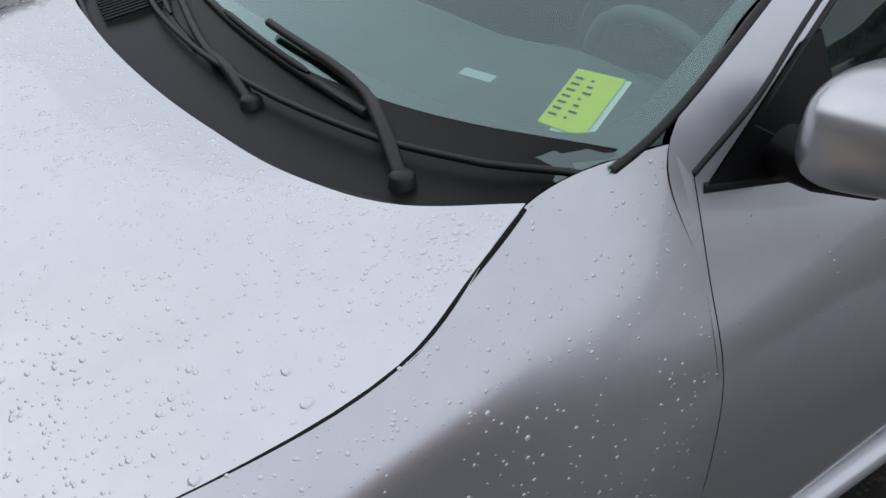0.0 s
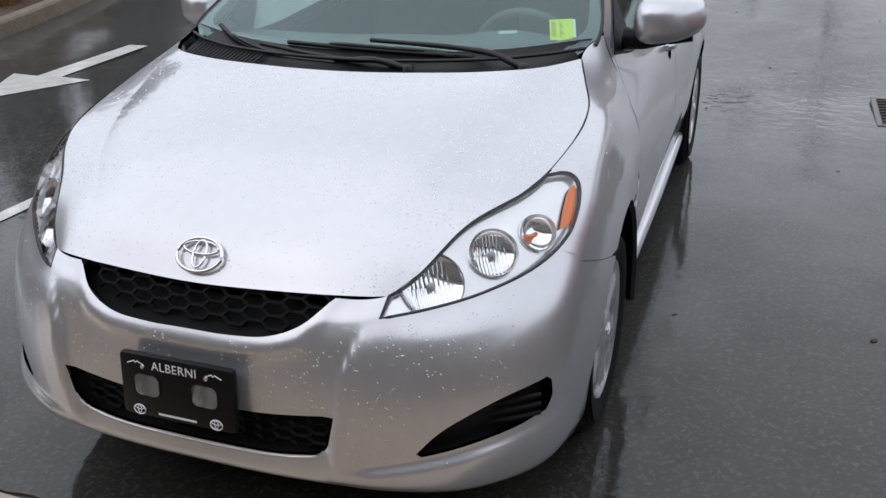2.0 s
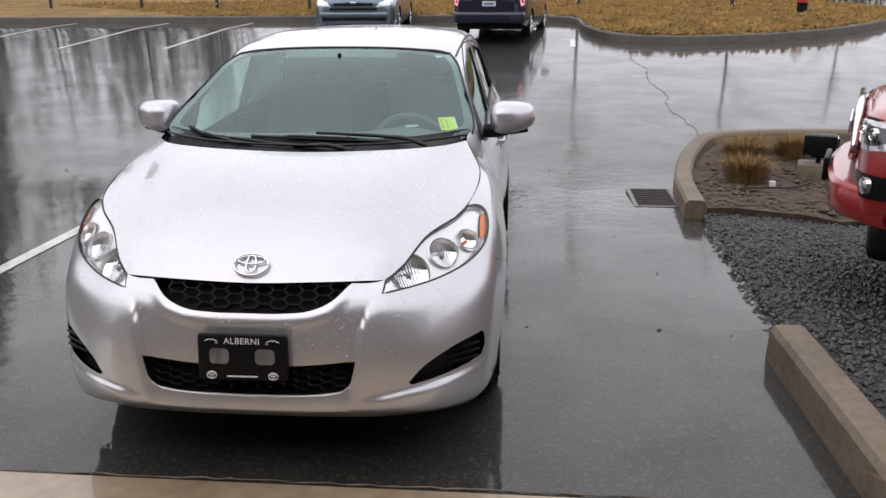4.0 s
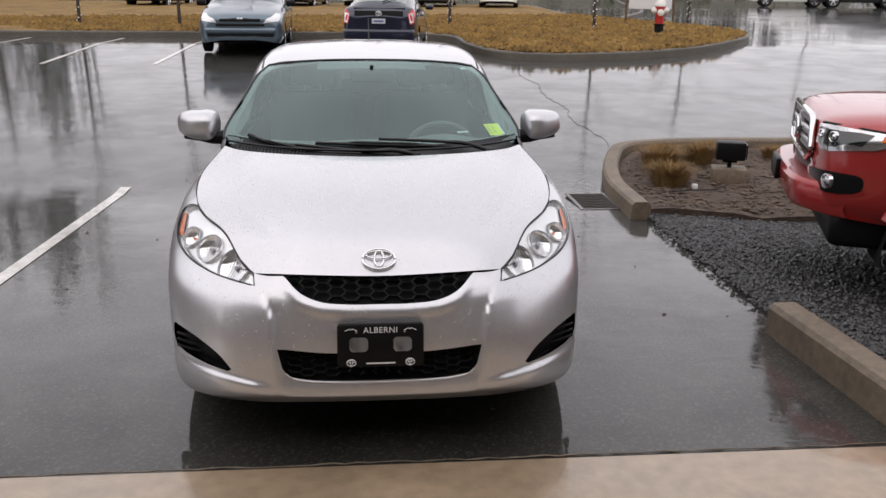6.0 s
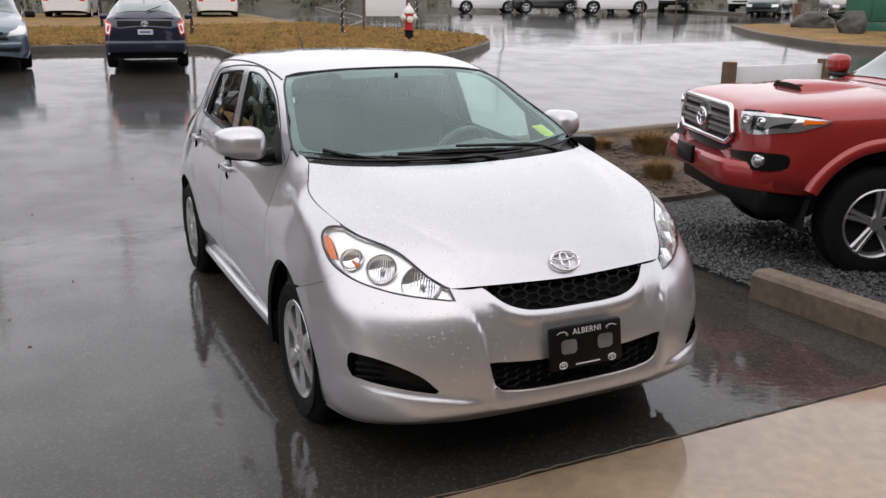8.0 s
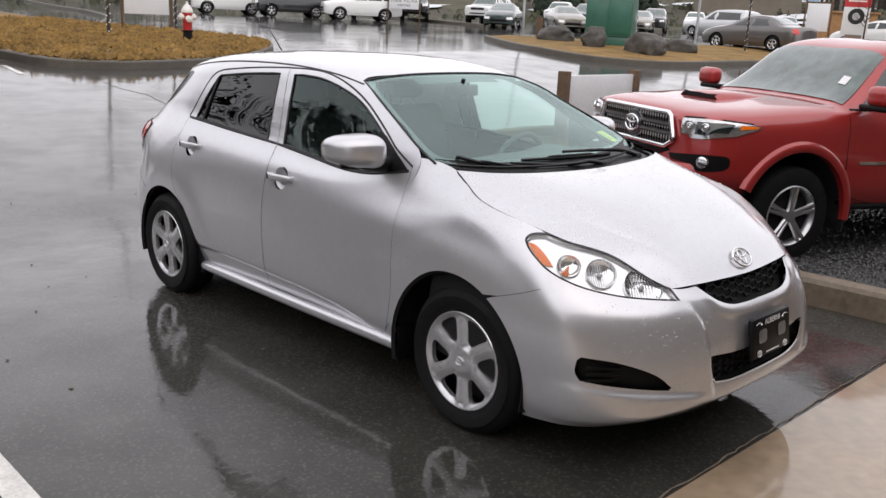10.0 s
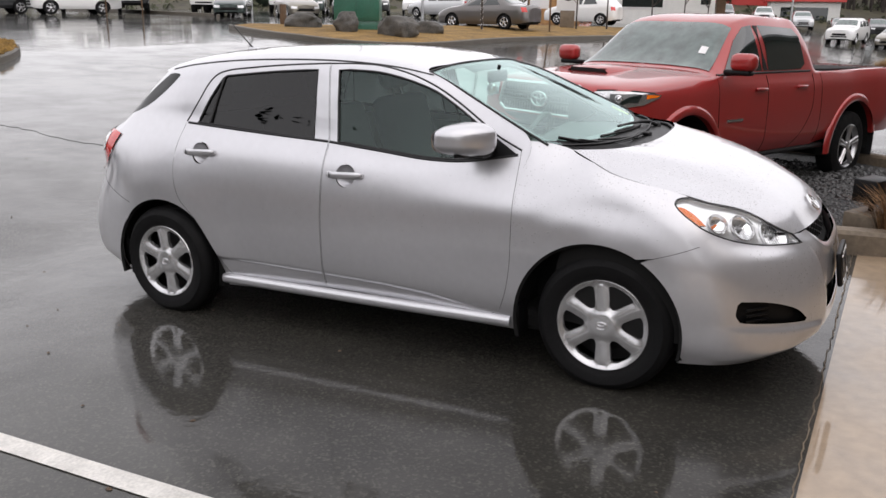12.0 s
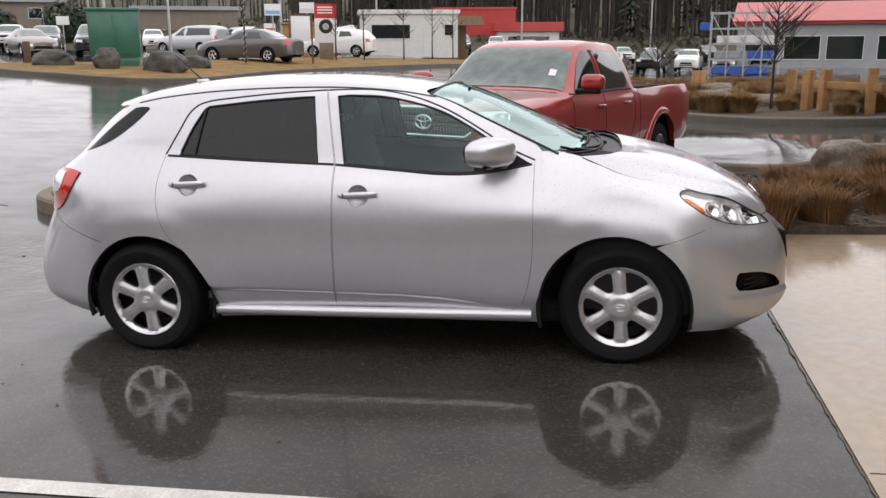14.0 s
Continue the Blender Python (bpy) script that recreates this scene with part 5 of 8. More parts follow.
for k, f in ((0, .10), (1, .62)):
    line = [tuple(v + (w - v) * f + Vector((0, 0, .004 if k else .001))) for v, w in ((r[1].copy(), r[5].copy()) for r in cowl_lines)]
    smooth(part("cowl_seal", tube_bm(line, .0055 if k else .008, 6), TRIM_BLACK, cowl), 70)
for x in np.arange(-.62, -.30, .016):
    r = cowl_lines[int(round((x + .684) / 1.368 * 44))]
    lo, hi = r[2], r[4]
    part("cowl_vent", tube_bm([(x, *(lo.lerp(hi, .12).yz + Vector((0, .006)))), (x, *(lo.lerp(hi, .85).yz + Vector((0, .006))))], .003, 5), TRIM_BLACK, cowl)
FRIT = material("black_glass_border", (.006, .006, .007), .08, coat=1)
def band(u0, u1, v0, v1):
    return cat(edge_u(SCREEN, v0, u0, u1, 16), edge_v(SCREEN, u1, v0, v1, 16)[1:], edge_u(SCREEN, v1, u1, u0, 16)[1:], edge_v(SCREEN, u0, v1, v0, 16)[1:-1])
SU, SV = SCREEN.u1, SCREEN.v1
low = cat(edge_u(SCREEN, SV * .02, 0, SU, 16), edge_v(SCREEN, SU, SV * .02, SV, 30)[1:], edge_u(SCREEN, SV, SU, 0, 16)[1:], edge_v(SCREEN, 0, SV, SV * .955, 3)[1:], spline([(SU * .33, SV * .955), (SU * .7, SV * .955), (SU * .86, SV * .945), (SU * .905, SV * .88), (SU * .935, SV * .6), (SU * .935, SV * .34), (SU * .925, SV * .25), (SU * .89, SV * .21), (SU * .8, SV * .195), (SU * .6, SV * .20), (0, SV * .215)], 6), edge_v(SCREEN, 0, SV * .20, SV * .05, 8)[1:])
panel("screen_border", SCREEN, low, (), FRIT, windscreen, both=True, flange=0, lift=-.003, label="black ceramic border")
panel("sun_band", SCREEN, band(0, SU * .42, SV * .84, SV * .955), (), material("sensor_shade", (.03, .045, .045), .4), windscreen, both=True, flange=0, lift=-.004)
for s in (1, -1):
    strip("screen_moulding", SCREEN, edge_v(SCREEN, SU, SV * .1, SV, 30), .006, TRIM_BLACK, windscreen, s, .001)
tp = [tuple(q) for q in SCREEN.at(edge_u(SCREEN, SV, 0, SU, 20))]
smooth(part("screen_moulding", tube_bm([(-a, b, c) for a, b, c in tp[::-1]] + tp[1:], .006, 6), TRIM_BLACK, windscreen), 80)


def on_screen(x, v):
    g = SCREEN.at(np.c_[np.linspace(0, SU, 40), np.full(40, SV * v)])
    y, z = np.interp(abs(x), g[:, 0], g[:, 1]), np.interp(abs(x), g[:, 0], g[:, 2])
    return np.array([x, y, z])


def wiper(pivot, elbow, tip, blade):
    bm = tube_bm(spline([pivot, tuple((np.array(pivot) + elbow) / 2 + [0, 0, .012]), elbow, tip], 5), [.011] * 4 + [.010] * 5 + [.008] * 4 + [.007] * 3, 8)
    lathe = lathe_bm([(-.03, .019), (.008, .017), (.013, .012), (.014, .0005)], 20, "z")
    tmp = bpy.data.meshes.new("tmp")
    moved(lathe, Matrix.Translation(pivot)).to_mesh(tmp)
    bm.from_mesh(tmp)
    w = smooth(part("wiper_arm", bm, TRIM_BLACK, car, "black wiper arm"), 60)
    b = spline([tuple(p) for p in blade], 8)
    smooth(part("wiper_blade", tube_bm(b, .0075, 6), TRIM_BLACK, w), 60)
    top = [(p[0], p[1], p[2] + .009) for p in b[6:-6]]
    smooth(part("blade_spine", tube_bm(top, [.003] + [.006] * (len(top) - 2) + [.003], 6), TRIM_BLACK, w), 60)


lift = np.array([0, -.003, .008])
wiper((.53, .13, 1.045), tuple(on_screen(.33, .155) + lift * 2), tuple(on_screen(.02, .20) + lift * 2), [on_screen(x, v) + lift for x, v in ((.36, .125), (.16, .15), (-.06, .165), (-.27, .17))])
wiper((.19, .09, 1.035), tuple(on_screen(-.02, .085) + lift * 2), tuple(on_screen(-.36, .13) + lift * 2), [on_screen(x, v) + lift for x, v in ((-.06, .075), (-.30, .09), (-.47, .135), (-.585, .20))])
# sale note and stickers behind the screen
note_bm = bmesh.new()
cc = [tuple(SCREEN.at(SCREEN.find([q], (1, 1, 0)))[0] + [0, .004, -.006]) for q in ((.536, .396, 1.14), (.604, .414, 1.14), (.630, .322, 1.1), (.562, .308, 1.1))]
face = note_bm.faces.new([note_bm.verts.new(q) for q in cc])
NOTE = material("yellow_paper", (.72, .78, .03), .6, noise_scale=40, noise_amount=.06)
note = part("sale_note", note_bm, NOTE, car, "yellow sale note with printed rows behind the windscreen")
a, b, c, d = (Vector(q) for q in cc)
up = (b - a).cross(d - a).normalized()
up = up if up.z > 0 else -up
INK = material("dark_ink", (.03, .035, .01), .7)
WHITE_SHEET = material("white_paper", (.8, .8, .78), .7)
for k in range(7):
    f = .14 + k * .11
    for g0, g1 in ((.08, .26), (.42, .48 + .06 * (k % 3))):
        q = [a.lerp(d, f), b.lerp(c, f)]
        e = [a.lerp(d, f + .035), b.lerp(c, f + .035)]
        bm = bmesh.new()
        bm.faces.new([bm.verts.new(v + up * .0008) for v in (q[0].lerp(q[1], g0), q[0].lerp(q[1], g1), e[0].lerp(e[1], g1), e[0].lerp(e[1], g0))])
        part("printed_line", bm, INK, note)
bm = bmesh.new()
bm.faces.new([bm.verts.new(v - up * .002) for v in (a.lerp(b, .5), b + (b - a) * .12, c + (b - a) * .12, d.lerp(c, .3) + (d - a) * .05)])
part("paper_backing", bm, WHITE_SHEET, note)
bm = bmesh.new()
q = [on_screen(x, v) + [0, .004, -.003] for x, v in ((.40, .272), (.455, .272), (.455, .260), (.40, .260))]
bm.faces.new([bm.verts.new(tuple(v)) for v in q])
part("number_strip", bm, material("silver_label", (.5, .52, .52), .4, .3), windscreen, "small silver label behind the glass")
bm = bmesh.new()
q = [on_screen(x, v) + [0, .004, -.003] for x, v in ((.475, .92), (.505, .92), (.51, .885), (.48, .885))]
bm.faces.new([bm.verts.new(tuple(v)) for v in q])
part("corner_sticker", bm, material("pale_blue_sticker", (.55, .72, .8), .5), windscreen)
# aerial
bm = box_bm(-.018, .018, 2.49, 2.57, 1.462, 1.494, .012)
ant = smooth(part("aerial_base", bm, SILVER, car), 50)
smooth(part("aerial_rod", tube_bm([(0, 2.53, 1.485), (0, 2.60, 1.55), (0, 2.70, 1.645)], [.006, .004, .0025], 6), TRIM_BLACK, ant, "slim black aerial"), 60)
# tail lamps
for s in (1, -1):
    tl = panel("tail_lamp", SIDE, lamp_uv, (), RED_LENS, car, s, flange=0, lift=.008, label="red and clear tail lamp")
    inner = spline([(3.085, 1.018), (3.17, 1.02), (3.26, 1.01), (3.278, .93), (3.19, .905), (3.115, .935), (3.085, 1.018)], 5)[:-1]
    panel("reversing_lens", SIDE, yz(SIDE, inner, u=(.3, .86), v=(0, .6)), (), WHITE_LENS, tl, s, flange=0, lift=.011, label="clear lens")
    strip("seam", SIDE, yz(SIDE, spline([(2.83, .648), (2.95, .683), (3.11, .735), (3.22, .79)], 6), u=(.3, .9), v=(0, .6)), .002, TRIM_BLACK, car, s, .0005)
    strip("seam", SIDE, yz(SIDE, spline([(.57, .279), (1.0, .279), (1.5, .279), (2.06, .277)], 6), u=UF), .003, TRIM_BLACK, car, s, .001)

# ---- cabin ----
def seat(x, y, tall=.62, rear=False):
    w = .26 if not rear else .30
    base = smooth(part("seat_cushion", box_bm(x - w, x + w, y - .28, y + .22, .50, .66, .05, seg=3), FABRIC, car, "grey cloth seat"), 60)
    back = smooth(part("seat_back", moved(box_bm(-w, w, -.06, .07, 0, tall, .055, seg=3), pose(x, y + .24, .60, -16, 0, 0)), FABRIC, base), 60)
    smooth(part("headrest", moved(box_bm(-.13, .13, -.05, .05, 0, .17, .045, seg=3), pose(x, y + .24 + (tall + .05) * .276, .60 + (tall + .04) * .96, -14, 0, 0)), FABRIC, base), 60)
    for d in (-.05, .05):
        part("headrest_post", tube_bm([(x + d, y + .24 + tall * .26, .60 + tall * .9), (x + d, y + .24 + (tall + .06) * .276, .60 + (tall + .06) * .96)], .006, 6), CHROME, base)


seat(-.36, 1.30)
seat(.36, 1.30)
seat(-.33, 2.15, .54, True)
seat(.33, 2.15, .54, True)
bm = bmesh.new()
rows = []
for x in np.linspace(-.68, .68, 33):
    a = abs(x)
    hump = .035 * math.exp(-((x - .36) / .16) ** 2) + .012 * math.exp(-(x / .2) ** 2)
    rows.append([bm.verts.new((x, y + .12 * a * a, z + h * hump)) for y, z, h in ((.18, 1.0, 0), (.40, 1.035, .3), (.58, 1.03, 1), (.68, .98, 1), (.70, .80, 0), (.62, .60, 0))])
for r0, r1 in zip(rows, rows[1:]):
    for j in range(5):
        bm.faces.new((r0[j], r1[j], r1[j + 1], r0[j + 1]))
bmesh.ops.recalc_face_normals(bm, faces=bm.faces[:])
smooth(part("dashboard", bm, DASH, car, "dark grey dashboard"), 60)
rim = [(.36 + .185 * math.cos(t), .80 - .065 * math.sin(t), .93 + .172 * math.sin(t)) for t in np.linspace(0, 2 * math.pi, 40, endpoint=False)]
sw = smooth(part("steering_wheel", tube_bm(rim, .015, 10, closed=True), DASH, car, "grey steering wheel"), 60)
smooth(part("steering_hub", moved(box_bm(-.075, .075, -.03, .03, -.06, .06, .025, seg=3), pose(.36, .78, .92, -20, 0, 0)), DASH, sw), 60)
for t in (0, math.pi, 1.5 * math.pi):
    part("spoke", tube_bm([(.36, .79, .925), (.36 + .18 * math.cos(t), .80 - .065 * math.sin(t), .93 + .168 * math.sin(t))], .014, 6), DASH, sw)
smooth(part("rear_view_mirror", box_bm(-.115, .115, .86, .885, 1.305, 1.365, .012), BLACK_PLASTIC, car), 50)
part("mirror_stem", tube_bm([(0, .87, 1.36), (0, .86, 1.395)], .01, 8), BLACK_PLASTIC, car)
panel("roof_lining", SIDE, cat(edge_u(SIDE, SIDE.v1 * 10.0 / 13, 0, SIDE.u1 * .60, 30), edge_u(SIDE, SIDE.v1, SIDE.u1 * .60, 0, 30)), (), LINER, car, both=True, step=3, flange=0, lift=-.03)

# ---- other vehicles ----
def hull(stations, n=6):
    """A car body from sections (y, half width, underside, belt, top, half width of the top)."""
    rings = [[] for _ in range(10)]
    y0 = stations[0]
    cols = [(0, *y0)] + [(1, *s) for s in stations] + [(0, *stations[-1])]
    for k, y, w, zb, zl, zt, tw in cols:
        h = zl - zb
        pts = [(w * .93, zb), (w * .985, zb + .18 * h), (w, zb + .42 * h), (w * .995, zb + .66 * h), (w * .975, zb + .88 * h), (w * .935, zl)]
        if zt - zl > .25:
            pts += [(w * .935 * .55 + tw * .45 + .01, zl + .5 * (zt - zl)), (tw, zt - .07), (tw * .82, zt - .012)]
        else:
            pts += [(w * .90 * .6 + tw * .4, zl + .4 * (zt - zl)), (tw * .9, zl + .75 * (zt - zl)), (tw * .6, zt - .006)]
        pts += [(0, zt)]
        for r, (x, z) in zip(rings, pts):
            r.append((x * k, y, z))
    return Surface(rings, n, (True, True), (False, True), 1)


def yz_on(surf, poly, v=(0, 1)):
    return surf.find([(9, a, b) for a, b in poly], (.0004, 1, 1), v=v)


def ring_poly(cy, cz, r, n=28, a0=0, a1=360):
    t = np.radians(np.linspace(a0, a1, n, endpoint=a1 - a0 < 360))
    return np.c_[cy + r * np.cos(t), cz + r * np.sin(t)]


def simple_wheel(parent, x, y, r, side, spokes=5, rim=WHEEL_SILVER, width=.22, rr=.62):
    hub = smooth(part("wheel", lathe_bm([(-width / 2 + .01, r * rr), (-width / 2, r * .8), (-width / 2 + .02, r * .97), (-width / 2 + .05, r), (width / 2 - .05, r), (width / 2 - .02, r * .97), (width / 2, r * .8), (width / 2 - .008, r * rr + .01), (width / 2 - .02, r * rr)], 40), RUBBER, parent, "black tyre"), 40)
    bm = lathe_bm([(width / 2 - .012, r * rr + .006), (width / 2 - .006, r * rr - .004), (width / 2 - .02, r * rr - .018), (width / 2 - .06, r * rr - .03)], 40)
    for k in range(spokes):
        t = 2 * math.pi * k / spokes + .3
        for o in (-.11, .11):
            a = np.array([math.cos(t), math.sin(t)])
            b = np.array([-math.sin(t), math.cos(t)])
            p0, p1 = a * .05 + b * o * .10, a * (r * rr - .01) + b * o * r * .55
            tube_bm([(width / 2 - .03, *p0), (width / 2 - .022, *((p0 + p1) / 2)), (width / 2 - .018, *p1)], [.020, .017, .020], 6, bm)
    lathe_bm([(width / 2 - .03, .06), (width / 2 - .012, .05), (width / 2 - .008, .03), (width / 2 - .008, .0005)], 20, bm=bm)
    smooth(part("alloy_rim", bm, rim, hub, "alloy rim"), 40)
    part("wheel_well", lathe_bm([(width / 2 - .07, r * rr), (width / 2 - .07, .0005)], 24), CAVITY, hub)
    hub.matrix_local = pose(x, y, r, 0, 0, 0 if side > 0 else 180)
    return hub


def vehicle(name, label, category, stations, paint, axles, r, panes, screen, back=None, track=None, lamps=(), tails=(), spokes=5, arch_gap=.06, handles=(), seams=(), group="", n=6, rim=WHEEL_SILVER):
    """A parked vehicle: trimmed body hull, dark panes, wheels, lamps, seams and handles. panes in (y, z); screen and back as (y0, y1, half width low, half width high)."""
    root = tagged(new(name), label, category, group)
    surf = hull(stations, n)
    w = max(s[1] for s in stations)
    outer = cat(edge_u(surf, 0, 0, surf.u1, 60), edge_v(surf, surf.u1, 0, surf.v1, 30)[1:], edge_u(surf, surf.v1, surf.u1, 0, 60)[1:], edge_v(surf, 0, surf.v1, 0, 30)[1:-1])
    holes = []
    for y in axles:
        q = yz_on(surf, cat([(y - r - arch_gap, r * .3)], ring_poly(y, r, r + arch_gap, 26, 180, 0), [(y + r + arch_gap, r * .3)]), v=(0, .6))
        q[0, 1] = q[-1, 1] = -1
        holes.append(q)
    body = panel("body", surf, outer, holes, paint, root, both=True, flange=.03)
    zb = min(s[2] for s in stations)
    part("chassis", box_bm(-w * .8, w * .8, stations[0][0] + .25, stations[-1][0] - .25, zb + .02, zb + .28), CAVITY, root)
    for s in (1, -1):
        for poly in panes:
            panel("side_window", surf, yz_on(surf, poly, v=(.45, .95)), (), DARK_GLASS, root, s, flange=0, lift=.006)
        for y in axles:
            simple_wheel(root, s * ((track or w - .115)), y, r, s, spokes, rim)
            a = ring_poly(y, r, r + arch_gap + .002, 22, -8, 188)
            bm = bmesh.new()
            rows = [[bm.verts.new((s * x, p[0], p[1])) for x in (w - .03, w - .42)] for p in a]
            for r0, r1 in zip(rows, rows[1:]):
                bm.faces.new((r0[0], r0[1], r1[1], r1[0]))
            part("wheel_arch_liner", bm, CAVITY, root)
        for mat, poly, lab in lamps:
            panel("headlamp", surf, surf.find(poly, (1, .3, 1), u=(0, .45)), (), mat, root, s, flange=0, lift=.008, label=lab)
        for mat, poly, lab in tails:
            panel("tail_lamp", surf, surf.find(poly, (1, .3, 1), u=(.6, 1)), (), mat, root, s, flange=0, lift=.008, label=lab)
        for poly in seams:
            uv = yz_on(surf, spline(poly, 5), v=(0, .8))
            p, nn = surf.at(uv), surf.normal(uv)
            smooth(part("door_seam", tube_bm(p * [s, 1, 1], .004, 4), CAVITY, root), 80)
        for y, z in handles:
            p = surf.at(yz_on(surf, [(y, z)], v=(0, .6)))[0]
            smooth(part("door_handle", box_bm(s * (p[0] + .02) - .014, s * (p[0] + .02) + .014, y - .10, y + .10, z - .016, z + .016, .012), paint, root), 50)
    def pane(nm, y0, y1, w0, w1, u):
        q = [(x, y, 0) for x, y in cat(np.c_[np.linspace(0, w0, 8), np.full(8, y0)], np.c_[np.linspace(w0, w1, 8), np.linspace(y0, y1, 8)][1:], np.c_[np.linspace(w1, 0, 8), np.full(8, y1)][1:], np.c_[np.zeros(6), np.linspace(y1, y0, 6)][1:-1])]
        panel(nm, surf, surf.find(q, (1, 1, 0), v=(.6, 1), u=u), (), SCREEN_GLASS, root, both=True, flange=0, lift=.007)
    pane("windscreen", *screen, (0, .7))
    if back:
        pane("rear_window", *back, (.4, 1))
    return root, surf, body


def set_down(root, x, y, turn, dz=0.0):
    a = radians(turn)
    f = Vector((math.sin(a), -math.cos(a)))
    return pose(x, y, ground_z(x, y) + dz, 0, 0, turn)


# the red pick-up on the gravel
truck_st = [(-.90, .62, .60, 1.08, 1.12, .52), (-.84, .80, .59, 1.10, 1.165, .66), (-.66, .88, .58, 1.12, 1.20, .73), (-.30, .905, .56, 1.14, 1.225, .77), (0, .91, .54, 1.155, 1.245, .79), (.28, .91, .48, 1.175, 1.26, .79), (.47, .91, .45, 1.19, 1.275, .77), (.98, .91, .44, 1.205, 1.68, .635), (1.28, .91, .44, 1.21, 1.765, .64), (1.9, .91, .44, 1.215, 1.765, .64), (2.24, .91, .45, 1.215, 1.70, .65), (2.36, .91, .46, 1.215, 1.27, .80), (2.46, .91, .48, 1.22, 1.24, .84), (3.2, .91, .52, 1.225, 1.24, .84), (4.36, .905, .54, 1.225, 1.24, .83), (4.45, .72, .58, 1.18, 1.20, .60)]
DARK_ALLOY = material("machined_alloy", (.55, .55, .56), .28, .9)
truck, ts, tbody = vehicle("pickup_truck", "red double-cab pick-up truck with hood scoop parked on gravel", "pickup truck", truck_st, RED, (0, 3.236), .388,
    [cat([(.62, 1.25), (1.25, 1.255)], [(1.26, 1.672), (1.13, 1.655), (.93, 1.53)]), cat([(1.37, 1.255), (2.0, 1.26), (2.10, 1.31)], [(2.09, 1.58), (2.02, 1.655), (1.36, 1.675)])], (.49, 1.0, .74, .61), track=.795, arch_gap=.125, spokes=5,
    handles=((1.17, 1.085), (1.96, 1.09)), seams=([(.47, 1.19), (.46, .9), (.53, .58), (.85, .47), (1.30, .46), (1.32, .8), (1.32, 1.21)], [(1.33, .46), (1.85, .47), (2.05, .62), (2.22, .85), (2.24, 1.21)], [(2.41, 1.21), (2.42, .8), (2.42, .5)]), rim=DARK_ALLOY)
U_NOSE = (0, .4)
LAMP_CHROME = material("smoked_chrome", (.62, .62, .63), .14, .9, coat=.5, noise_scale=14, noise_amount=.3)


def on_nose(pts):
    return ts.find(pts, (1, .3, 1), u=U_NOSE)


for s in (1, -1):
    hl = panel("headlamp", ts, on_nose(cat([(.56, -.88, 1.10)], [(.70, -.82, 1.108), (.82, -.70, 1.106), (.885, -.50, 1.098), (.90, -.42, 1.09), (.895, -.46, 1.06), (.86, -.62, 1.005), (.76, -.79, .972), (.67, -.85, .968), (.65, -.855, .99), (.57, -.88, .995)])), (), LAMP_CHROME, truck, s, flange=.02, lift=.012, label="wide chrome headlamp with amber corner")
    panel("lamp_mask", ts, on_nose([(.70, -.82, 1.09), (.82, -.70, 1.09), (.845, -.64, 1.085), (.84, -.66, 1.02), (.77, -.78, 1.0), (.70, -.83, 1.0)]), (), DARK_GLASS, hl, s, flange=0, lift=.015)
    panel("turn_signal", ts, on_nose([(.858, -.60, 1.085), (.893, -.45, 1.082), (.89, -.48, 1.066), (.862, -.60, 1.05)]), (), AMBER, hl, s, flange=0, lift=.016, label="amber turn signal")
    for x, r in ((.765, .034), (.64, .026)):
        c = ts.at(on_nose([(x, -.80, 1.058)]))[0]
        smooth(part("projector", moved(lathe_bm([(.0, r), (.022, r * .95), (.024, r * .8), (.012, r * .6), (.02, r * .3), (.022, .0005)], 24), Matrix.Translation((s * c[0], c[1], c[2])) @ pose(0, 0, 0, 0, 0, -90 + s * 32)), CHROME, hl), 50)
    smooth(part("lamp_eyebrow", tube_bm([tuple(q * [s, 1, 1]) for q in ts.at(on_nose([(.57, -.88, 1.112), (.70, -.82, 1.118), (.82, -.70, 1.116), (.885, -.50, 1.106)]))], .010, 6), BLACK_PLASTIC, hl), 60)
    panel("fog_bezel", ts, on_nose(spline([(.46, -.885, .825), (.70, -.83, .85), (.82, -.72, .86), (.86, -.64, .845), (.86, -.64, .77), (.80, -.73, .735), (.66, -.84, .745), (.5, -.88, .775), (.46, -.885, .825)], 3)[:-1]), (), BLACK_PLASTIC, truck, s, flange=0, lift=.008, label="black fog-lamp surround")
    c = ts.at(on_nose([(.785, -.77, .80)]))[0]
    smooth(part("fog_lamp", moved(lathe_bm([(.0, .048), (.022, .044), (.028, .028), (.03, .0005)], 24), Matrix.Translation((s * c[0], c[1], c[2])) @ pose(0, 0, 0, 0, 0, -90 + s * 25)), REFLECTOR, truck, "round fog lamp"), 50)
    for y in (0, 3.236):
        rows, bm = [], bmesh.new()
        for a in np.radians(np.linspace(-4, 157, 36) if y == 0 else np.linspace(14, 184, 36)):
            k = math.sin(min(max(a, 0), math.pi)) ** .4
            rows.append([bm.verts.new((s * (.905 + x * (.55 + .45 * k)), y + r * math.cos(a), .388 + r * math.sin(a))) for x, r in ((-.02, .60), (.018, .588), (.032, .565), (.034, .53), (.024, .512), (-.03, .508))])
        for r0, r1 in zip(rows, rows[1:]):
            for k in range(5):
                bm.faces.new((r0[k], r0[k + 1], r1[k + 1], r1[k]))
        bmesh.ops.recalc_face_normals(bm, faces=bm.faces[:])
        smooth(part("arch_flare", bm, RED, truck), 50)
    smooth(part("door_mirror", box_bm(s * 1.03 - .12, s * 1.03 + .12, .52, .66, 1.27, 1.43, .055, seg=3), RED, truck, "red door mirror"), 60)
    smooth(part("mirror_arm", box_bm(s * .98 - .13, s * .98 + .13, .54, .645, 1.235, 1.28, .015), BLACK_PLASTIC, truck), 50)
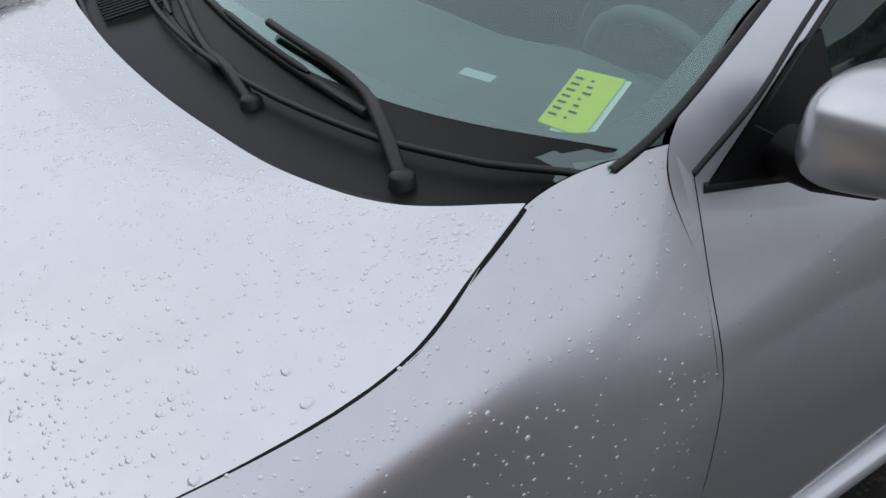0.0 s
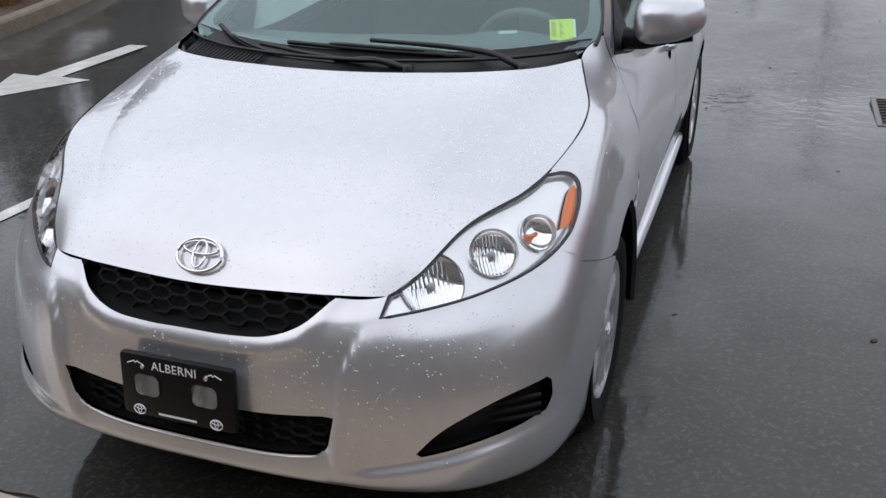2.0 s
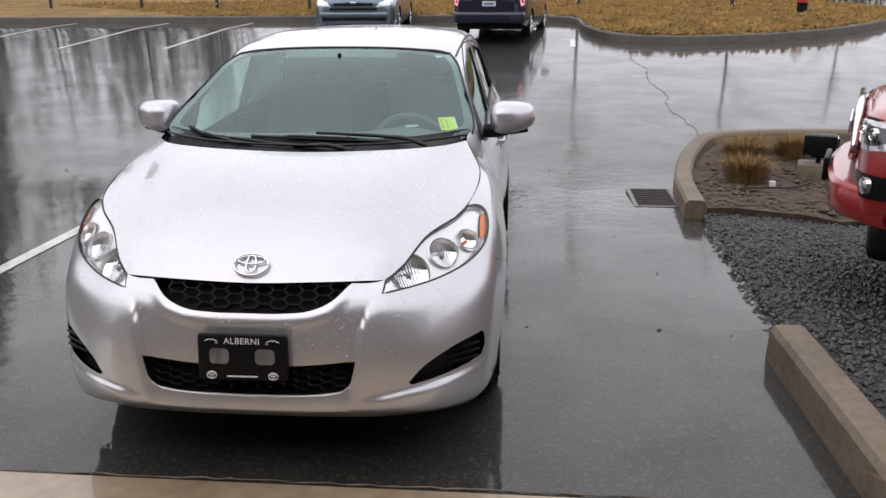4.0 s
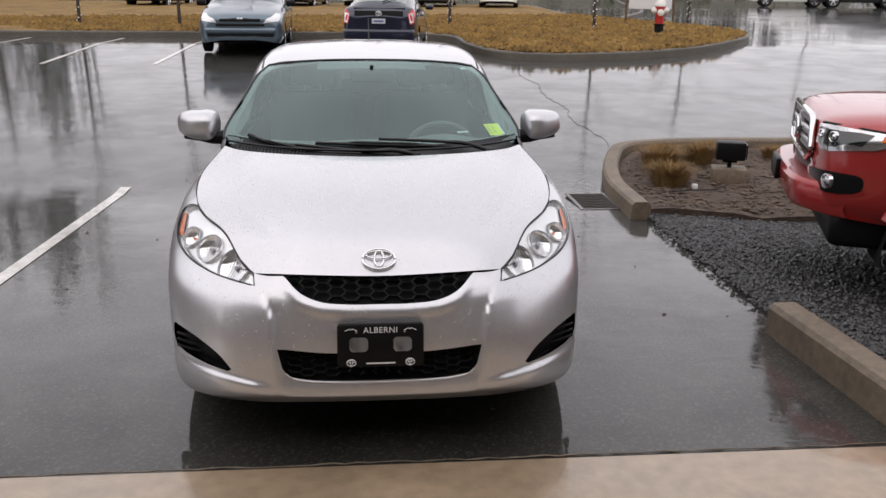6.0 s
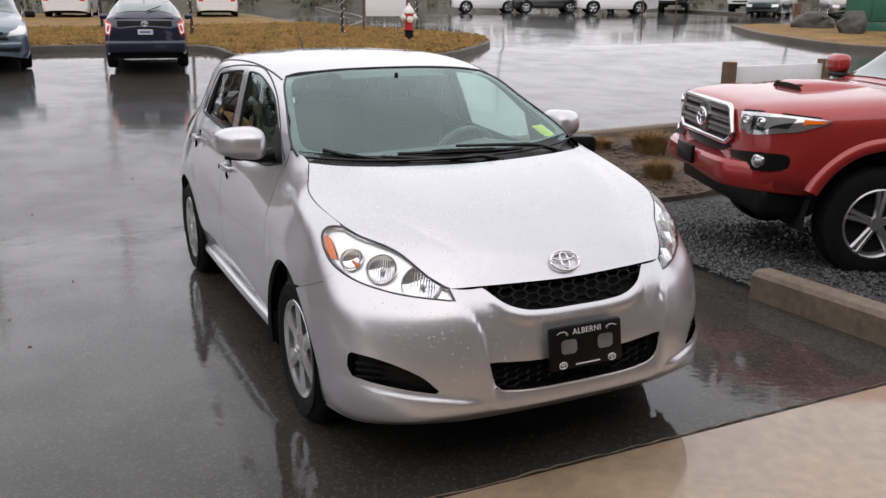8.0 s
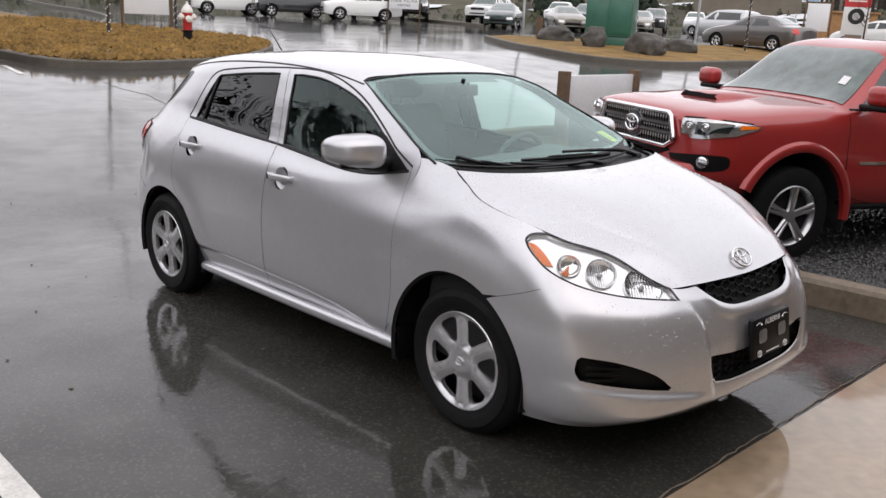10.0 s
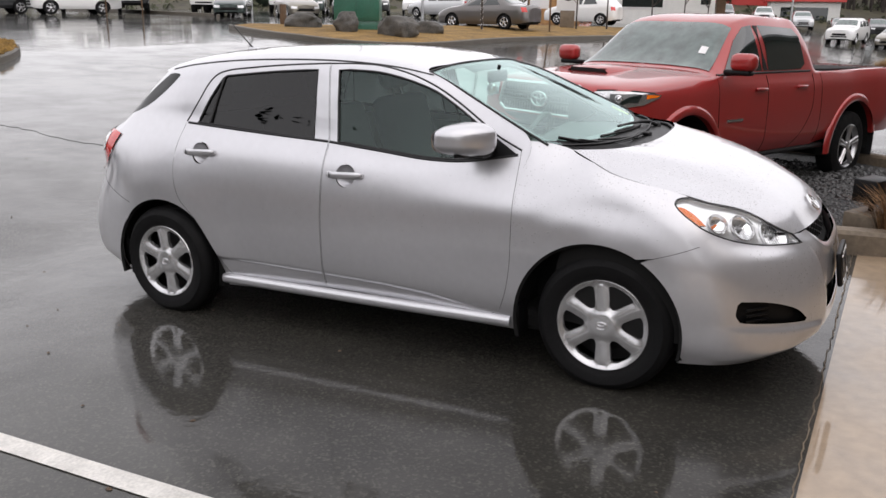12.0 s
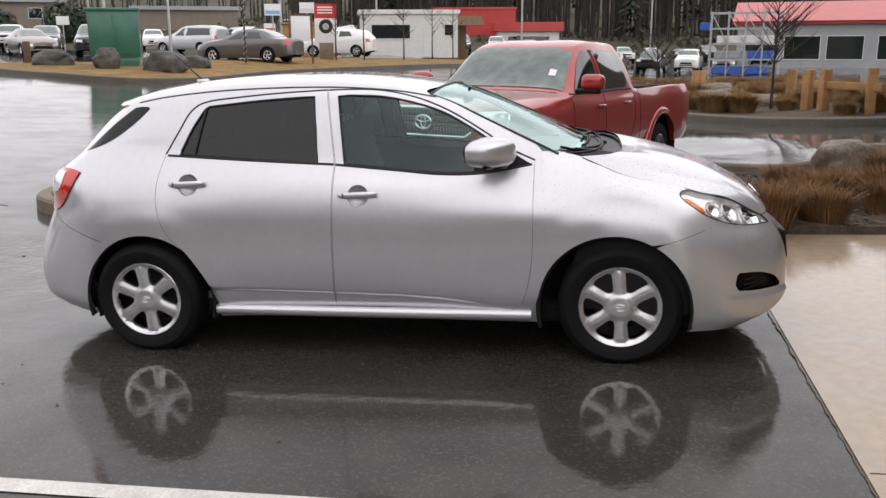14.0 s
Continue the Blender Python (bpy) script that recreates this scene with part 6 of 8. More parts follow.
    part("door_badge", box_bm(s * .914 - .003, s * .914 + .003, .60, .88, .80, .825), CHROME, truck, "chrome door badge")
    panel("pillar_trim", ts, yz_on(ts, [(1.275, 1.255), (1.355, 1.255), (1.345, 1.672), (1.28, 1.672)], v=(.45, .95)), (), BLACK_PLASTIC, truck, s, flange=0, lift=.006)
    strip_uv = yz_on(ts, spline([(.50, 1.225), (1.2, 1.235), (2.2, 1.24)], 5), v=(.3, .95))
    part("belt_moulding", tube_bm(ts.at(strip_uv) * [s, 1, 1], .011, 6), TRIM_BLACK, truck)
    part("sill_shade", box_bm(s * .84 - .04, s * .84 + .04, .55, 2.65, .42, .47, .02), BLACK_PLASTIC, truck)
    panel("tail_lamp", ts, ts.find([(9, a, b) for a, b in ((4.30, .92), (4.42, .92), (4.43, 1.19), (4.30, 1.19))], (.0004, 1, 1), u=(.7, 1)), (), RED_LENS, truck, s, flange=0, lift=.01)
    for y in (.53, 3.80):
        part("mud_flap", box_bm(s * .80 - .12, s * .80 + .12, y - .008, y + .008, .25, .60), TRIM_BLACK, truck)
    part("tow_mark", box_bm(s * .912 - .002, s * .912 + .002, 4.0, 4.2, 1.08, 1.13), LETTER, truck, "pale decal")
bm = bmesh.new()
frame_pts = [(-.43, 1.13), (.43, 1.13), (.455, 1.112), (.515, .95), (.505, .92), (.43, .872), (-.43, .872), (-.505, .92), (-.515, .95), (-.455, 1.112)]
tube_bm([(x, -.950 + .06 * x * x, z) for x, z in frame_pts], .020, 8, bm, closed=True)
grille = smooth(part("grille_frame", bm, CHROME, truck, "chrome-framed dark grille"), 50)
bm = bmesh.new()
bm.faces.new([bm.verts.new((x, -.932 + .05 * x * x, z)) for x, z in frame_pts])
part("grille_back", bm, CAVITY, grille)
for z in (.975, 1.04):
    half = float(np.interp(z, [.95, 1.112], [.50, .45]))
    smooth(part("grille_bar", tube_bm([(x, -.950 + .06 * x * x, z) for x in np.linspace(-half, half, 12)], .015, 6), GREY_PAINT, grille), 50)
for z0, z1 in ((.89, .962), (.988, 1.026), (1.054, 1.115)):
    for k in range(-14, 15):
        x = k * .033
        if abs(x) < float(np.interp(z1, [.872, .95, 1.112], [.43, .49, .43])):
            part("grille_slat", tube_bm([(x, -.942 + .06 * x * x, z0), (x + .008, -.950 + .06 * x * x, (z0 + z1) / 2), (x, -.942 + .06 * x * x, z1)], .0065, 4), GREY_PAINT, grille)
smooth(part("badge_mount", moved(lathe_bm([(-.01, .12), (.012, .11), (.016, .09), (.016, .0005)], 32), pose(0, -.948, 1.0, 0, 0, -90)), BLACK_PAINT, grille), 50)
smooth(part("grille_badge", moved(emblem_bm(.088, .062, .011), pose(0, -.972, 1.0)), CHROME, grille), 60)
bm = bmesh.new()
rows = []
for x in np.linspace(-.66, .66, 23):
    rows.append([bm.verts.new((x, y + .17 * x * x, z + .03 * min(1, abs(x) / .6))) for y, z in ((-.87, .845), (-.945, .842), (-.95, .82), (-.93, .775), (-.87, .76))])
for r0, r1 in zip(rows, rows[1:]):
    for k in range(4):
        bm.faces.new((r0[k], r0[k + 1], r1[k + 1], r1[k]))
bmesh.ops.recalc_face_normals(bm, faces=bm.faces[:])
smooth(part("lower_intake", bm, BLACK_PLASTIC, truck, "black slot below the grille"), 40)
bm = bmesh.new()
rows = []
for x in np.linspace(-.84, .84, 29):
    e = max(0, abs(x) - .50)
    rows.append([bm.verts.new((x, y + .13 * x * x + 1.9 * e * e, z + zz * min(1, abs(x) / .5))) for y, z, zz in ((-.88, .785, .0), (-1.035, .775, .0), (-1.06, .750, 0), (-1.06, .665, -.03), (-1.035, .635, -.04), (-.88, .62, -.04))])
for r0, r1 in zip(rows, rows[1:]):
    for k in range(5):
        bm.faces.new((r0[k], r0[k + 1], r1[k + 1], r1[k]))
bmesh.ops.recalc_face_normals(bm, faces=bm.faces[:])
smooth(part("front_bumper", bm, RED, truck), 40)
smooth(part("lower_valance", box_bm(-.80, .80, -.80, -.40, .40, .62, .05), BLACK_PLASTIC, truck), 50)
smooth(part("plate_holder", box_bm(-.16, .16, -1.085, -1.055, .665, .80, .008), BLACK_PLASTIC, truck), 50)
bm = bmesh.new()
rows = []
for y, h, half in ((-.36, .0, .235), (-.34, .040, .235), (-.30, .052, .235), (-.10, .048, .23), (.10, .026, .215), (.24, .004, .20)):
    z0 = float(np.interp(y, [-.66, -.30, 0, .28], [1.20, 1.225, 1.245, 1.26]))
    rows.append([bm.verts.new((x * half, y, z0 - .012 + (h + .012) * k - .012 * x * x)) for x, k in ((-1.12, 0), (-1, .55), (-.86, .95), (-.5, 1), (0, 1.02), (.5, 1), (.86, .95), (1, .55), (1.12, 0))])
for r0, r1 in zip(rows[1:], rows[2:]):
    for k in range(8):
        bm.faces.new((r0[k], r0[k + 1], r1[k + 1], r1[k]))
bmesh.ops.delete(bm, geom=[v for v in bm.verts if not v.link_faces], context="VERTS")
bmesh.ops.recalc_face_normals(bm, faces=bm.faces[:])
scoop = smooth(part("hood_scoop", bm, RED, truck), 40)
# near-black box for the shade in the scoop; no mouth is cut
part("scoop_mouth_shade", box_bm(-.205, .205, -.337, -.31, 1.222, 1.262, .006), CAVITY, scoop)
# near-black slab over the closed bed, in place of its shaded inside
part("bed_opening_shade", box_bm(-.76, .76, 2.54, 4.32, 1.225, 1.247), CAVITY, truck)
bm = bmesh.new()
bm.faces.new([bm.verts.new(tuple(q)) for q in ts.at(ts.find([(.50, .66, 0), (.58, .66, 0), (.57, .73, 0), (.49, .73, 0)], (1, 1, 0), v=(.6, 1), u=(0, .7))) + [0, -.008, .01]])
part("screen_sticker", bm, material("white_sticker", (.8, .8, .8), .5), truck)
truck.matrix_world = pose(3.741, 1.45, -.12, 0, 0, -111.3) @ pose(0, 0, 0, -1.03, 0, 0)

# the blue-grey people carrier and the navy hatchback at the far kerb
van_st = [(-.95, .45, .32, .66, .82, .45), (-.86, .86, .26, .76, .90, .68), (-.4, .97, .24, .90, 1.03, .78), (.2, .98, .24, 1.0, 1.13, .78), (.5, .98, .24, 1.03, 1.18, .77), (1.45, .98, .24, 1.05, 1.68, .66), (2.2, .98, .24, 1.07, 1.75, .68), (3.6, .98, .24, 1.10, 1.73, .68), (4.05, .95, .28, 1.10, 1.62, .66), (4.12, .6, .34, 1.0, 1.5, .5)]
van, vs_, vb = vehicle("minivan", "blue-grey minivan parked nose out by the lawn kerb", "van", van_st, BLUE_GREY, (0, 3.03), .33, [cat([(1.0, 1.10), (1.75, 1.11)], [(1.80, 1.58), (1.55, 1.55)]), cat([(1.88, 1.11), (2.9, 1.13)], [(2.9, 1.60), (1.92, 1.60)]), cat([(3.0, 1.13), (3.85, 1.14)], [(3.75, 1.56), (3.0, 1.60)])], (.55, 1.42, .74, .62),
    lamps=((WHITE_LENS, [(.52, -.90, .70), (.86, -.78, .74), (.92, -.55, .92), (.80, -.66, .93), (.60, -.84, .80)], "pale headlamp"),), handles=((1.62, .98), (2.0, .99)), seams=([(.75, 1.05), (.78, .6), (.85, .32), (1.8, .30), (1.82, 1.07)],))
smooth(part("grille", box_bm(-.46, .46, -.975, -.90, .74, .80, .015), CAVITY, van, "dark grille"), 50)
smooth(part("lower_grille", box_bm(-.55, .55, -.985, -.90, .64, .69, .015), CAVITY, van), 50)
smooth(part("bumper_slot", box_bm(-.75, .75, -.96, -.86, .40, .47, .02), CAVITY, van), 50)
smooth(part("bumper", box_bm(-.80, .80, -1.0, -.80, .46, .60, .05, seg=3), BLUE_GREY, van), 50)
smooth(part("badge", box_bm(-.07, .07, -.985, -.97, .77, .82, .008), CHROME, van), 50)
for s in (1, -1):
    smooth(part("door_mirror", box_bm(s * 1.08 - .11, s * 1.08 + .11, .72, .86, 1.05, 1.20, .04, seg=2), BLACK_PLASTIC, van), 50)
    part("wiper", tube_bm([(s * .3 - .3, .60, 1.20), (s * .3 + .25, .72, 1.27)], .012, 5), TRIM_BLACK, van)
van.matrix_world = pose(-2.49, 15.15, ground_z(-2.49, 15.3) + .005, 0, 0, 2) @ Matrix.Scale(.87, 4)
hb_st = [(-.92, .45, .28, .58, .72, .42), (-.8, .78, .22, .66, .80, .62), (-.3, .85, .2, .85, .96, .68), (.3, .87, .2, .95, 1.06, .68), (1.3, .87, .2, .98, 1.44, .58), (1.9, .87, .2, 1.0, 1.49, .58), (2.6, .87, .22, 1.02, 1.42, .57), (3.15, .86, .28, 1.05, 1.25, .60), (3.40, .83, .32, 1.05, 1.12, .62), (3.52, .78, .36, .95, 1.02, .58), (3.56, .6, .42, .84, .92, .45)]
hb, hs_, hbb = vehicle("hatchback_car", "navy blue hatchback parked tail out by the lawn kerb", "car", hb_st, NAVY, (0, 2.7), .31, [cat([(.75, 1.02), (1.62, 1.04)], [(1.66, 1.38), (1.40, 1.36)]), cat([(1.72, 1.04), (2.6, 1.07)], [(2.45, 1.33), (1.74, 1.38)])], (.42, 1.28, .66, .55), (2.62, 3.22, .56, .60), handles=((1.5, .90), (2.35, .94)),
    tails=((RED_LENS, [(.66, 3.52, .95), (.80, 3.42, 1.08), (.84, 3.40, .98), (.80, 3.48, .74), (.72, 3.54, .72)], "red and clear wedge tail lamp"),))
for s in (1, -1):
    bm = bmesh.new()
    bm.faces.new([bm.verts.new((s * x, y, z)) for x, y, z in ((.69, 3.545, .95), (.79, 3.50, .99), (.80, 3.515, .78), (.73, 3.56, .75))])
    part("tail_lamp_inner", bm, WHITE_LENS, hb)
    smooth(part("door_mirror", box_bm(s * .98 - .10, s * .98 + .10, .62, .74, 1.0, 1.13, .04, seg=2), NAVY, hb), 50)
part("spoiler_bar", box_bm(-.60, .60, 3.38, 3.46, 1.07, 1.10, .012), BLACK_PAINT, hb)
part("lower_rear_glass", box_bm(-.56, .56, 3.545, 3.56, .90, 1.03, .005), BLACK_PAINT, hb)
part("number_plate", box_bm(-.155, .155, 3.575, 3.59, .74, .85, .004), material("pale_plate", (.55, .57, .58), .4, noise_scale=60, noise_amount=.3), hb, "pale licence plate with unreadable marks")
part("plate_bar", box_bm(-.11, .11, 3.589, 3.592, .775, .815), material("plate_ink", (.1, .12, .3), .5), hb)
smooth(part("tail_badge", moved(emblem_bm(.07, .05, .007), pose(0, 3.565, .965)), CHROME, hb), 60)
smooth(part("rear_bumper", box_bm(-.82, .82, 3.40, 3.60, .36, .62, .06, seg=3), NAVY, hb), 50)
part("rear_wiper", tube_bm([(-.05, 3.28, 1.22), (-.35, 3.08, 1.33)], .012, 5), TRIM_BLACK, hb)
part("aerial", tube_bm([(0, 2.45, 1.45), (0, 2.55, 1.56)], .008, 5), TRIM_BLACK, hb)
hx, hy = .71, 16.7
hb.matrix_world = pose(hx, hy, ground_z(hx, hy - 1.1) + .005, 0, 0, 172) @ Matrix.Scale(.85, 4)

# cars for sale in the far lot
sedan = [(-.92, .4, .3, .55, .72, .4), (-.82, .8, .24, .64, .78, .66), (-.3, .9, .2, .84, .95, .74), (.3, .91, .2, .92, 1.03, .74), (1.2, .91, .2, .95, 1.40, .58), (1.8, .91, .2, .97, 1.46, .58), (2.4, .91, .2, .98, 1.38, .57), (3.05, .90, .22, 1.0, 1.10, .68), (3.6, .86, .28, .95, 1.04, .66), (3.82, .55, .34, .86, .94, .45)]
suv = [(-.9, .45, .4, .75, .95, .45), (-.8, .85, .34, .88, 1.02, .7), (-.3, .93, .3, 1.0, 1.12, .78), (.45, .93, .3, 1.08, 1.2, .78), (1.15, .93, .3, 1.1, 1.62, .64), (1.8, .93, .3, 1.12, 1.70, .66), (3.0, .93, .3, 1.14, 1.68, .65), (3.55, .91, .34, 1.12, 1.5, .62), (3.75, .85, .38, 1.0, 1.15, .6), (3.8, .5, .42, .9, 1.05, .4)]
pick = truck_st
mini = van_st
hatch = [(-.92, .4, .28, .6, .75, .4), (-.8, .78, .24, .68, .84, .6), (-.3, .86, .22, .88, 1.0, .7), (.2, .87, .22, 1.0, 1.08, .7), (1.0, .87, .22, 1.03, 1.42, .58), (1.6, .87, .22, 1.06, 1.53, .6), (2.4, .87, .22, 1.1, 1.52, .6), (2.95, .85, .24, 1.12, 1.40, .56), (3.25, .78, .3, 1.0, 1.12, .55), (3.4, .5, .34, .85, 1.0, .4)]
W4 = {"sedan": [cat([(.78, 1.0), (1.55, 1.02)], [(1.6, 1.33), (1.3, 1.31)]), cat([(1.65, 1.02), (2.5, 1.04)], [(2.3, 1.30), (1.67, 1.33)])],
      "suv": [cat([(.85, 1.15), (1.6, 1.16)], [(1.64, 1.52), (1.25, 1.5)]), cat([(1.7, 1.16), (2.5, 1.17)], [(2.5, 1.53), (1.72, 1.53)]), cat([(2.6, 1.18), (3.3, 1.18)], [(3.15, 1.5), (2.6, 1.53)])],
      "hatch": [cat([(.62, 1.07), (1.45, 1.1)], [(1.5, 1.40), (1.1, 1.36)]), cat([(1.55, 1.1), (2.35, 1.14)], [(2.2, 1.38), (1.57, 1.41)])],
      "pick": [cat([(.62, 1.25), (1.25, 1.255)], [(1.26, 1.67), (.98, 1.56)]), cat([(1.37, 1.255), (2.08, 1.26)], [(2.05, 1.63), (1.36, 1.67)])],
      "mini": [cat([(1.0, 1.10), (1.75, 1.11)], [(1.80, 1.58), (1.55, 1.55)]), cat([(1.88, 1.11), (3.85, 1.14)], [(3.75, 1.56), (1.92, 1.60)])]}
SPEC = {"sedan": (sedan, (0, 2.78), .32, (.42, 1.15, .7, .56), (2.45, 3.0, .55, .62)), "suv": (suv, (0, 2.7), .36, (.55, 1.1, .72, .62), None), "hatch": (hatch, (0, 2.6), .31, (.3, .95, .68, .56), None), "pick": (pick, (0, 3.236), .388, (.49, 1.0, .74, .61), None), "mini": (mini, (0, 3.03), .33, (.55, 1.42, .74, .62), None)}
WORD = {"sedan": ("sedan_car", "sedan"), "suv": ("sport_utility_car", "suv"), "hatch": ("hatchback_car", "car"), "pick": ("pickup_truck", "pickup truck"), "mini": ("minivan", "van")}
made = {}


def lot_car(kind, colour, paint, x, y, turn):
    label = f"{colour} {WORD[kind][1]} for sale in the wet display lot"
    m = pose(x, y, ground_z(x, y), 0, 0, turn)
    if (kind, colour) in made:
        return copy_thing(made[kind, colour], m)
    st, ax, r, scr, bk = SPEC[kind]
    face = st[1][0]
    root, sf, b = vehicle(WORD[kind][0], label, WORD[kind][1], st, paint, ax, r, W4[kind], scr, bk, n=4, group="cars for sale in the display lot",
        lamps=((WHITE_LENS, [(.48, face, st[1][3] + .0), (.78, face + .1, st[1][3] + .02), (.80, face + .2, st[1][3] - .12), (.50, face, st[1][3] - .14)], ""),),
        tails=((RED_LENS, [(.60, st[-2][0], st[-2][3] - .02), (.80, st[-2][0] - .1, st[-2][3]), (.80, st[-2][0] - .1, st[-2][3] - .2), (.60, st[-2][0], st[-2][3] - .2)], ""),))
    smooth(part("grille", box_bm(-.42, .42, st[0][0] - .03, st[0][0] + .1, st[0][3] - .15, st[0][3] - .02, .02), CAVITY, root), 50)
    smooth(part("bumper_intake", box_bm(-.5, .5, st[0][0] - .03, st[0][0] + .1, st[0][2] + .08, st[0][2] + .16, .02), CAVITY, root), 50)
    if kind == "pick":
        # near-black slab in place of the shaded load bed
        part("bed_opening_shade", box_bm(-.76, .76, 2.54, 4.32, 1.225, 1.247), CAVITY, root)
    root.matrix_world = m
    made[kind, colour] = root
    return root


TAN = car_paint("tan_car_paint", (.25, .23, .19), .6)
ORANGE = car_paint("orange_car_paint", (.55, .10, .02), .1)
DGREEN = car_paint("dark_green_car_paint", (.03, .05, .045), .4)
lot = [("sedan", "dark grey", GREY_PAINT, 32.6, 17.4, 172), ("hatch", "white", WHITE_PAINT, 43.7, 16.6, 176), ("sedan", "tan", TAN, 37.5, 30.2, -40), ("suv", "black", BLACK_PAINT, 37.0, 26.6, -60), ("mini", "silver", SILVER_FAR, 50, 29, 168),
       ("pick", "white", WHITE_PAINT, 36.6, 36.5, -62), ("pick", "black", BLACK_PAINT, 34.6, 40.5, -42), ("sedan", "dark green", DGREEN, 34.6, 33.0, -55), ("suv", "white", WHITE_PAINT, 28.5, 40.5, -115), ("pick", "black", BLACK_PAINT, 32.6, 43, -40), ("suv", "black", BLACK_PAINT, 26, 44, -110), ("suv", "white", WHITE_PAINT, 24, 48, -110),
       ("pick", "white", WHITE_PAINT, 43, 41.5, -60), ("pick", "white", WHITE_PAINT, 47, 39, -60), ("suv", "dark green", DGREEN, 45, 35, -60), ("sedan", "tan", TAN, 47, 32, -60), ("suv", "black", BLACK_PAINT, 52.5, 34.5, -60), ("suv", "silver", SILVER_FAR, 60, 28, -60), ("sedan", "dark grey", GREY_PAINT, 62, 25.5, -60), ("suv", "white", WHITE_PAINT, 64, 38, -60),
       ("hatch", "orange", ORANGE, 64, 22.5, -70), ("mini", "silver", SILVER_FAR, 66, 34, -70)]
for k in range(9):
    lot.append((("suv", "black", BLACK_PAINT), ("pick", "white", WHITE_PAINT), ("suv", "silver", SILVER_FAR), ("sedan", "dark grey", GREY_PAINT))[k % 4] + (78 + 2.2 * k, 14 - 3.1 * k, -80))
for k in range(7):
    lot.append((("suv", "white", WHITE_PAINT), ("sedan", "tan", TAN), ("pick", "black", BLACK_PAINT))[k % 3] + (60 + 1.5 * k, 3 - 2.9 * k, -100))
for k in range(6):
    lot.append((("suv", "black", BLACK_PAINT), ("suv", "white", WHITE_PAINT))[k % 2] + (-9 + 3.2 * k, 40 + .3 * k, 170))
for c in lot:
    lot_car(*c)

# ---- planting, lamps, signs and stones ----
STRAW = material("dry_brown_grass", (.15, .072, .028), .85, noise_scale=5, noise_amount=.45, second=(.31, .165, .065))
STRAW_PALE = material("pale_dry_grass", (.33, .22, .09), .85, noise_scale=5, noise_amount=.4, second=(.45, .32, .15))
BARK = material("dark_bark", (.045, .035, .03), .9, noise_scale=8, noise_amount=.4, bump=.6, bump_scale=60)
TIMBER = material("weathered_timber", (.11, .065, .035), .75, noise_scale=5, noise_amount=.35, bump=.4, bump_scale=80)
TIMBER_PALE = material("orange_timber", (.36, .19, .075), .7, noise_scale=5, noise_amount=.3, bump=.3, bump_scale=80)
ROCK = material("grey_boulder", (.045, .042, .037), .6, noise_scale=3, noise_amount=.45, bump=.8, bump_scale=14, second=(.11, .10, .085))
ROCK_PALE = material("tan_boulder", (.13, .105, .08), .6, noise_scale=3, noise_amount=.35, bump=.8, bump_scale=12, second=(.25, .205, .16))


def tuft_bm(seed, r=.28, h=.42, blades=260, droop=.5):
    """A clump of dry grass: curved, tapering blades fanning out of one root."""
    rng = random.Random(seed)
    bm = bmesh.new()
    for _ in range(blades):
        a, rad = rng.uniform(0, 2 * math.pi), r * .45 * math.sqrt(rng.random())
        bx, by = rad * math.cos(a), rad * math.sin(a)
        lean = rng.uniform(.1, 1) * droop
        hh = h * rng.uniform(.6, 1.08)
        d = Vector((math.cos(a + rng.uniform(-.5, .5)), math.sin(a + rng.uniform(-.5, .5)), 0))
        side = Vector((-d.y, d.x, 0)) * rng.uniform(.003, .006)
        base = Vector((bx, by, -.03))
        mid = base + d * (lean * hh * .35) + Vector((0, 0, hh * .62))
        tip = base + d * (lean * hh * .95) + Vector((0, 0, hh * (1 - .25 * lean)))
        v = [bm.verts.new(p) for p in (base - side, base + side, mid + side * .8, mid - side * .8, tip)]
        bm.faces.new((v[0], v[1], v[2], v[3]))
        bm.faces.new((v[3], v[2], v[4]))
    return bm


def tuft(seed, mat, label, **k):
    t = part("grass_tuft", tuft_bm(seed, **k), mat, None)
    return tagged(t, label, "ornamental grass")


tufts = [tuft(1, STRAW, "clump of dry brown ornamental grass in mulch", r=.42, h=.44, blades=1100, droop=.75), tuft(2, STRAW, "low clump of withered brown grass", r=.34, h=.27, blades=700, droop=1.0), tuft(3, STRAW_PALE, "pale straw-coloured grass clump", r=.36, h=.42, blades=600, droop=.6)]
STRAW_GOLD = material("golden_dry_grass", (.20, .11, .035), .85, noise_scale=5, noise_amount=.45, second=(.34, .21, .08))
tufts.append(tuft(4, STRAW_GOLD, "rounded clump of golden dry grass in mulch", r=.40, h=.36, blades=1100, droop=.95))
rng = random.Random(11)


def plant(kind, x, y, size=1.0, dz=.05):
    global tufts
    first = not tufts[kind].get("placed")
    m = pose(x, y, ground_z(x, y) + dz, 0, 0, rng.uniform(0, 360))
    ob = tufts[kind] if first else copy_thing(tufts[kind], m)
    tufts[kind]["placed"] = 1
    ob.matrix_world = m @ Matrix.Diagonal((size, size, size * rng.uniform(.9, 1.1), 1))
    ob["group"] = "dry grass clumps"
    return ob


for x, y, s in ((3.10, 5.05, .85), (3.62, 5.35, .75), (5.05, 5.1, .95), (5.9, 4.6, .9)):
    plant(3, x, y, s)
for x, y, s in ((2.95, 4.35, .95), (3.3, 5.55, .7), (4.25, 3.95, .8), (4.55, 5.45, .7), (3.9, 5.7, .6)):
    plant(3, x, y, s * .85)
spots = [(2.40, -1.22), (2.60, -1.72)]
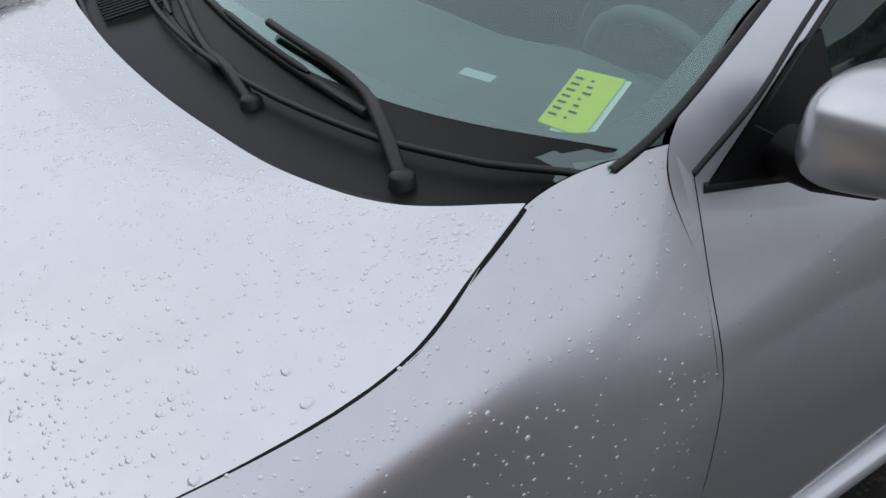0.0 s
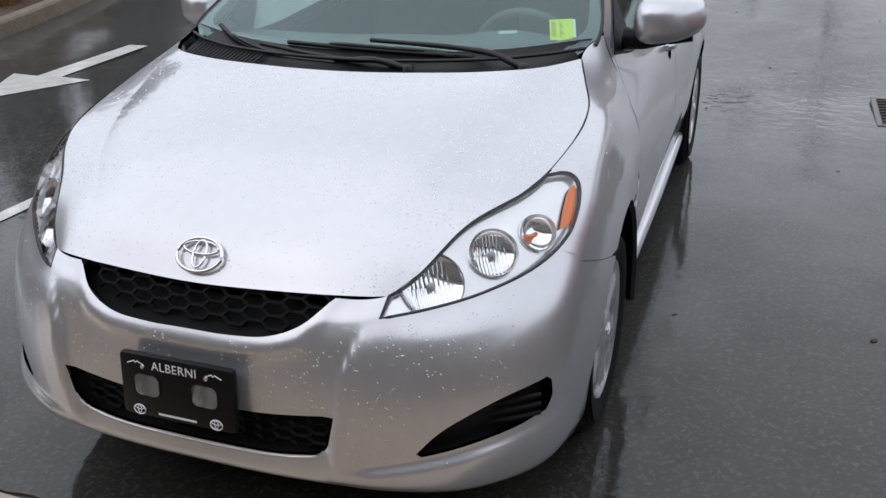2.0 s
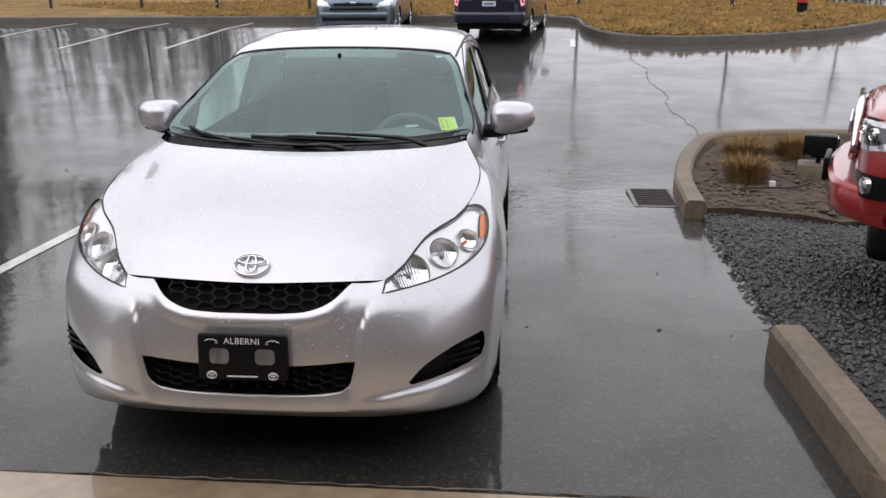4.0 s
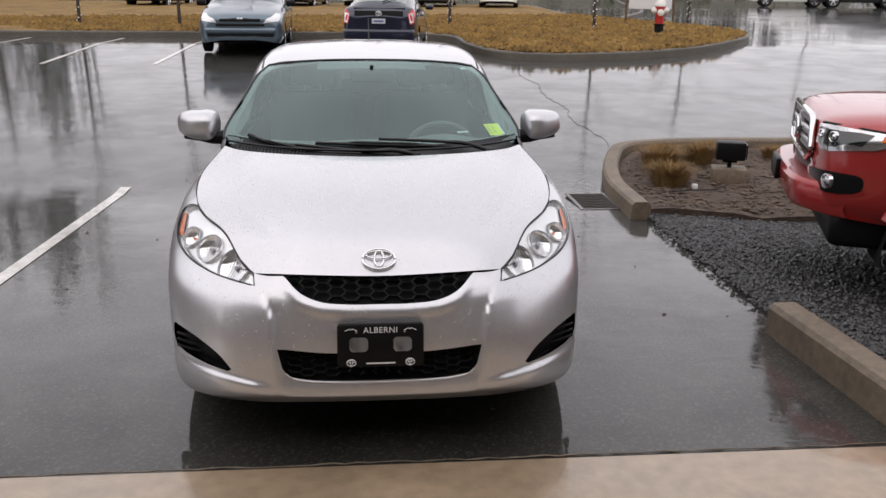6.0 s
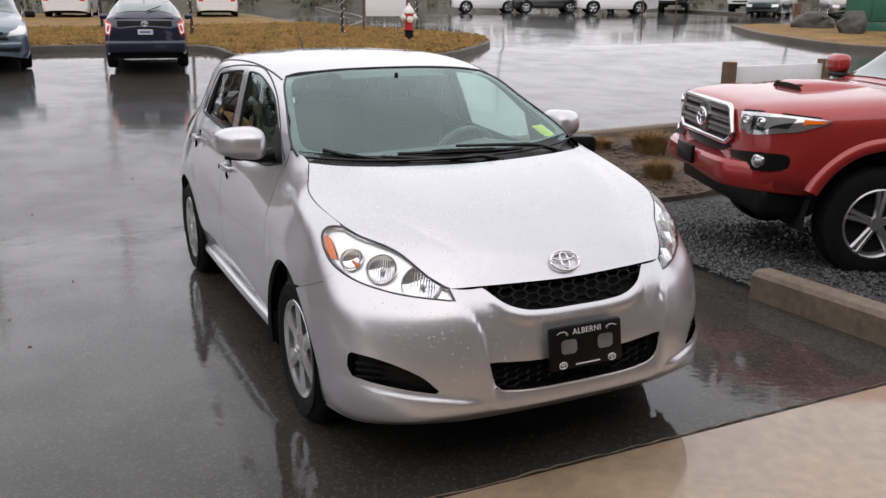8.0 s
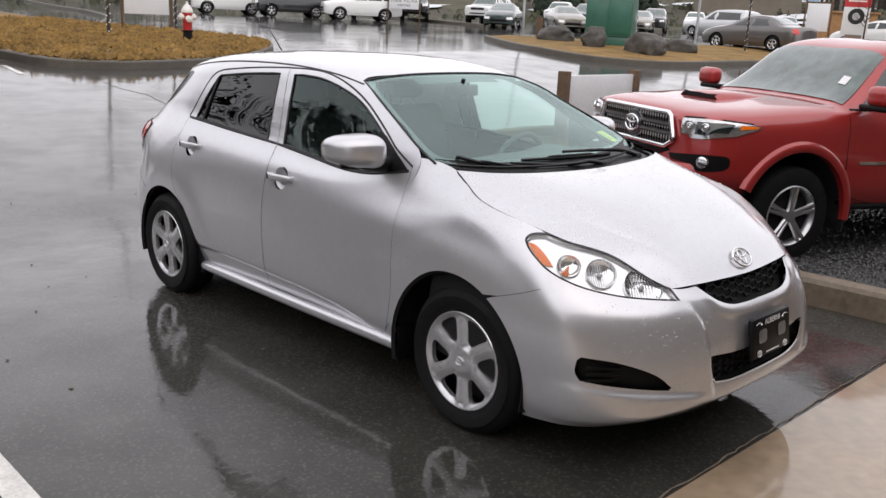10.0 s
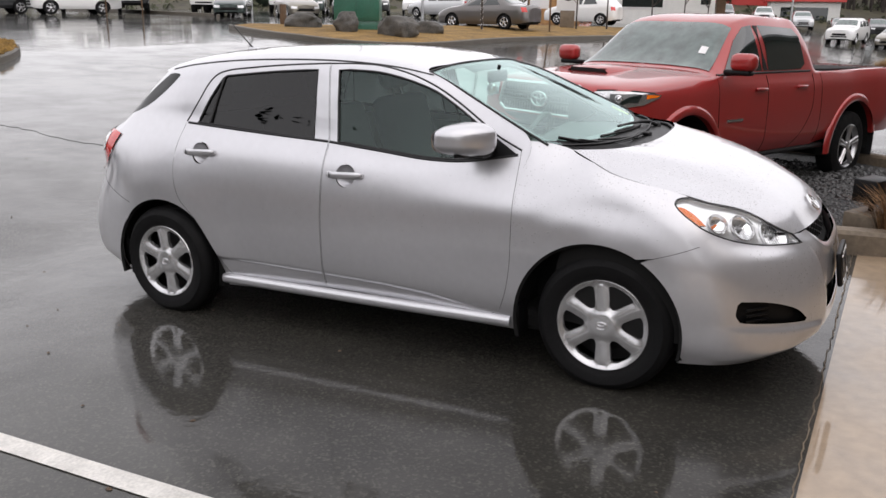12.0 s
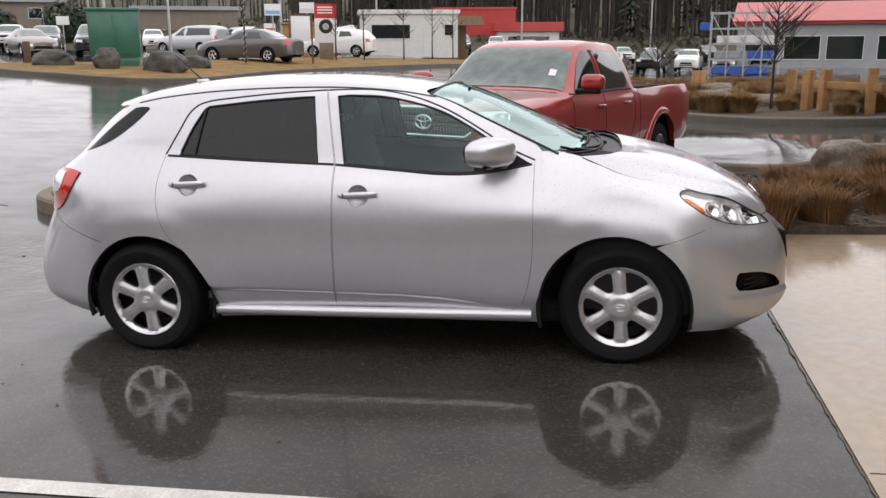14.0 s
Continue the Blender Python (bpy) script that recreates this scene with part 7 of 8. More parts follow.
for i in range(400):
    x, y = rng.uniform(2.55, 5.3), rng.uniform(-4.8, -1.45)
    if (x - 5.35) ** 2 + (y + 2.65) ** 2 < .8 or y > -1.75 and x > 3.1 or min((x - a) ** 2 + (y - b) ** 2 for a, b in spots) < .46 ** 2:
        continue
    spots.append((x, y))
for x, y in spots:
    plant(0, x, y, rng.uniform(.82, 1.12))
for i in range(190):
    x, y = rng.uniform(13.5, 40), rng.uniform(-9, .2)
    if y > np.interp(x, [13, 15.6, 19, 24], [-4.2, -1.7, -.6, .2]) - .5 or y < np.interp(x, [13, 16, 24], [-6, -8, -10]):
        continue
    plant(rng.choice((0, 2, 3, 3)), x, y, rng.uniform(1.0, 1.7), .12)
# west bed beyond the arrow
drape("west_bed", [(-6.75, -4), (-6.55, 2), (-6.6, 5), (-7.4, 9), (-12, 11), (-16, 6), (-14, -4)], MULCH, .14, .5, .2, "mulch bed with grasses behind a kerb", rough=.06)
kerb([(-6.5, -4), (-6.35, 1), (-6.4, 4), (-6.7, 6.5), (-7.6, 9)], mat=KERB, height=.17, width=.18)
for i in range(14):
    plant(rng.choice((0, 1)), rng.uniform(-10, -6.9), rng.uniform(4.8, 8.4), rng.uniform(.8, 1.2), .14)


def boulder(seed, sx, sy, sz, mat, x, y, label, turn=0, sink=.25):
    bm = bmesh.new()
    bmesh.ops.create_icosphere(bm, subdivisions=4, radius=1)
    o = Vector((seed * 7.3, seed * 3.1, 0))
    for v in bm.verts:
        n = v.co.normalized()
        d = 1 + .34 * noise.noise(n * 1.1 + o) + .16 * noise.noise(n * 2.6 + o) + .05 * noise.noise(n * 7 + o)
        c = n * d
        for ax in range(3):
            lim = .74 + .1 * ax
            if abs(c[ax]) > lim:
                c[ax] = math.copysign(lim + (abs(c[ax]) - lim) * .25, c[ax])
        v.co = Vector((c.x * sx, c.y * sy, c.z * sz))
    ob = tagged(smooth(part("boulder", bm, mat, None), 180), label, "boulder", "landscape boulders")
    ob.matrix_world = pose(x, y, ground_z(x, y) + sz * (1 - sink) * .85, 0, 0, turn)
    return ob


boulder(1, .34, .50, .27, ROCK_PALE, 5.35, -2.65, "large tan boulder in the planting bed", 15, .2)
boulder(2, .6, .8, .40, ROCK, 24.3, 20.3, "mossy dark boulder on the grass island", 30, .1)
boulder(3, .42, .48, .48, ROCK, 22.3, 16.9, "pointed dark boulder beside the utility box", 10, .1)
boulder(4, .6, .8, .46, ROCK, 22.4, 14.8, "broad dark boulder beside the utility box", -20, .1)
boulder(5, .4, .7, .32, ROCK, 25.2, 15.2, "pale flat boulder on the grass island", 20, .1)
for i in range(7):
    boulder(10 + i, rng.uniform(.35, .7), rng.uniform(.4, .9), rng.uniform(.2, .38), ROCK_PALE, rng.uniform(16, 30), rng.uniform(-4.5, -1.8), "rounded landscape stone among dry grass", rng.uniform(0, 180), .1)

# flood lamp on a concrete block
fx, fy = 3.62, 4.52
fl = tagged(new("flood_lamp"), "black box flood lamp on a concrete block in mulch", "lamp")
fl.matrix_world = pose(fx, fy, ground_z(fx, fy) + .05, 0, 0, -18)
smooth(part("concrete_block", box_bm(-.17, .17, -.13, .13, -.02, .16, .015), KERB, fl), 40)
smooth(part("stem", tube_bm([(0, 0, .15), (0, 0, .24)], .022, 10), BLACK_PLASTIC, fl), 50)
smooth(part("bracket", box_bm(-.07, .07, -.03, .03, .21, .235, .006), BLACK_PLASTIC, fl), 40)
smooth(part("housing", box_bm(-.14, .14, -.09, .10, .24, .42, .018), BLACK_PLASTIC, fl), 40)
part("glass_face", box_bm(.139, .146, -.075, .085, .258, .402), CHROME, fl, "pale glass face")
for k in range(3):
    part("guard_bar", tube_bm([(.148, -.075 + k * .08, .258), (.148, -.075 + k * .08, .402)], .006, 5), BLACK_PLASTIC, fl)
sp = tagged(smooth(part("sprinkler_box", box_bm(-.025, .025, -.025, .025, 0, .07, .006), material("white_plastic", (.7, .7, .68), .5), None), 40), "small white plastic valve box in mulch", "valve box")
sp.matrix_world = pose(3.12, 4.12, ground_z(3.12, 4.12) + .05)
hose = tagged(smooth(part("drip_hose", tube_bm(spline([(2.75, 3.95, .09), (3.0, 3.9, .12), (3.25, 4.0, .10), (3.5, 4.25, .09)], 6) + [0, 0, -.14], .008, 6), TRIM_BLACK, None), 60), "thin black irrigation hose on mulch", "hose")

lx, ly = 3.0, -.93
fl2 = copy_thing(fl, pose(lx, ly, ground_z(lx, ly) + .03, 0, 0, -24))

# board between two timber posts behind the truck
sb = tagged(new("sign_board"), "white board between two dark timber posts at the bed's edge", "sign")
sb.matrix_world = pose(6.62, 5.55, ground_z(6.62, 5.55), 0, 0, 1)
for x in (0, 1.76):
    smooth(part("post", box_bm(x - .07, x + .07, -.07, .07, -.2, 1.06, .012), TIMBER, sb), 40)
smooth(part("board", box_bm(.06, 1.70, -.03, .03, .38, 1.0, .008), material("white_board", (.72, .73, .74), .35, coat=.4, noise_scale=2, noise_amount=.05), sb), 40)

# fire hydrant
hyd = tagged(new("fire_hydrant"), "red fire hydrant with white caps and black base on the lawn", "hydrant")
hyd.matrix_world = pose(7.56, 18.5, ground_z(7.56, 18.5) + .16, 0, 0, -12)
HRED, HWHITE = material("hydrant_red", (.45, .02, .02), .4, coat=.5, noise_scale=6, noise_amount=.15), material("hydrant_white", (.75, .74, .70), .45, noise_scale=6, noise_amount=.1)
smooth(part("base", lathe_bm([(-.1, .15), (.02, .15), (.03, .12), (.22, .115), (.24, .14), (.27, .14), (.28, .10)], 28, "z"), BLACK_PLASTIC, hyd, "black base"), 40)
smooth(part("barrel", lathe_bm([(.27, .115), (.62, .11), (.66, .13), (.70, .13), (.72, .125)], 28, "z"), HRED, hyd), 40)
smooth(part("bonnet", lathe_bm([(.70, .14), (.74, .145), (.80, .12), (.86, .075), (.90, .05), (.90, .03), (.96, .028), (.97, .0005)], 28, "z"), HWHITE, hyd, "white bonnet"), 40)
for a in (0, 180, 270):
    cap = lathe_bm([(.09, .075), (.13, .075), (.14, .085), (.19, .08), (.20, .03), (.23, .028), (.232, .0005)], 24)
    smooth(part("outlet_cap", moved(cap, pose(0, 0, .60 if a != 270 else .55, 0, 0, a)), HWHITE, hyd, "white outlet cap"), 40)


def bare_tree(name, x, y, h, label, seed, lights=False, spread=.35, dz=0.0, branches=16, r0=.05):
    """A young leafless tree: tapering trunk, limbs and twigs."""
    rng2 = random.Random(seed)
    root = tagged(new(name), label, "tree", "young bare trees")
    root.matrix_world = pose(x, y, ground_z(x, y) + dz, 0, 0, rng2.uniform(0, 360))
    pts = [(.03 * math.sin(f * 5) * h * .1, .02 * math.cos(f * 4) * h * .1, f * h) for f in np.linspace(-.03, 1, 10)]
    smooth(part("trunk", tube_bm(pts, list(np.linspace(r0, r0 * .25, 10)), 8), BARK, root), 60)
    bm = bmesh.new()
    for k in range(branches):
        f = rng2.uniform(.38, .97)
        a = rng2.uniform(0, 2 * math.pi)
        ln = spread * h * (1.15 - f) * rng2.uniform(.7, 1.3)
        b = Vector((.03 * math.sin(f * 5) * h * .1, 0, f * h))
        e = b + Vector((math.cos(a) * ln, math.sin(a) * ln, ln * rng2.uniform(.6, 1.2)))
        m = b.lerp(e, .5) + Vector((0, 0, -.03 * ln))
        tube_bm([b, m, e], [r0 * .35, r0 * .22, r0 * .08], 5, bm)
        for j in range(4):
            q = b.lerp(e, rng2.uniform(.3, .95))
            a2 = a + rng2.uniform(-1.2, 1.2)
            l2 = ln * rng2.uniform(.25, .5)
            tube_bm([q, q + Vector((math.cos(a2) * l2, math.sin(a2) * l2, l2 * rng2.uniform(.5, 1.2)))], [r0 * .15, r0 * .05], 4, bm)
    smooth(part("crown", bm, BARK, root), 60)
    if lights:
        bm = bmesh.new()
        for k in range(60):
            f = k / 60 * .8
            a = k * 1.7
            c = Vector((math.cos(a) * (r0 * (1 - .6 * f) + .006), math.sin(a) * (r0 * (1 - .6 * f) + .006), f * h))
            box_bm(c.x - .012, c.x + .012, c.y - .012, c.y + .012, c.z - .015, c.z + .015, 0, bm)
        tagged(part("light_string", bm, LETTER, root, "string of small white lights"), kind="stuff")
    return root


bare_tree("young_tree", 6.41, 20.57, 4.2, "slim bare tree wrapped with a light string", 1, True, dz=.15)
for k, (x, y) in enumerate(((-3.0, 20.4), (-5.0, 21.2), (-7.6, 21), (-10, 21.5), (2.5, 22), (.5, 26), (11.5, 27), (-13, 22))):
    bare_tree("young_tree", x, y, 4.5 + .3 * (k % 3), "slim bare tree on the dormant lawn", 20 + k, k % 2 == 0, dz=.15)
for k, (x, y, h) in enumerate(((30, 15.2, 4.6), (40.5, 13, 3.6), (45.5, 12, 3.2), (50, 11.2, 3.6), (53, 10.4, 3.4), (37.5, 13.6, 3.0))):
    bare_tree("young_tree", x, y, h, "slim bare tree on the grass island", 40 + k, k == 0, dz=.1)
bare_tree("young_tree", 17.9, -3.9, 2.6, "many-branched bare shrub tree among dry grass", 60, spread=.55, branches=40, dz=.1, r0=.045)
bare_tree("young_tree", 26, -1.5, 2.4, "many-branched bare shrub tree among dry grass", 61, spread=.55, branches=30, dz=.1, r0=.04)

# green utility cabinet
gb = tagged(new("utility_cabinet"), "green steel utility cabinet on the grass island", "utility box")
GREEN = material("green_enamel", (.028, .125, .085), .45, coat=.3, noise_scale=2, noise_amount=.2, bump=.05, bump_scale=30)
gb.matrix_world = pose(24.6, 17.9, ground_z(24.6, 17.9) + .1, 0, 0, 28)
smooth(part("cabinet_body", box_bm(-.85, .85, -.85, .85, .35, 1.95, .03), GREEN, gb), 40)
smooth(part("lid", box_bm(-.91, .91, -.91, .91, 1.95, 2.06, .03), GREEN, gb), 40)
smooth(part("plinth", box_bm(-.78, .78, -.78, .78, -.1, .35, .02), GREEN, gb), 40)
for s in (-.42, .42):
    smooth(part("door", box_bm(-.88, -.85, s - .39, s + .39, .45, 1.85, .01), GREEN, gb), 40)


def post_sign(name, x, y, turn, w, h, z0, label, board, lines=(), frame_mat=TIMBER, post=.07, extra=0.0):
    root = tagged(new(name), label, "sign")
    root.matrix_world = pose(x, y, ground_z(x, y) + .05, 0, 0, turn)
    for s in (-1, 1):
        smooth(part("post", box_bm(s * (w / 2 + post) - post / 2, s * (w / 2 + post) + post / 2, -post / 2, post / 2, -.2, z0 + h + extra, .008), frame_mat, root), 40)
    smooth(part("rail", box_bm(-w / 2 - post / 2, w / 2 + post / 2, -.025, .025, z0 + h, z0 + h + .07, .006), frame_mat, root), 40)
    smooth(part("panel", box_bm(-w / 2, w / 2, -.02, .02, z0, z0 + h, .004), board, root), 40)
    return root


WBOARD = material("white_sign_face", (.75, .76, .77), .4, noise_scale=3, noise_amount=.04)
post_sign("notice_board", 9.2, 24.3, -12, 1.35, 1.05, .55, "white notice board in a brown timber frame on the lawn", WBOARD, extra=.1)
nb = post_sign("notice_board", 33.0, 13.8, -62, .85, 1.1, 1.05, "white notice board in a dark timber frame on the island", WBOARD, extra=.15)
ty_sign = post_sign("thank_you_sign", 31.2, 37.6, -50, 1.75, .72, .75, "white sign reading thank you for visiting in a timber frame", WBOARD, extra=.12)
for i, (txt, z) in enumerate((("THANK YOU FOR", 1.13), ("VISITING", .90))):
    lettering(txt, .20, 0, -.022, z, INK, ty_sign)
part("heading_bar", box_bm(-.5, .5, -.0225, -.021, 1.36, 1.42), INK, ty_sign)
# tall tyre advertisement
ad = tagged(new("tyre_poster"), "red and white poster with a tyre picture on a concrete stand", "sign")
ad.matrix_world = pose(37.8, 14.2, ground_z(37.8, 14.2) + .1, 0, 0, -68)
smooth(part("stand", box_bm(-.35, .35, -.2, .2, 0, .85, .03), KERB, ad), 40)
smooth(part("panel", box_bm(-.55, .55, -.03, .03, .85, 2.75, .01), WBOARD, ad), 40)
part("red_field", box_bm(-.55, .55, -.034, -.029, 2.05, 2.75), material("poster_red", (.5, .03, .03), .5), ad)
smooth(part("tyre_picture", moved(lathe_bm([(0, .16), (.006, .18), (.008, .30), (.004, .34), (0, .345)], 32), pose(0, -.03, 1.65, 0, 0, -90)), TRIM_BLACK, ad), 40)
part("hub_picture", moved(lathe_bm([(.004, .15), (.005, .0005)], 24), pose(0, -.03, 1.65, 0, 0, -90)), material("picture_grey", (.45, .46, .47), .5), ad)
for z in (2.55, 2.42, 2.28):
    part("text_bar", box_bm(-.4, .35, -.037, -.033, z, z + .06), LETTER, ad)
for k, (x, y) in enumerate(((25.6, 22.3), (15.6, -4.6), (16.3, -4.4), (18.2, -4.4), (14.6, -5.3), (24, -2.6), (28, -3.2))):
    p = tagged(smooth(part("timber_post", box_bm(-.10, .10, -.10, .10, -.2, .95 if k else .85, .015), TIMBER_PALE if k else TIMBER, None), 40), "square timber bollard post", "post", "timber posts")
    p.matrix_world = pose(x, y, ground_z(x, y) + .1, 0, 0, 20 * k)
rail = tagged(smooth(part("timber_rail", moved(box_bm(-.9, .9, -.05, .05, .5, .66, .01), pose(15.1, -4.95, ground_z(15.1, -4.95) + .1, 0, 0, 35)), TIMBER_PALE, None), 40), "orange timber rail between posts", "rail")

# ---- buildings, hillside and woods ----
SIDING = material("white_siding", (.62, .62, .60), .55, noise_scale=3, noise_amount=.08)
ROOF_RED = material("red_metal_roof", (.42, .035, .03), .45, coat=.3, noise_scale=1, noise_amount=.12)
WALL_GREY = material("grey_cladding", (.30, .31, .32), .6, noise_scale=1, noise_amount=.12)
WALL_TAN = material("tan_stucco", (.19, .165, .13), .8, noise_scale=1.2, noise_amount=.15, bump=.3, bump_scale=40)
STEEL = material("galvanised_steel", (.45, .46, .47), .4, .8, noise_scale=6, noise_amount=.1)


def building(name, label, x, y, turn, w, d, h, wall, roof=None, windows=(), door=None, boards=0, over=.15, rh=.3):
    """A low building: walls, roof slab, recessed window panes with frames, and a door."""
    root = tagged(new(name), label, "building")
    root.matrix_world = pose(x, y, ground_z(x, y) - .05, 0, 0, turn)
    part("wall", box_bm(-w / 2, w / 2, 0, d, 0, h), wall, root)
    part("roof", box_bm(-w / 2 - over, w / 2 + over, -over, d + over, h, h + rh, .02), roof or wall, root)
    for k in range(boards):
        z = .25 + k * (h - .3) / boards
        part("siding_board", box_bm(-w / 2 - .012, w / 2 + .012, -.012, .0, z, z + (h - .3) / boards * .86, .003), wall, root)
    for x0, x1, z0, z1 in windows:
        wn_ = part("window", box_bm(x0, x1, -.03, .02, z0, z1), DARK_GLASS, root)
        for a, b, c, e in ((x0 - .05, x1 + .05, z1, z1 + .06), (x0 - .05, x1 + .05, z0 - .06, z0), (x0 - .05, x0, z0, z1), (x1, x1 + .05, z0, z1)):
            part("window_frame", box_bm(a, b, -.05, .03, c, e), SIDING, wn_)
    if door:
        dr = part("door", box_bm(door[0], door[1], -.04, .02, .05, door[2]), SIDING, root)
        part("door_handle", box_bm(door[1] - .12, door[1] - .06, -.08, -.04, 1.0, 1.04), STEEL, dr)
    return root


building("site_office", "white clapboard site office with a dark ribbon window", 54.2, 13.6, -72, 6.6, 3, 2.9, SIDING, SIDING, ((-2.6, .0, 1.3, 2.2), (2.4, 3.0, 1.5, 2.2)), (.9, 1.8, 2.15), boards=14)
building("car_wash", "white shed with a bright red roof", 104, 10.0, -80, 7.5, 6, 2.6, SIDING, ROOF_RED, ((-2.5, 2.5, .3, 2.0),), rh=1.1, over=.5)
building("canopy_building", "long red-roofed canopy behind the display lot", 112, 18, -80, 11, 2, 5.0, ROOF_RED, ROOF_RED, rh=.3)
br = building("service_building", "grey service building with a sloping red roof", 66, -17.5, -100, 16, 10, 3.3, WALL_GREY, ROOF_RED, ((-7.5, -5.0, .7, 2.4), (-4.5, -2.0, .7, 2.4), (-1.5, 1.0, .7, 2.4), (2, 4.5, .7, 2.4)), rh=.25, over=.4)
bm = bmesh.new()
vs = [bm.verts.new(p) for p in ((-8.4, -.6, 3.55), (8.4, -.6, 3.55), (8.4, 6, 5.2), (-8.4, 6, 5.2), (-8.4, 10, 3.55), (8.4, 10, 3.55))]
for q in ((0, 1, 2, 3), (3, 2, 5, 4), (0, 3, 4), (1, 5, 2)):
    bm.faces.new([vs[i] for i in q])
part("pitched_roof", bm, ROOF_RED, br)
building("house", "pale house on the hillside with dark windows", 92, 72, -50, 12, 8, 5.5, WALL_TAN, WALL_GREY, ((-4.5, -3.2, 1, 2.3), (-1.5, 0, 1, 2.3), (2, 3.5, 1, 2.3), (-4.5, -3.2, 3.6, 4.8), (2, 3.5, 3.6, 4.8)), (0.4, 1.4, 2.1), rh=.5, over=.5)
building("house", "tan house on the hillside with a deck", 110, 58, -60, 14, 8, 5.0, WALL_TAN, WALL_GREY, ((-5, -3, 1, 2.3), (0, 2, 1, 2.3), (3.5, 5, 1, 2.3)), rh=.5, over=.5)
building("plywood_shed", "raw plywood shed behind the sale cars", 46, 18, -70, 3.0, 2, 1.9, TIMBER_PALE, TIMBER_PALE, rh=.1)
# steel stock rack with bundles
rk = tagged(new("stock_rack"), "galvanised steel storage rack with blue bundles", "rack")
rk.matrix_world = pose(56, -8.6, ground_z(56, -8.6), 0, 0, -98)
for x in (-2.2, -1.1, 0, 1.1, 2.2):
    for y in (0, 1.5):
        part("upright", box_bm(x - .05, x + .05, y - .05, y + .05, 0, 4.1), STEEL, rk)
for z in (1.0, 2.0, 3.0, 4.0):
    for y in (0, 1.5):
        part("rail", box_bm(-2.3, 2.3, y - .04, y + .04, z - .05, z + .05), STEEL, rk)
for k in range(4):
    part("brace", tube_bm([(-2.2 + 1.1 * k, 0, .1), (-1.1 + 1.1 * k, 0, 2.0)], .03, 5), STEEL, rk)
    part("brace", tube_bm([(-2.2 + 1.1 * k, 0, 4.0), (-1.1 + 1.1 * k, 0, 2.0)], .03, 5), STEEL, rk)
BLUE_WRAP = material("blue_tarp", (.03, .10, .40), .5, noise_scale=3, noise_amount=.2)
for x0, x1, z, mat in ((-2.9, -2.3, 2.9, BLUE_WRAP), (-1.9, .2, 1.05, WALL_GREY), (.2, 2.0, 1.05, BLUE_WRAP), (-1.8, 1.8, 2.05, SIDING), (-2, 1.5, .05, BLUE_WRAP)):
    part("wrapped_load", box_bm(x0, x1, .1, 1.4, z, z + .5, .05), mat, rk)
# timber shelter, light poles, sale placards
sh = tagged(new("shelter"), "small timber shelter with a pitched roof", "shelter")
sh.matrix_world = pose(60, 11.0, ground_z(60, 11.0), 0, 0, -70)
part("post", box_bm(-.3, .3, -.3, .3, 0, 2.5), TIMBER, sh)
bm = bmesh.new()
vs = [bm.verts.new(p) for p in ((-1.5, -1, 2.4), (1.5, -1, 2.4), (1.5, 1, 2.4), (-1.5, 1, 2.4), (-1.5, 0, 3.1), (1.5, 0, 3.1))]
for q in ((0, 1, 5, 4), (2, 3, 4, 5), (0, 4, 3), (1, 2, 5), (0, 3, 2, 1)):
    bm.faces.new([vs[i] for i in q])
part("roof", bm, TIMBER, sh)
for x, y, h in ((46, 27, 9), (52, 22, 9), (34, 24, 9), (62, 18, 8), (75, 8, 10), (90, -4, 10), (40, 36, 9), (58, 40, 9), (28, 50, 9)):
    lp = tagged(new("light_pole"), "slim grey lot light pole with a box lantern", "light pole", "lot light poles")
    lp.matrix_world = pose(x, y, ground_z(x, y))
    smooth(part("pole", tube_bm([(0, 0, -.1), (0, 0, h * .5), (0, 0, h)], [.09, .075, .06], 10), STEEL, lp), 60)
    part("lantern", box_bm(-.1, .7, -.15, .15, h - .05, h + .1, .02), BLACK_PLASTIC, lp)
for k, (x, y, z, c) in enumerate(((48, 21, 2.4, (.2, .42, .7)), (53, 20.5, 2.7, (.6, .6, .6)), (70, 30, 1.6, (.55, .08, .06)), (62, 45, 2.0, (.7, .7, .7)), (44, 44, 2.2, (.7, .7, .7)))):
    sg = tagged(new("lot_sign"), "small printed placard on a post in the car lot", "sign", "lot placards")
    sg.matrix_world = pose(x, y, ground_z(x, y), 0, 0, -65)
    part("post", tube_bm([(0, 0, -.1), (0, 0, z + .4)], .04, 8), STEEL, sg)
    part("face", box_bm(-.5, .5, -.05, -.03, z, z + .7, .005), WBOARD, sg)
    part("print_band", box_bm(-.45, .45, -.055, -.049, z + .08, z + .3), material("print_colour", c, .5), sg)

# hillside behind the lots, with scrub and old snow
HILL = material("brown_hillside", (.045, .036, .024), .9, noise_scale=.12, noise_amount=.45, bump=1, bump_scale=2, second=(.08, .072, .036))
SNOW = material("old_snow", (.62, .64, .66), .7, noise_scale=.5, noise_amount=.1)
def hill_z(x, y):
    d = math.hypot(x - 5, y - 5)
    rise = max(0.0, d - 88)
    ang = math.atan2(y, x)
    return ground_z(x, y) - .4 + .09 * rise + 2.2 * noise.noise((x * .02, y * .02, 3)) * min(1, rise / 30) + .6 * noise.noise((x * .09, y * .09, 1)) * min(1, rise / 15)
bm = bmesh.new()
rows = []
for r in np.concatenate([np.linspace(80, 200, 26), np.linspace(215, 330, 8)]):
    rows.append([bm.verts.new((5 + r * math.cos(a), 5 + r * math.sin(a), hill_z(5 + r * math.cos(a), 5 + r * math.sin(a)))) for a in np.radians(np.linspace(-50, 200, 140))])
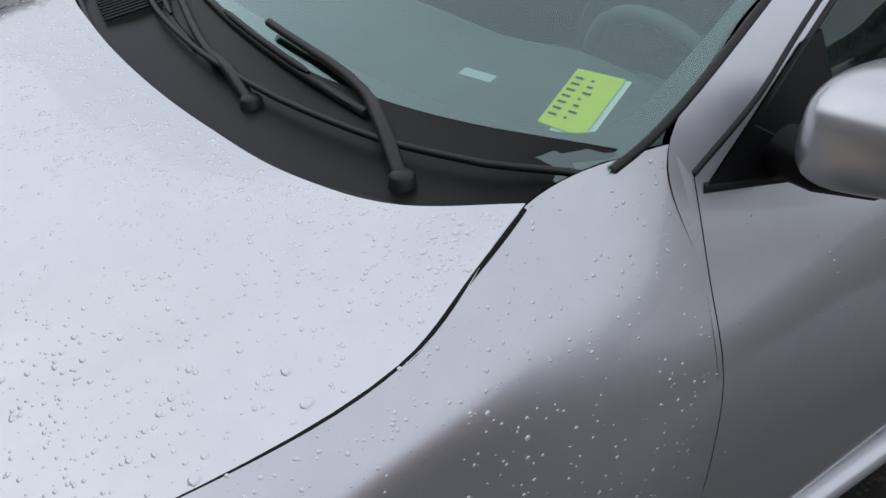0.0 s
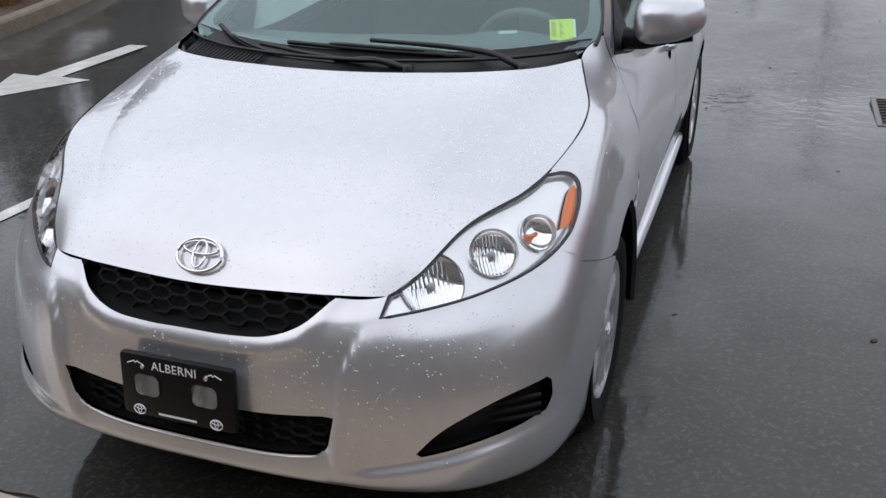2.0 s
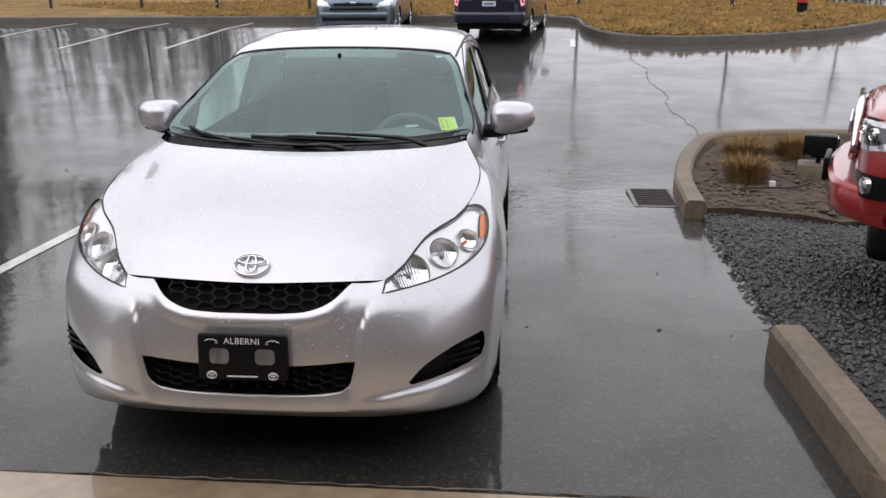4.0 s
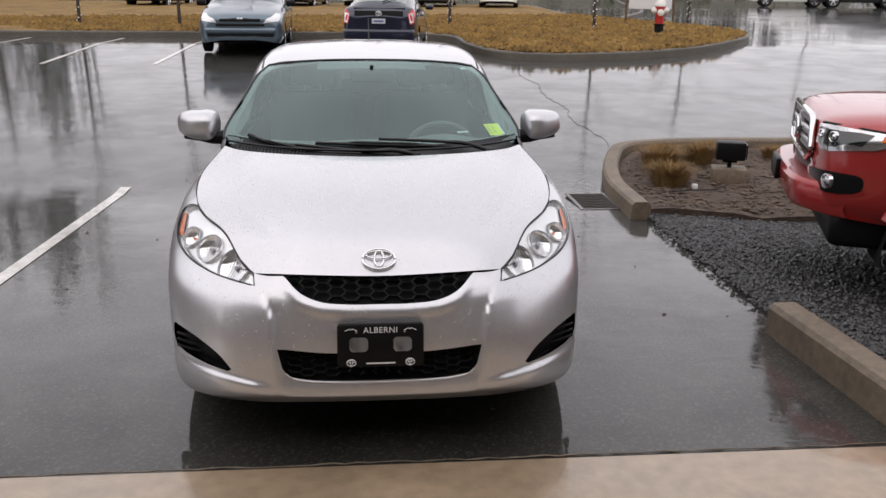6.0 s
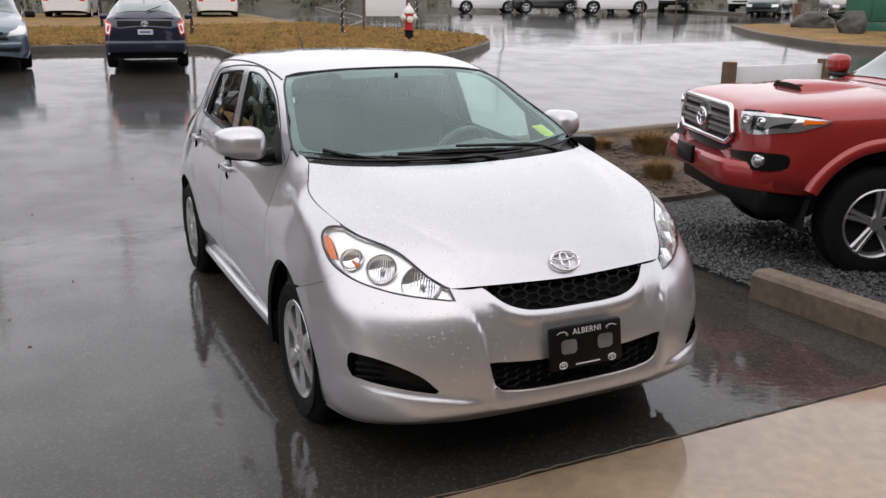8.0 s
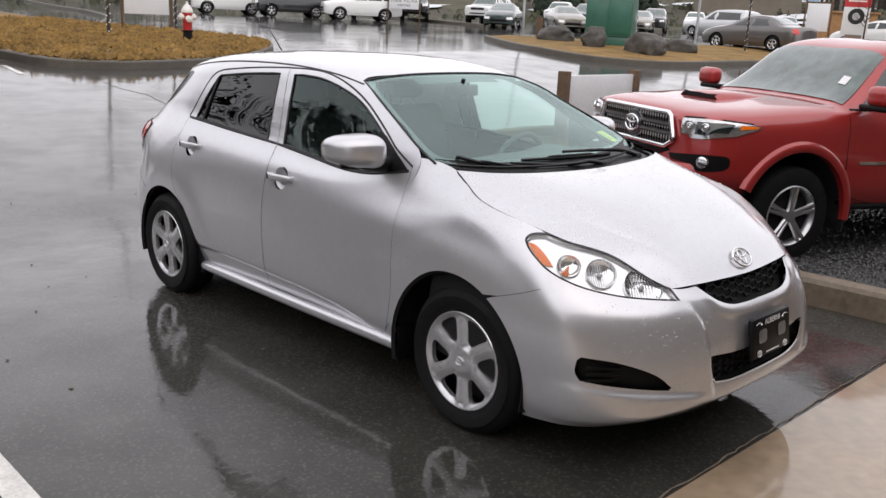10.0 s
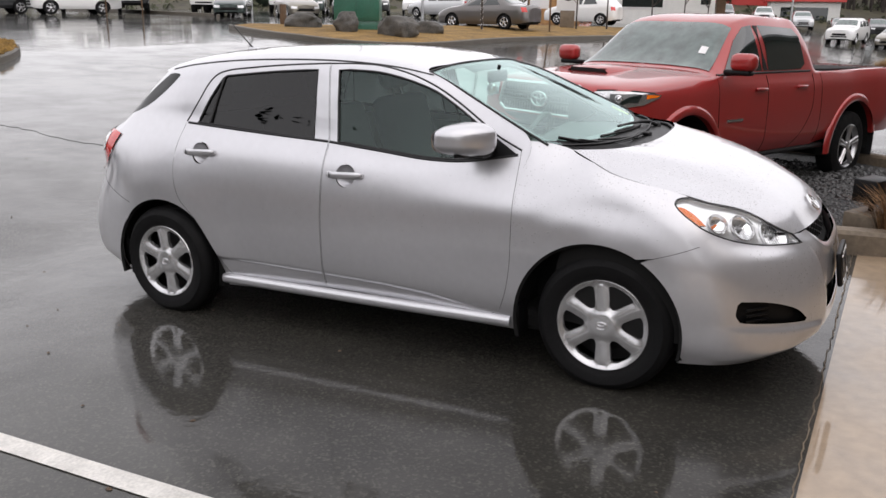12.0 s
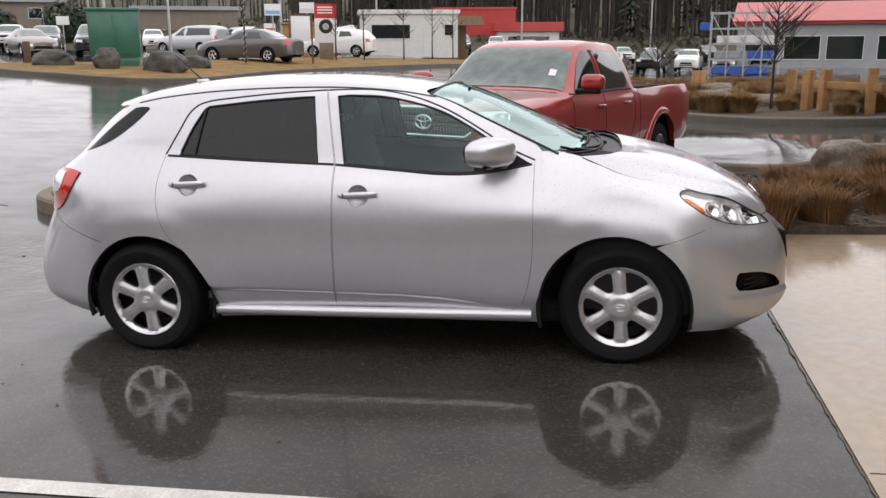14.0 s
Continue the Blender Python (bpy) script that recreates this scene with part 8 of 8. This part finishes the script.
for r0, r1 in zip(rows, rows[1:]):
    for k in range(len(r0) - 1):
        bm.faces.new((r0[k], r1[k], r1[k + 1], r0[k + 1]))
bmesh.ops.recalc_face_normals(bm, faces=bm.faces[:])
tagged(smooth(part("hillside", bm, HILL, None), 180), "scrubby brown hillside rising behind the car lots", kind="structure")
rng = random.Random(4)
bm = bmesh.new()
for k in range(26):
    a, r = radians(rng.uniform(8, 60)), rng.uniform(100, 135)
    cx, cy = 5 + r * math.cos(a), 5 + r * math.sin(a)
    n = 10
    ring = [bm.verts.new((cx + math.cos(t) * rng.uniform(1.5, 5), cy + math.sin(t) * rng.uniform(1, 3), 0)) for t in np.linspace(0, 2 * math.pi, n, endpoint=False)]
    for v in ring:
        v.co.z = hill_z(v.co.x, v.co.y) + .25
    bm.faces.new(ring)
tagged(part("snow_patches", bm, SNOW, None), "patches of old snow on the hillside", kind="stuff")
# scrub bushes and evergreen shrubs
SCRUB = material("scrub_green", (.05, .055, .028), .9, noise_scale=1, noise_amount=.5)
EVER = material("evergreen", (.018, .032, .02), .85, noise_scale=2, noise_amount=.4)
bm = bmesh.new()
for k in range(520):
    a, r = radians(rng.uniform(-30, 120)), rng.uniform(86, 140)
    cx, cy = 5 + r * math.cos(a), 5 + r * math.sin(a)
    s = rng.uniform(.5, 1.5)
    z = hill_z(cx, cy)
    for j in range(14):
        p = Vector((cx + rng.gauss(0, s * .5), cy + rng.gauss(0, s * .5), z + abs(rng.gauss(0, s * .5))))
        d = Vector((rng.gauss(0, 1), rng.gauss(0, 1), rng.gauss(0, 1))).normalized() * s * .35
        e = d.orthogonal().normalized() * s * .3
        bm.faces.new([bm.verts.new(q) for q in (p - d, p + e, p + d, p - e)])
tagged(part("scrub", bm, SCRUB, None), "olive and brown scrub on the hillside", kind="stuff")
# woods: bare trunks with fine twigs among dark conifers
WOOD = material("bare_wood_grey", (.028, .022, .019), .95, noise_scale=.6, noise_amount=.4, second=(.06, .05, .044))
bm, bm2 = bmesh.new(), bmesh.new()
for k in range(3100):
    a = radians(rng.uniform(-48, 195) if k < 2300 else rng.uniform(-25, 20))
    far_lo = 118 if a < radians(24) else 140
    if a > radians(112):
        far_lo = 70
    r = far_lo + 70 * rng.random() ** 1.5
    x, y = 5 + r * math.cos(a), 5 + r * math.sin(a)
    z = hill_z(x, y) if r > 82 else ground_z(x, y)
    h = rng.uniform(15, 22) if a > radians(112) else rng.uniform(9, 14) if a > radians(64) else rng.uniform(11, 16) if a < radians(20) else rng.uniform(3, 5)
    if rng.random() < (.78 if a > radians(24) else .96):
        lean = Vector((rng.uniform(-.04, .04) * h, rng.uniform(-.04, .04) * h, h))
        b = Vector((x, y, z - .3))
        w = rng.uniform(.10, .22)
        side = Vector((-math.sin(a), math.cos(a), 0))
        tube_bm([b, b + lean * .5, b + lean], [w, w * .7, w * .2], 4, bm)
        for j in range(10):
            f = rng.uniform(.3, .97)
            p = b + lean * f
            d = Vector((rng.gauss(0, 1), rng.gauss(0, 1), rng.uniform(.5, 1.6))).normalized() * h * .22 * (1.15 - f)
            e = Vector((rng.gauss(0, 1), rng.gauss(0, 1), 0)).normalized() * w * .22
            bm.faces.new([bm.verts.new(q) for q in (p - e, p + e, p + d)])
            for i in range(3):
                q0 = p + d * rng.uniform(.3, .9)
                d2 = Vector((rng.gauss(0, 1), rng.gauss(0, 1), rng.uniform(.2, 1.5))).normalized() * d.length * .5
                bm.faces.new([bm.verts.new(q) for q in (q0 - e * .6, q0 + e * .6, q0 + d2)])
    else:
        rad = h * .16
        for j in range(90):
            f = rng.random() ** .8
            t = rng.uniform(0, 2 * math.pi)
            rr = rad * (1 - f) * rng.uniform(.5, 1.1)
            p = Vector((x + rr * math.cos(t), y + rr * math.sin(t), z + 1 + f * (h - 1)))
            d = Vector((math.cos(t), math.sin(t), -.5)) * rad * .42 * (1.1 - f)
            e = Vector((-math.sin(t), math.cos(t), 0)) * rad * .16
            bm2.faces.new([bm2.verts.new(q) for q in (p - d - e * .5, p + e, p + d, p - e)])
for k in range(34):
    a, r = radians(rng.uniform(131, 150)), rng.uniform(48, 70)
    x, y, h = 5 + r * math.cos(a), 5 + r * math.sin(a), rng.uniform(13, 22)
    z, rad = ground_z(x, y), h * .17
    for j in range(110):
        f = rng.random() ** .8
        t = rng.uniform(0, 2 * math.pi)
        rr = rad * (1 - f) * rng.uniform(.3, 1.1)
        p = Vector((x + rr * math.cos(t), y + rr * math.sin(t), z + .6 + f * (h - .6)))
        d = Vector((math.cos(t), math.sin(t), -.5)) * rad * .45 * (1.1 - f)
        e = Vector((-math.sin(t), math.cos(t), 0)) * rad * .24
        bm2.faces.new([bm2.verts.new(q) for q in (p - d - e * .5, p + e, p + d, p - e)])
tagged(part("bare_woods", bm, WOOD, None), "leafless grey-brown woods behind the lots", kind="stuff")
tagged(part("conifer_woods", bm2, EVER, None), "dark conifers among the bare woods", kind="stuff")
# rounded shrubs by the houses
for k, (x, y, s) in enumerate(((80, 68, 1.6), (82.5, 66, 1.5), (87, 62, 2.0), (89.5, 60.5, 1.7))):
    bm = bmesh.new()
    for j in range(420):
        d = Vector((rng.gauss(0, 1), rng.gauss(0, 1), rng.gauss(0, 1))).normalized()
        p = Vector((d.x * s, d.y * s, d.z * s * 1.25 + s * 1.1)) * rng.uniform(.8, 1.05)
        e = d.orthogonal().normalized() * .28
        g = d.cross(e)
        bm.faces.new([bm.verts.new(q) for q in (p - e, p + g, p + e, p - g)])
    sb2 = tagged(part("clipped_shrub", bm, EVER, None), "dark clipped evergreen shrub below the houses", "shrub", "clipped shrubs")
    sb2.location = (x, y, hill_z(x, y))

UNSEEN_WALL = material("dark_brown_unseen_wall", (.10, .08, .06), .6, noise_scale=1.2, noise_amount=.2, bump=.3, bump_scale=40)
# plain unseen wall closing off the walk, added to darken reflections in the bumper
bw = tagged(part("unseen_wall_south", box_bm(-26, 16, -8.8, -8.4, -.2, 6.4), UNSEEN_WALL, None), kind="structure")
tagged(part("unseen_eaves", box_bm(-26, 16, -8.6, -7.0, 6.1, 6.5), WALL_GREY, None), kind="structure")

# ---- gravel, mulch chips, grit and raindrops ----
STONE = material("dark_wet_stone", (.022, .022, .022), .35, noise_scale=40, noise_amount=.6, second=(.07, .069, .067))
CHIP = material("bark_chip", (.07, .045, .03), .8, noise_scale=30, noise_amount=.5, second=(.16, .11, .075))


def scatter(name, mat, count, seed, outline, smin, smax, dz, label, flat=.6):
    """Many small faceted stones or chips laid on the ground inside an outline."""
    rr = np.random.RandomState(seed)
    out = np.array(outline, float)
    pts = np.empty((0, 2))
    while len(pts) < count:
        q = rr.uniform(out.min(0), out.max(0), (count, 2))
        pts = np.concatenate([pts, q[inside(q, out)]])
    pts = pts[:count]
    base = np.array([(1, 0, 0), (-1, 0, 0), (0, 1, 0), (0, -1, 0), (0, 0, 1), (.7, .7, .5), (-.7, .6, .45), (.6, -.7, .5)], float)
    faces0 = [(0, 5, 4), (5, 2, 4), (2, 6, 4), (6, 1, 4), (1, 3, 4), (3, 7, 4), (7, 0, 4), (0, 2, 5), (2, 1, 6), (3, 0, 7)]
    verts, faces = [], []
    for x, y in pts:
        s = rr.uniform(smin, smax)
        a = rr.uniform(0, 6.28)
        c, sn = math.cos(a), math.sin(a)
        k = len(verts)
        j = base * (1 + rr.uniform(-.3, .3, base.shape)) * [s, s * rr.uniform(.6, 1), s * flat * rr.uniform(.7, 1.3)]
        z = ground_z(x, y) + dz + rr.uniform(-.3, .4) * s
        verts += [(x + p[0] * c - p[1] * sn, y + p[0] * sn + p[1] * c, z + p[2]) for p in j]
        faces += [tuple(k + i for i in f) for f in faces0]
    me = bpy.data.meshes.new(name)
    me.from_pydata(verts, [], faces)
    me.materials.append(mat)
    return tagged(new(name, me), label, kind="stuff")


scatter("gravel", STONE, 20000, 1, [(2.20, .45), (2.24, 1.5), (2.32, 3.26), (4.2, 3.3), (5.6, 2.6), (5.4, 0), (3.6, -1.4), (2.28, -1.22)], .009, .022, .028, "dark wet crushed stone")
scatter("gravel", STONE, 6000, 2, [(5.4, 2.6), (7.4, 2.0), (6.6, -1.3), (6.4, -1.7), (5.1, -1.65), (3.8, -1.5), (5.2, 0)], .018, .035, .028, "dark wet crushed stone")
scatter("bark_chips", CHIP, 4200, 3, [(2.42, 3.3), (2.5, 4.3), (2.75, 5.2), (3.1, 5.7), (4.9, 5.95), (7.4, 5.8), (7.6, 3.0), (6.4, 3.5), (4, 3.38)], .012, .035, .075, "loose bark mulch chips", .3)
scatter("bark_chips", CHIP, 2500, 4, [(2.33, -1.3), (6.3, -1.45), (5.7, -3.2), (5.1, -5), (2.33, -5)], .012, .035, .065, "loose bark mulch chips", .3)
scatter("grit", CHIP, 130, 5, [(-5, -.7), (2.1, -.7), (2.1, 9), (-2, 12), (-6, 8)], .006, .016, .001, "scattered grit and leaf bits on asphalt", .5)
scatter("lawn_blades", LAWN, 26000, 6, [tuple(p) for p in lawn_edge[6:70]] + [(8, 30), (-3, 27), (-14, 24)], .03, .085, .15, "matted straw-coloured grass", 1.1)


def drops(name, surf, uvbox, count, seed, rmin, rmax, mirror=False, keep=None, big=.06):
    """Beads of rain standing on a panel."""
    rr = np.random.RandomState(seed)
    uv = np.c_[rr.uniform(uvbox[0], uvbox[1], count), rr.uniform(uvbox[2], uvbox[3], count)]
    p, n = surf.at(uv), surf.normal(uv)
    n = np.where((n[:, 2:3] < 0), -n, n)
    sgn = np.where(rr.rand(count) < .5, 1, -1) if mirror else np.ones(count)
    verts, faces = [], []
    lev = [(1.0, 0.0), (.88, .28), (.48, .46)]
    seg = 7
    for q, m, s in zip(p, n, sgn):
        if keep is not None and not keep(q):
            continue
        r = rmin + (rmax - rmin) * rr.rand() ** 3 * (1 if rr.rand() > big else 1.5)
        st = rr.uniform(.8, 1.35)
        q, m = q * [s, 1, 1], m * [s, 1, 1]
        a = np.cross(m, [0, 1, 0])
        a /= np.linalg.norm(a) + 1e-9
        b = np.cross(m, a)
        k = len(verts)
        for rad, h in lev:
            for j in range(seg):
                t = 2 * math.pi * j / seg
                verts.append(tuple(q + m * (h * r * .55 - .0003) + a * (r * rad * math.cos(t)) + b * (r * st * rad * math.sin(t))))
        verts.append(tuple(q + m * r * .31))
        for l in range(2):
            for j in range(seg):
                faces.append((k + l * seg + j, k + l * seg + (j + 1) % seg, k + (l + 1) * seg + (j + 1) % seg, k + (l + 1) * seg + j))
        faces += [(k + 2 * seg + j, k + 2 * seg + (j + 1) % seg, k + 3 * seg) for j in range(seg)]
    me = bpy.data.meshes.new(name)
    me.from_pydata(verts, [], faces)
    for f in me.polygons:
        f.use_smooth = True
    me.materials.append(DROP)
    ob = tagged(new(name, me), "beads of rainwater standing on the silver paint", kind="stuff")
    ob.matrix_world = CAR_POSE
    return ob


DROP = material("rain_bead", (.72, .72, .74), .1, .35, coat=1.0)
clump = lambda q: noise.noise(Vector((q[0] * 5, q[1] * 5, 2))) > -.55
drops("raindrops", HOOD, (1, HOOD.u1 - 1, 1, HOOD.v1 * .74), 8500, 1, .0008, .0034, True, clump)
drops("raindrops", HOOD, (1, HOOD.u1 - 1, 2, HOOD.v1 * .45), 1500, 2, .0018, .0052, True, lambda q: noise.noise(Vector((q[0] * 4, q[1] * 4, 5))) > .0)
drops("raindrops", HOOD, (1, HOOD.u1 - 1, HOOD.v1 * .70, HOOD.v1 - 1), 2200, 7, .0006, .0022, True, clump)
fen = lambda q: q[2] > .60 and q[1] > -.25 and (q[1] - .03) ** 2 + (q[2] - .305) ** 2 > .46 ** 2
drops("raindrops", NOSE, (u_in, u_end, NOSE.v1 * .55, NOSE.v1), 5500, 3, .0008, .0030, True, fen)
drops("raindrops", NOSE, (1, u_in * 1.7, NOSE.v1 * .25, NOSE.v1 * .78), 4200, 8, .0007, .0028, True, lambda q: q[1] < -.45 and not (abs(q[0]) < .38 and .34 < q[2] < .48) and not (abs(q[0]) < .34 and q[2] > .625) and not (abs(q[0]) > .53 and .36 < q[2] < .50) and q[2] < .67 + .2 * max(0, abs(q[0]) - .6))
drops("raindrops", SIDE, (1, SIDE.u1 * .35, SIDE.v1 * .3, SIDE.v1 * .5), 1200, 5, .0006, .0024, True, lambda q: q[2] < 1.0)
drops("raindrops", SIDE, (2, SIDE.u1 * .6, SIDE.v1 * .80, SIDE.v1), 1500, 6, .0008, .003, True)
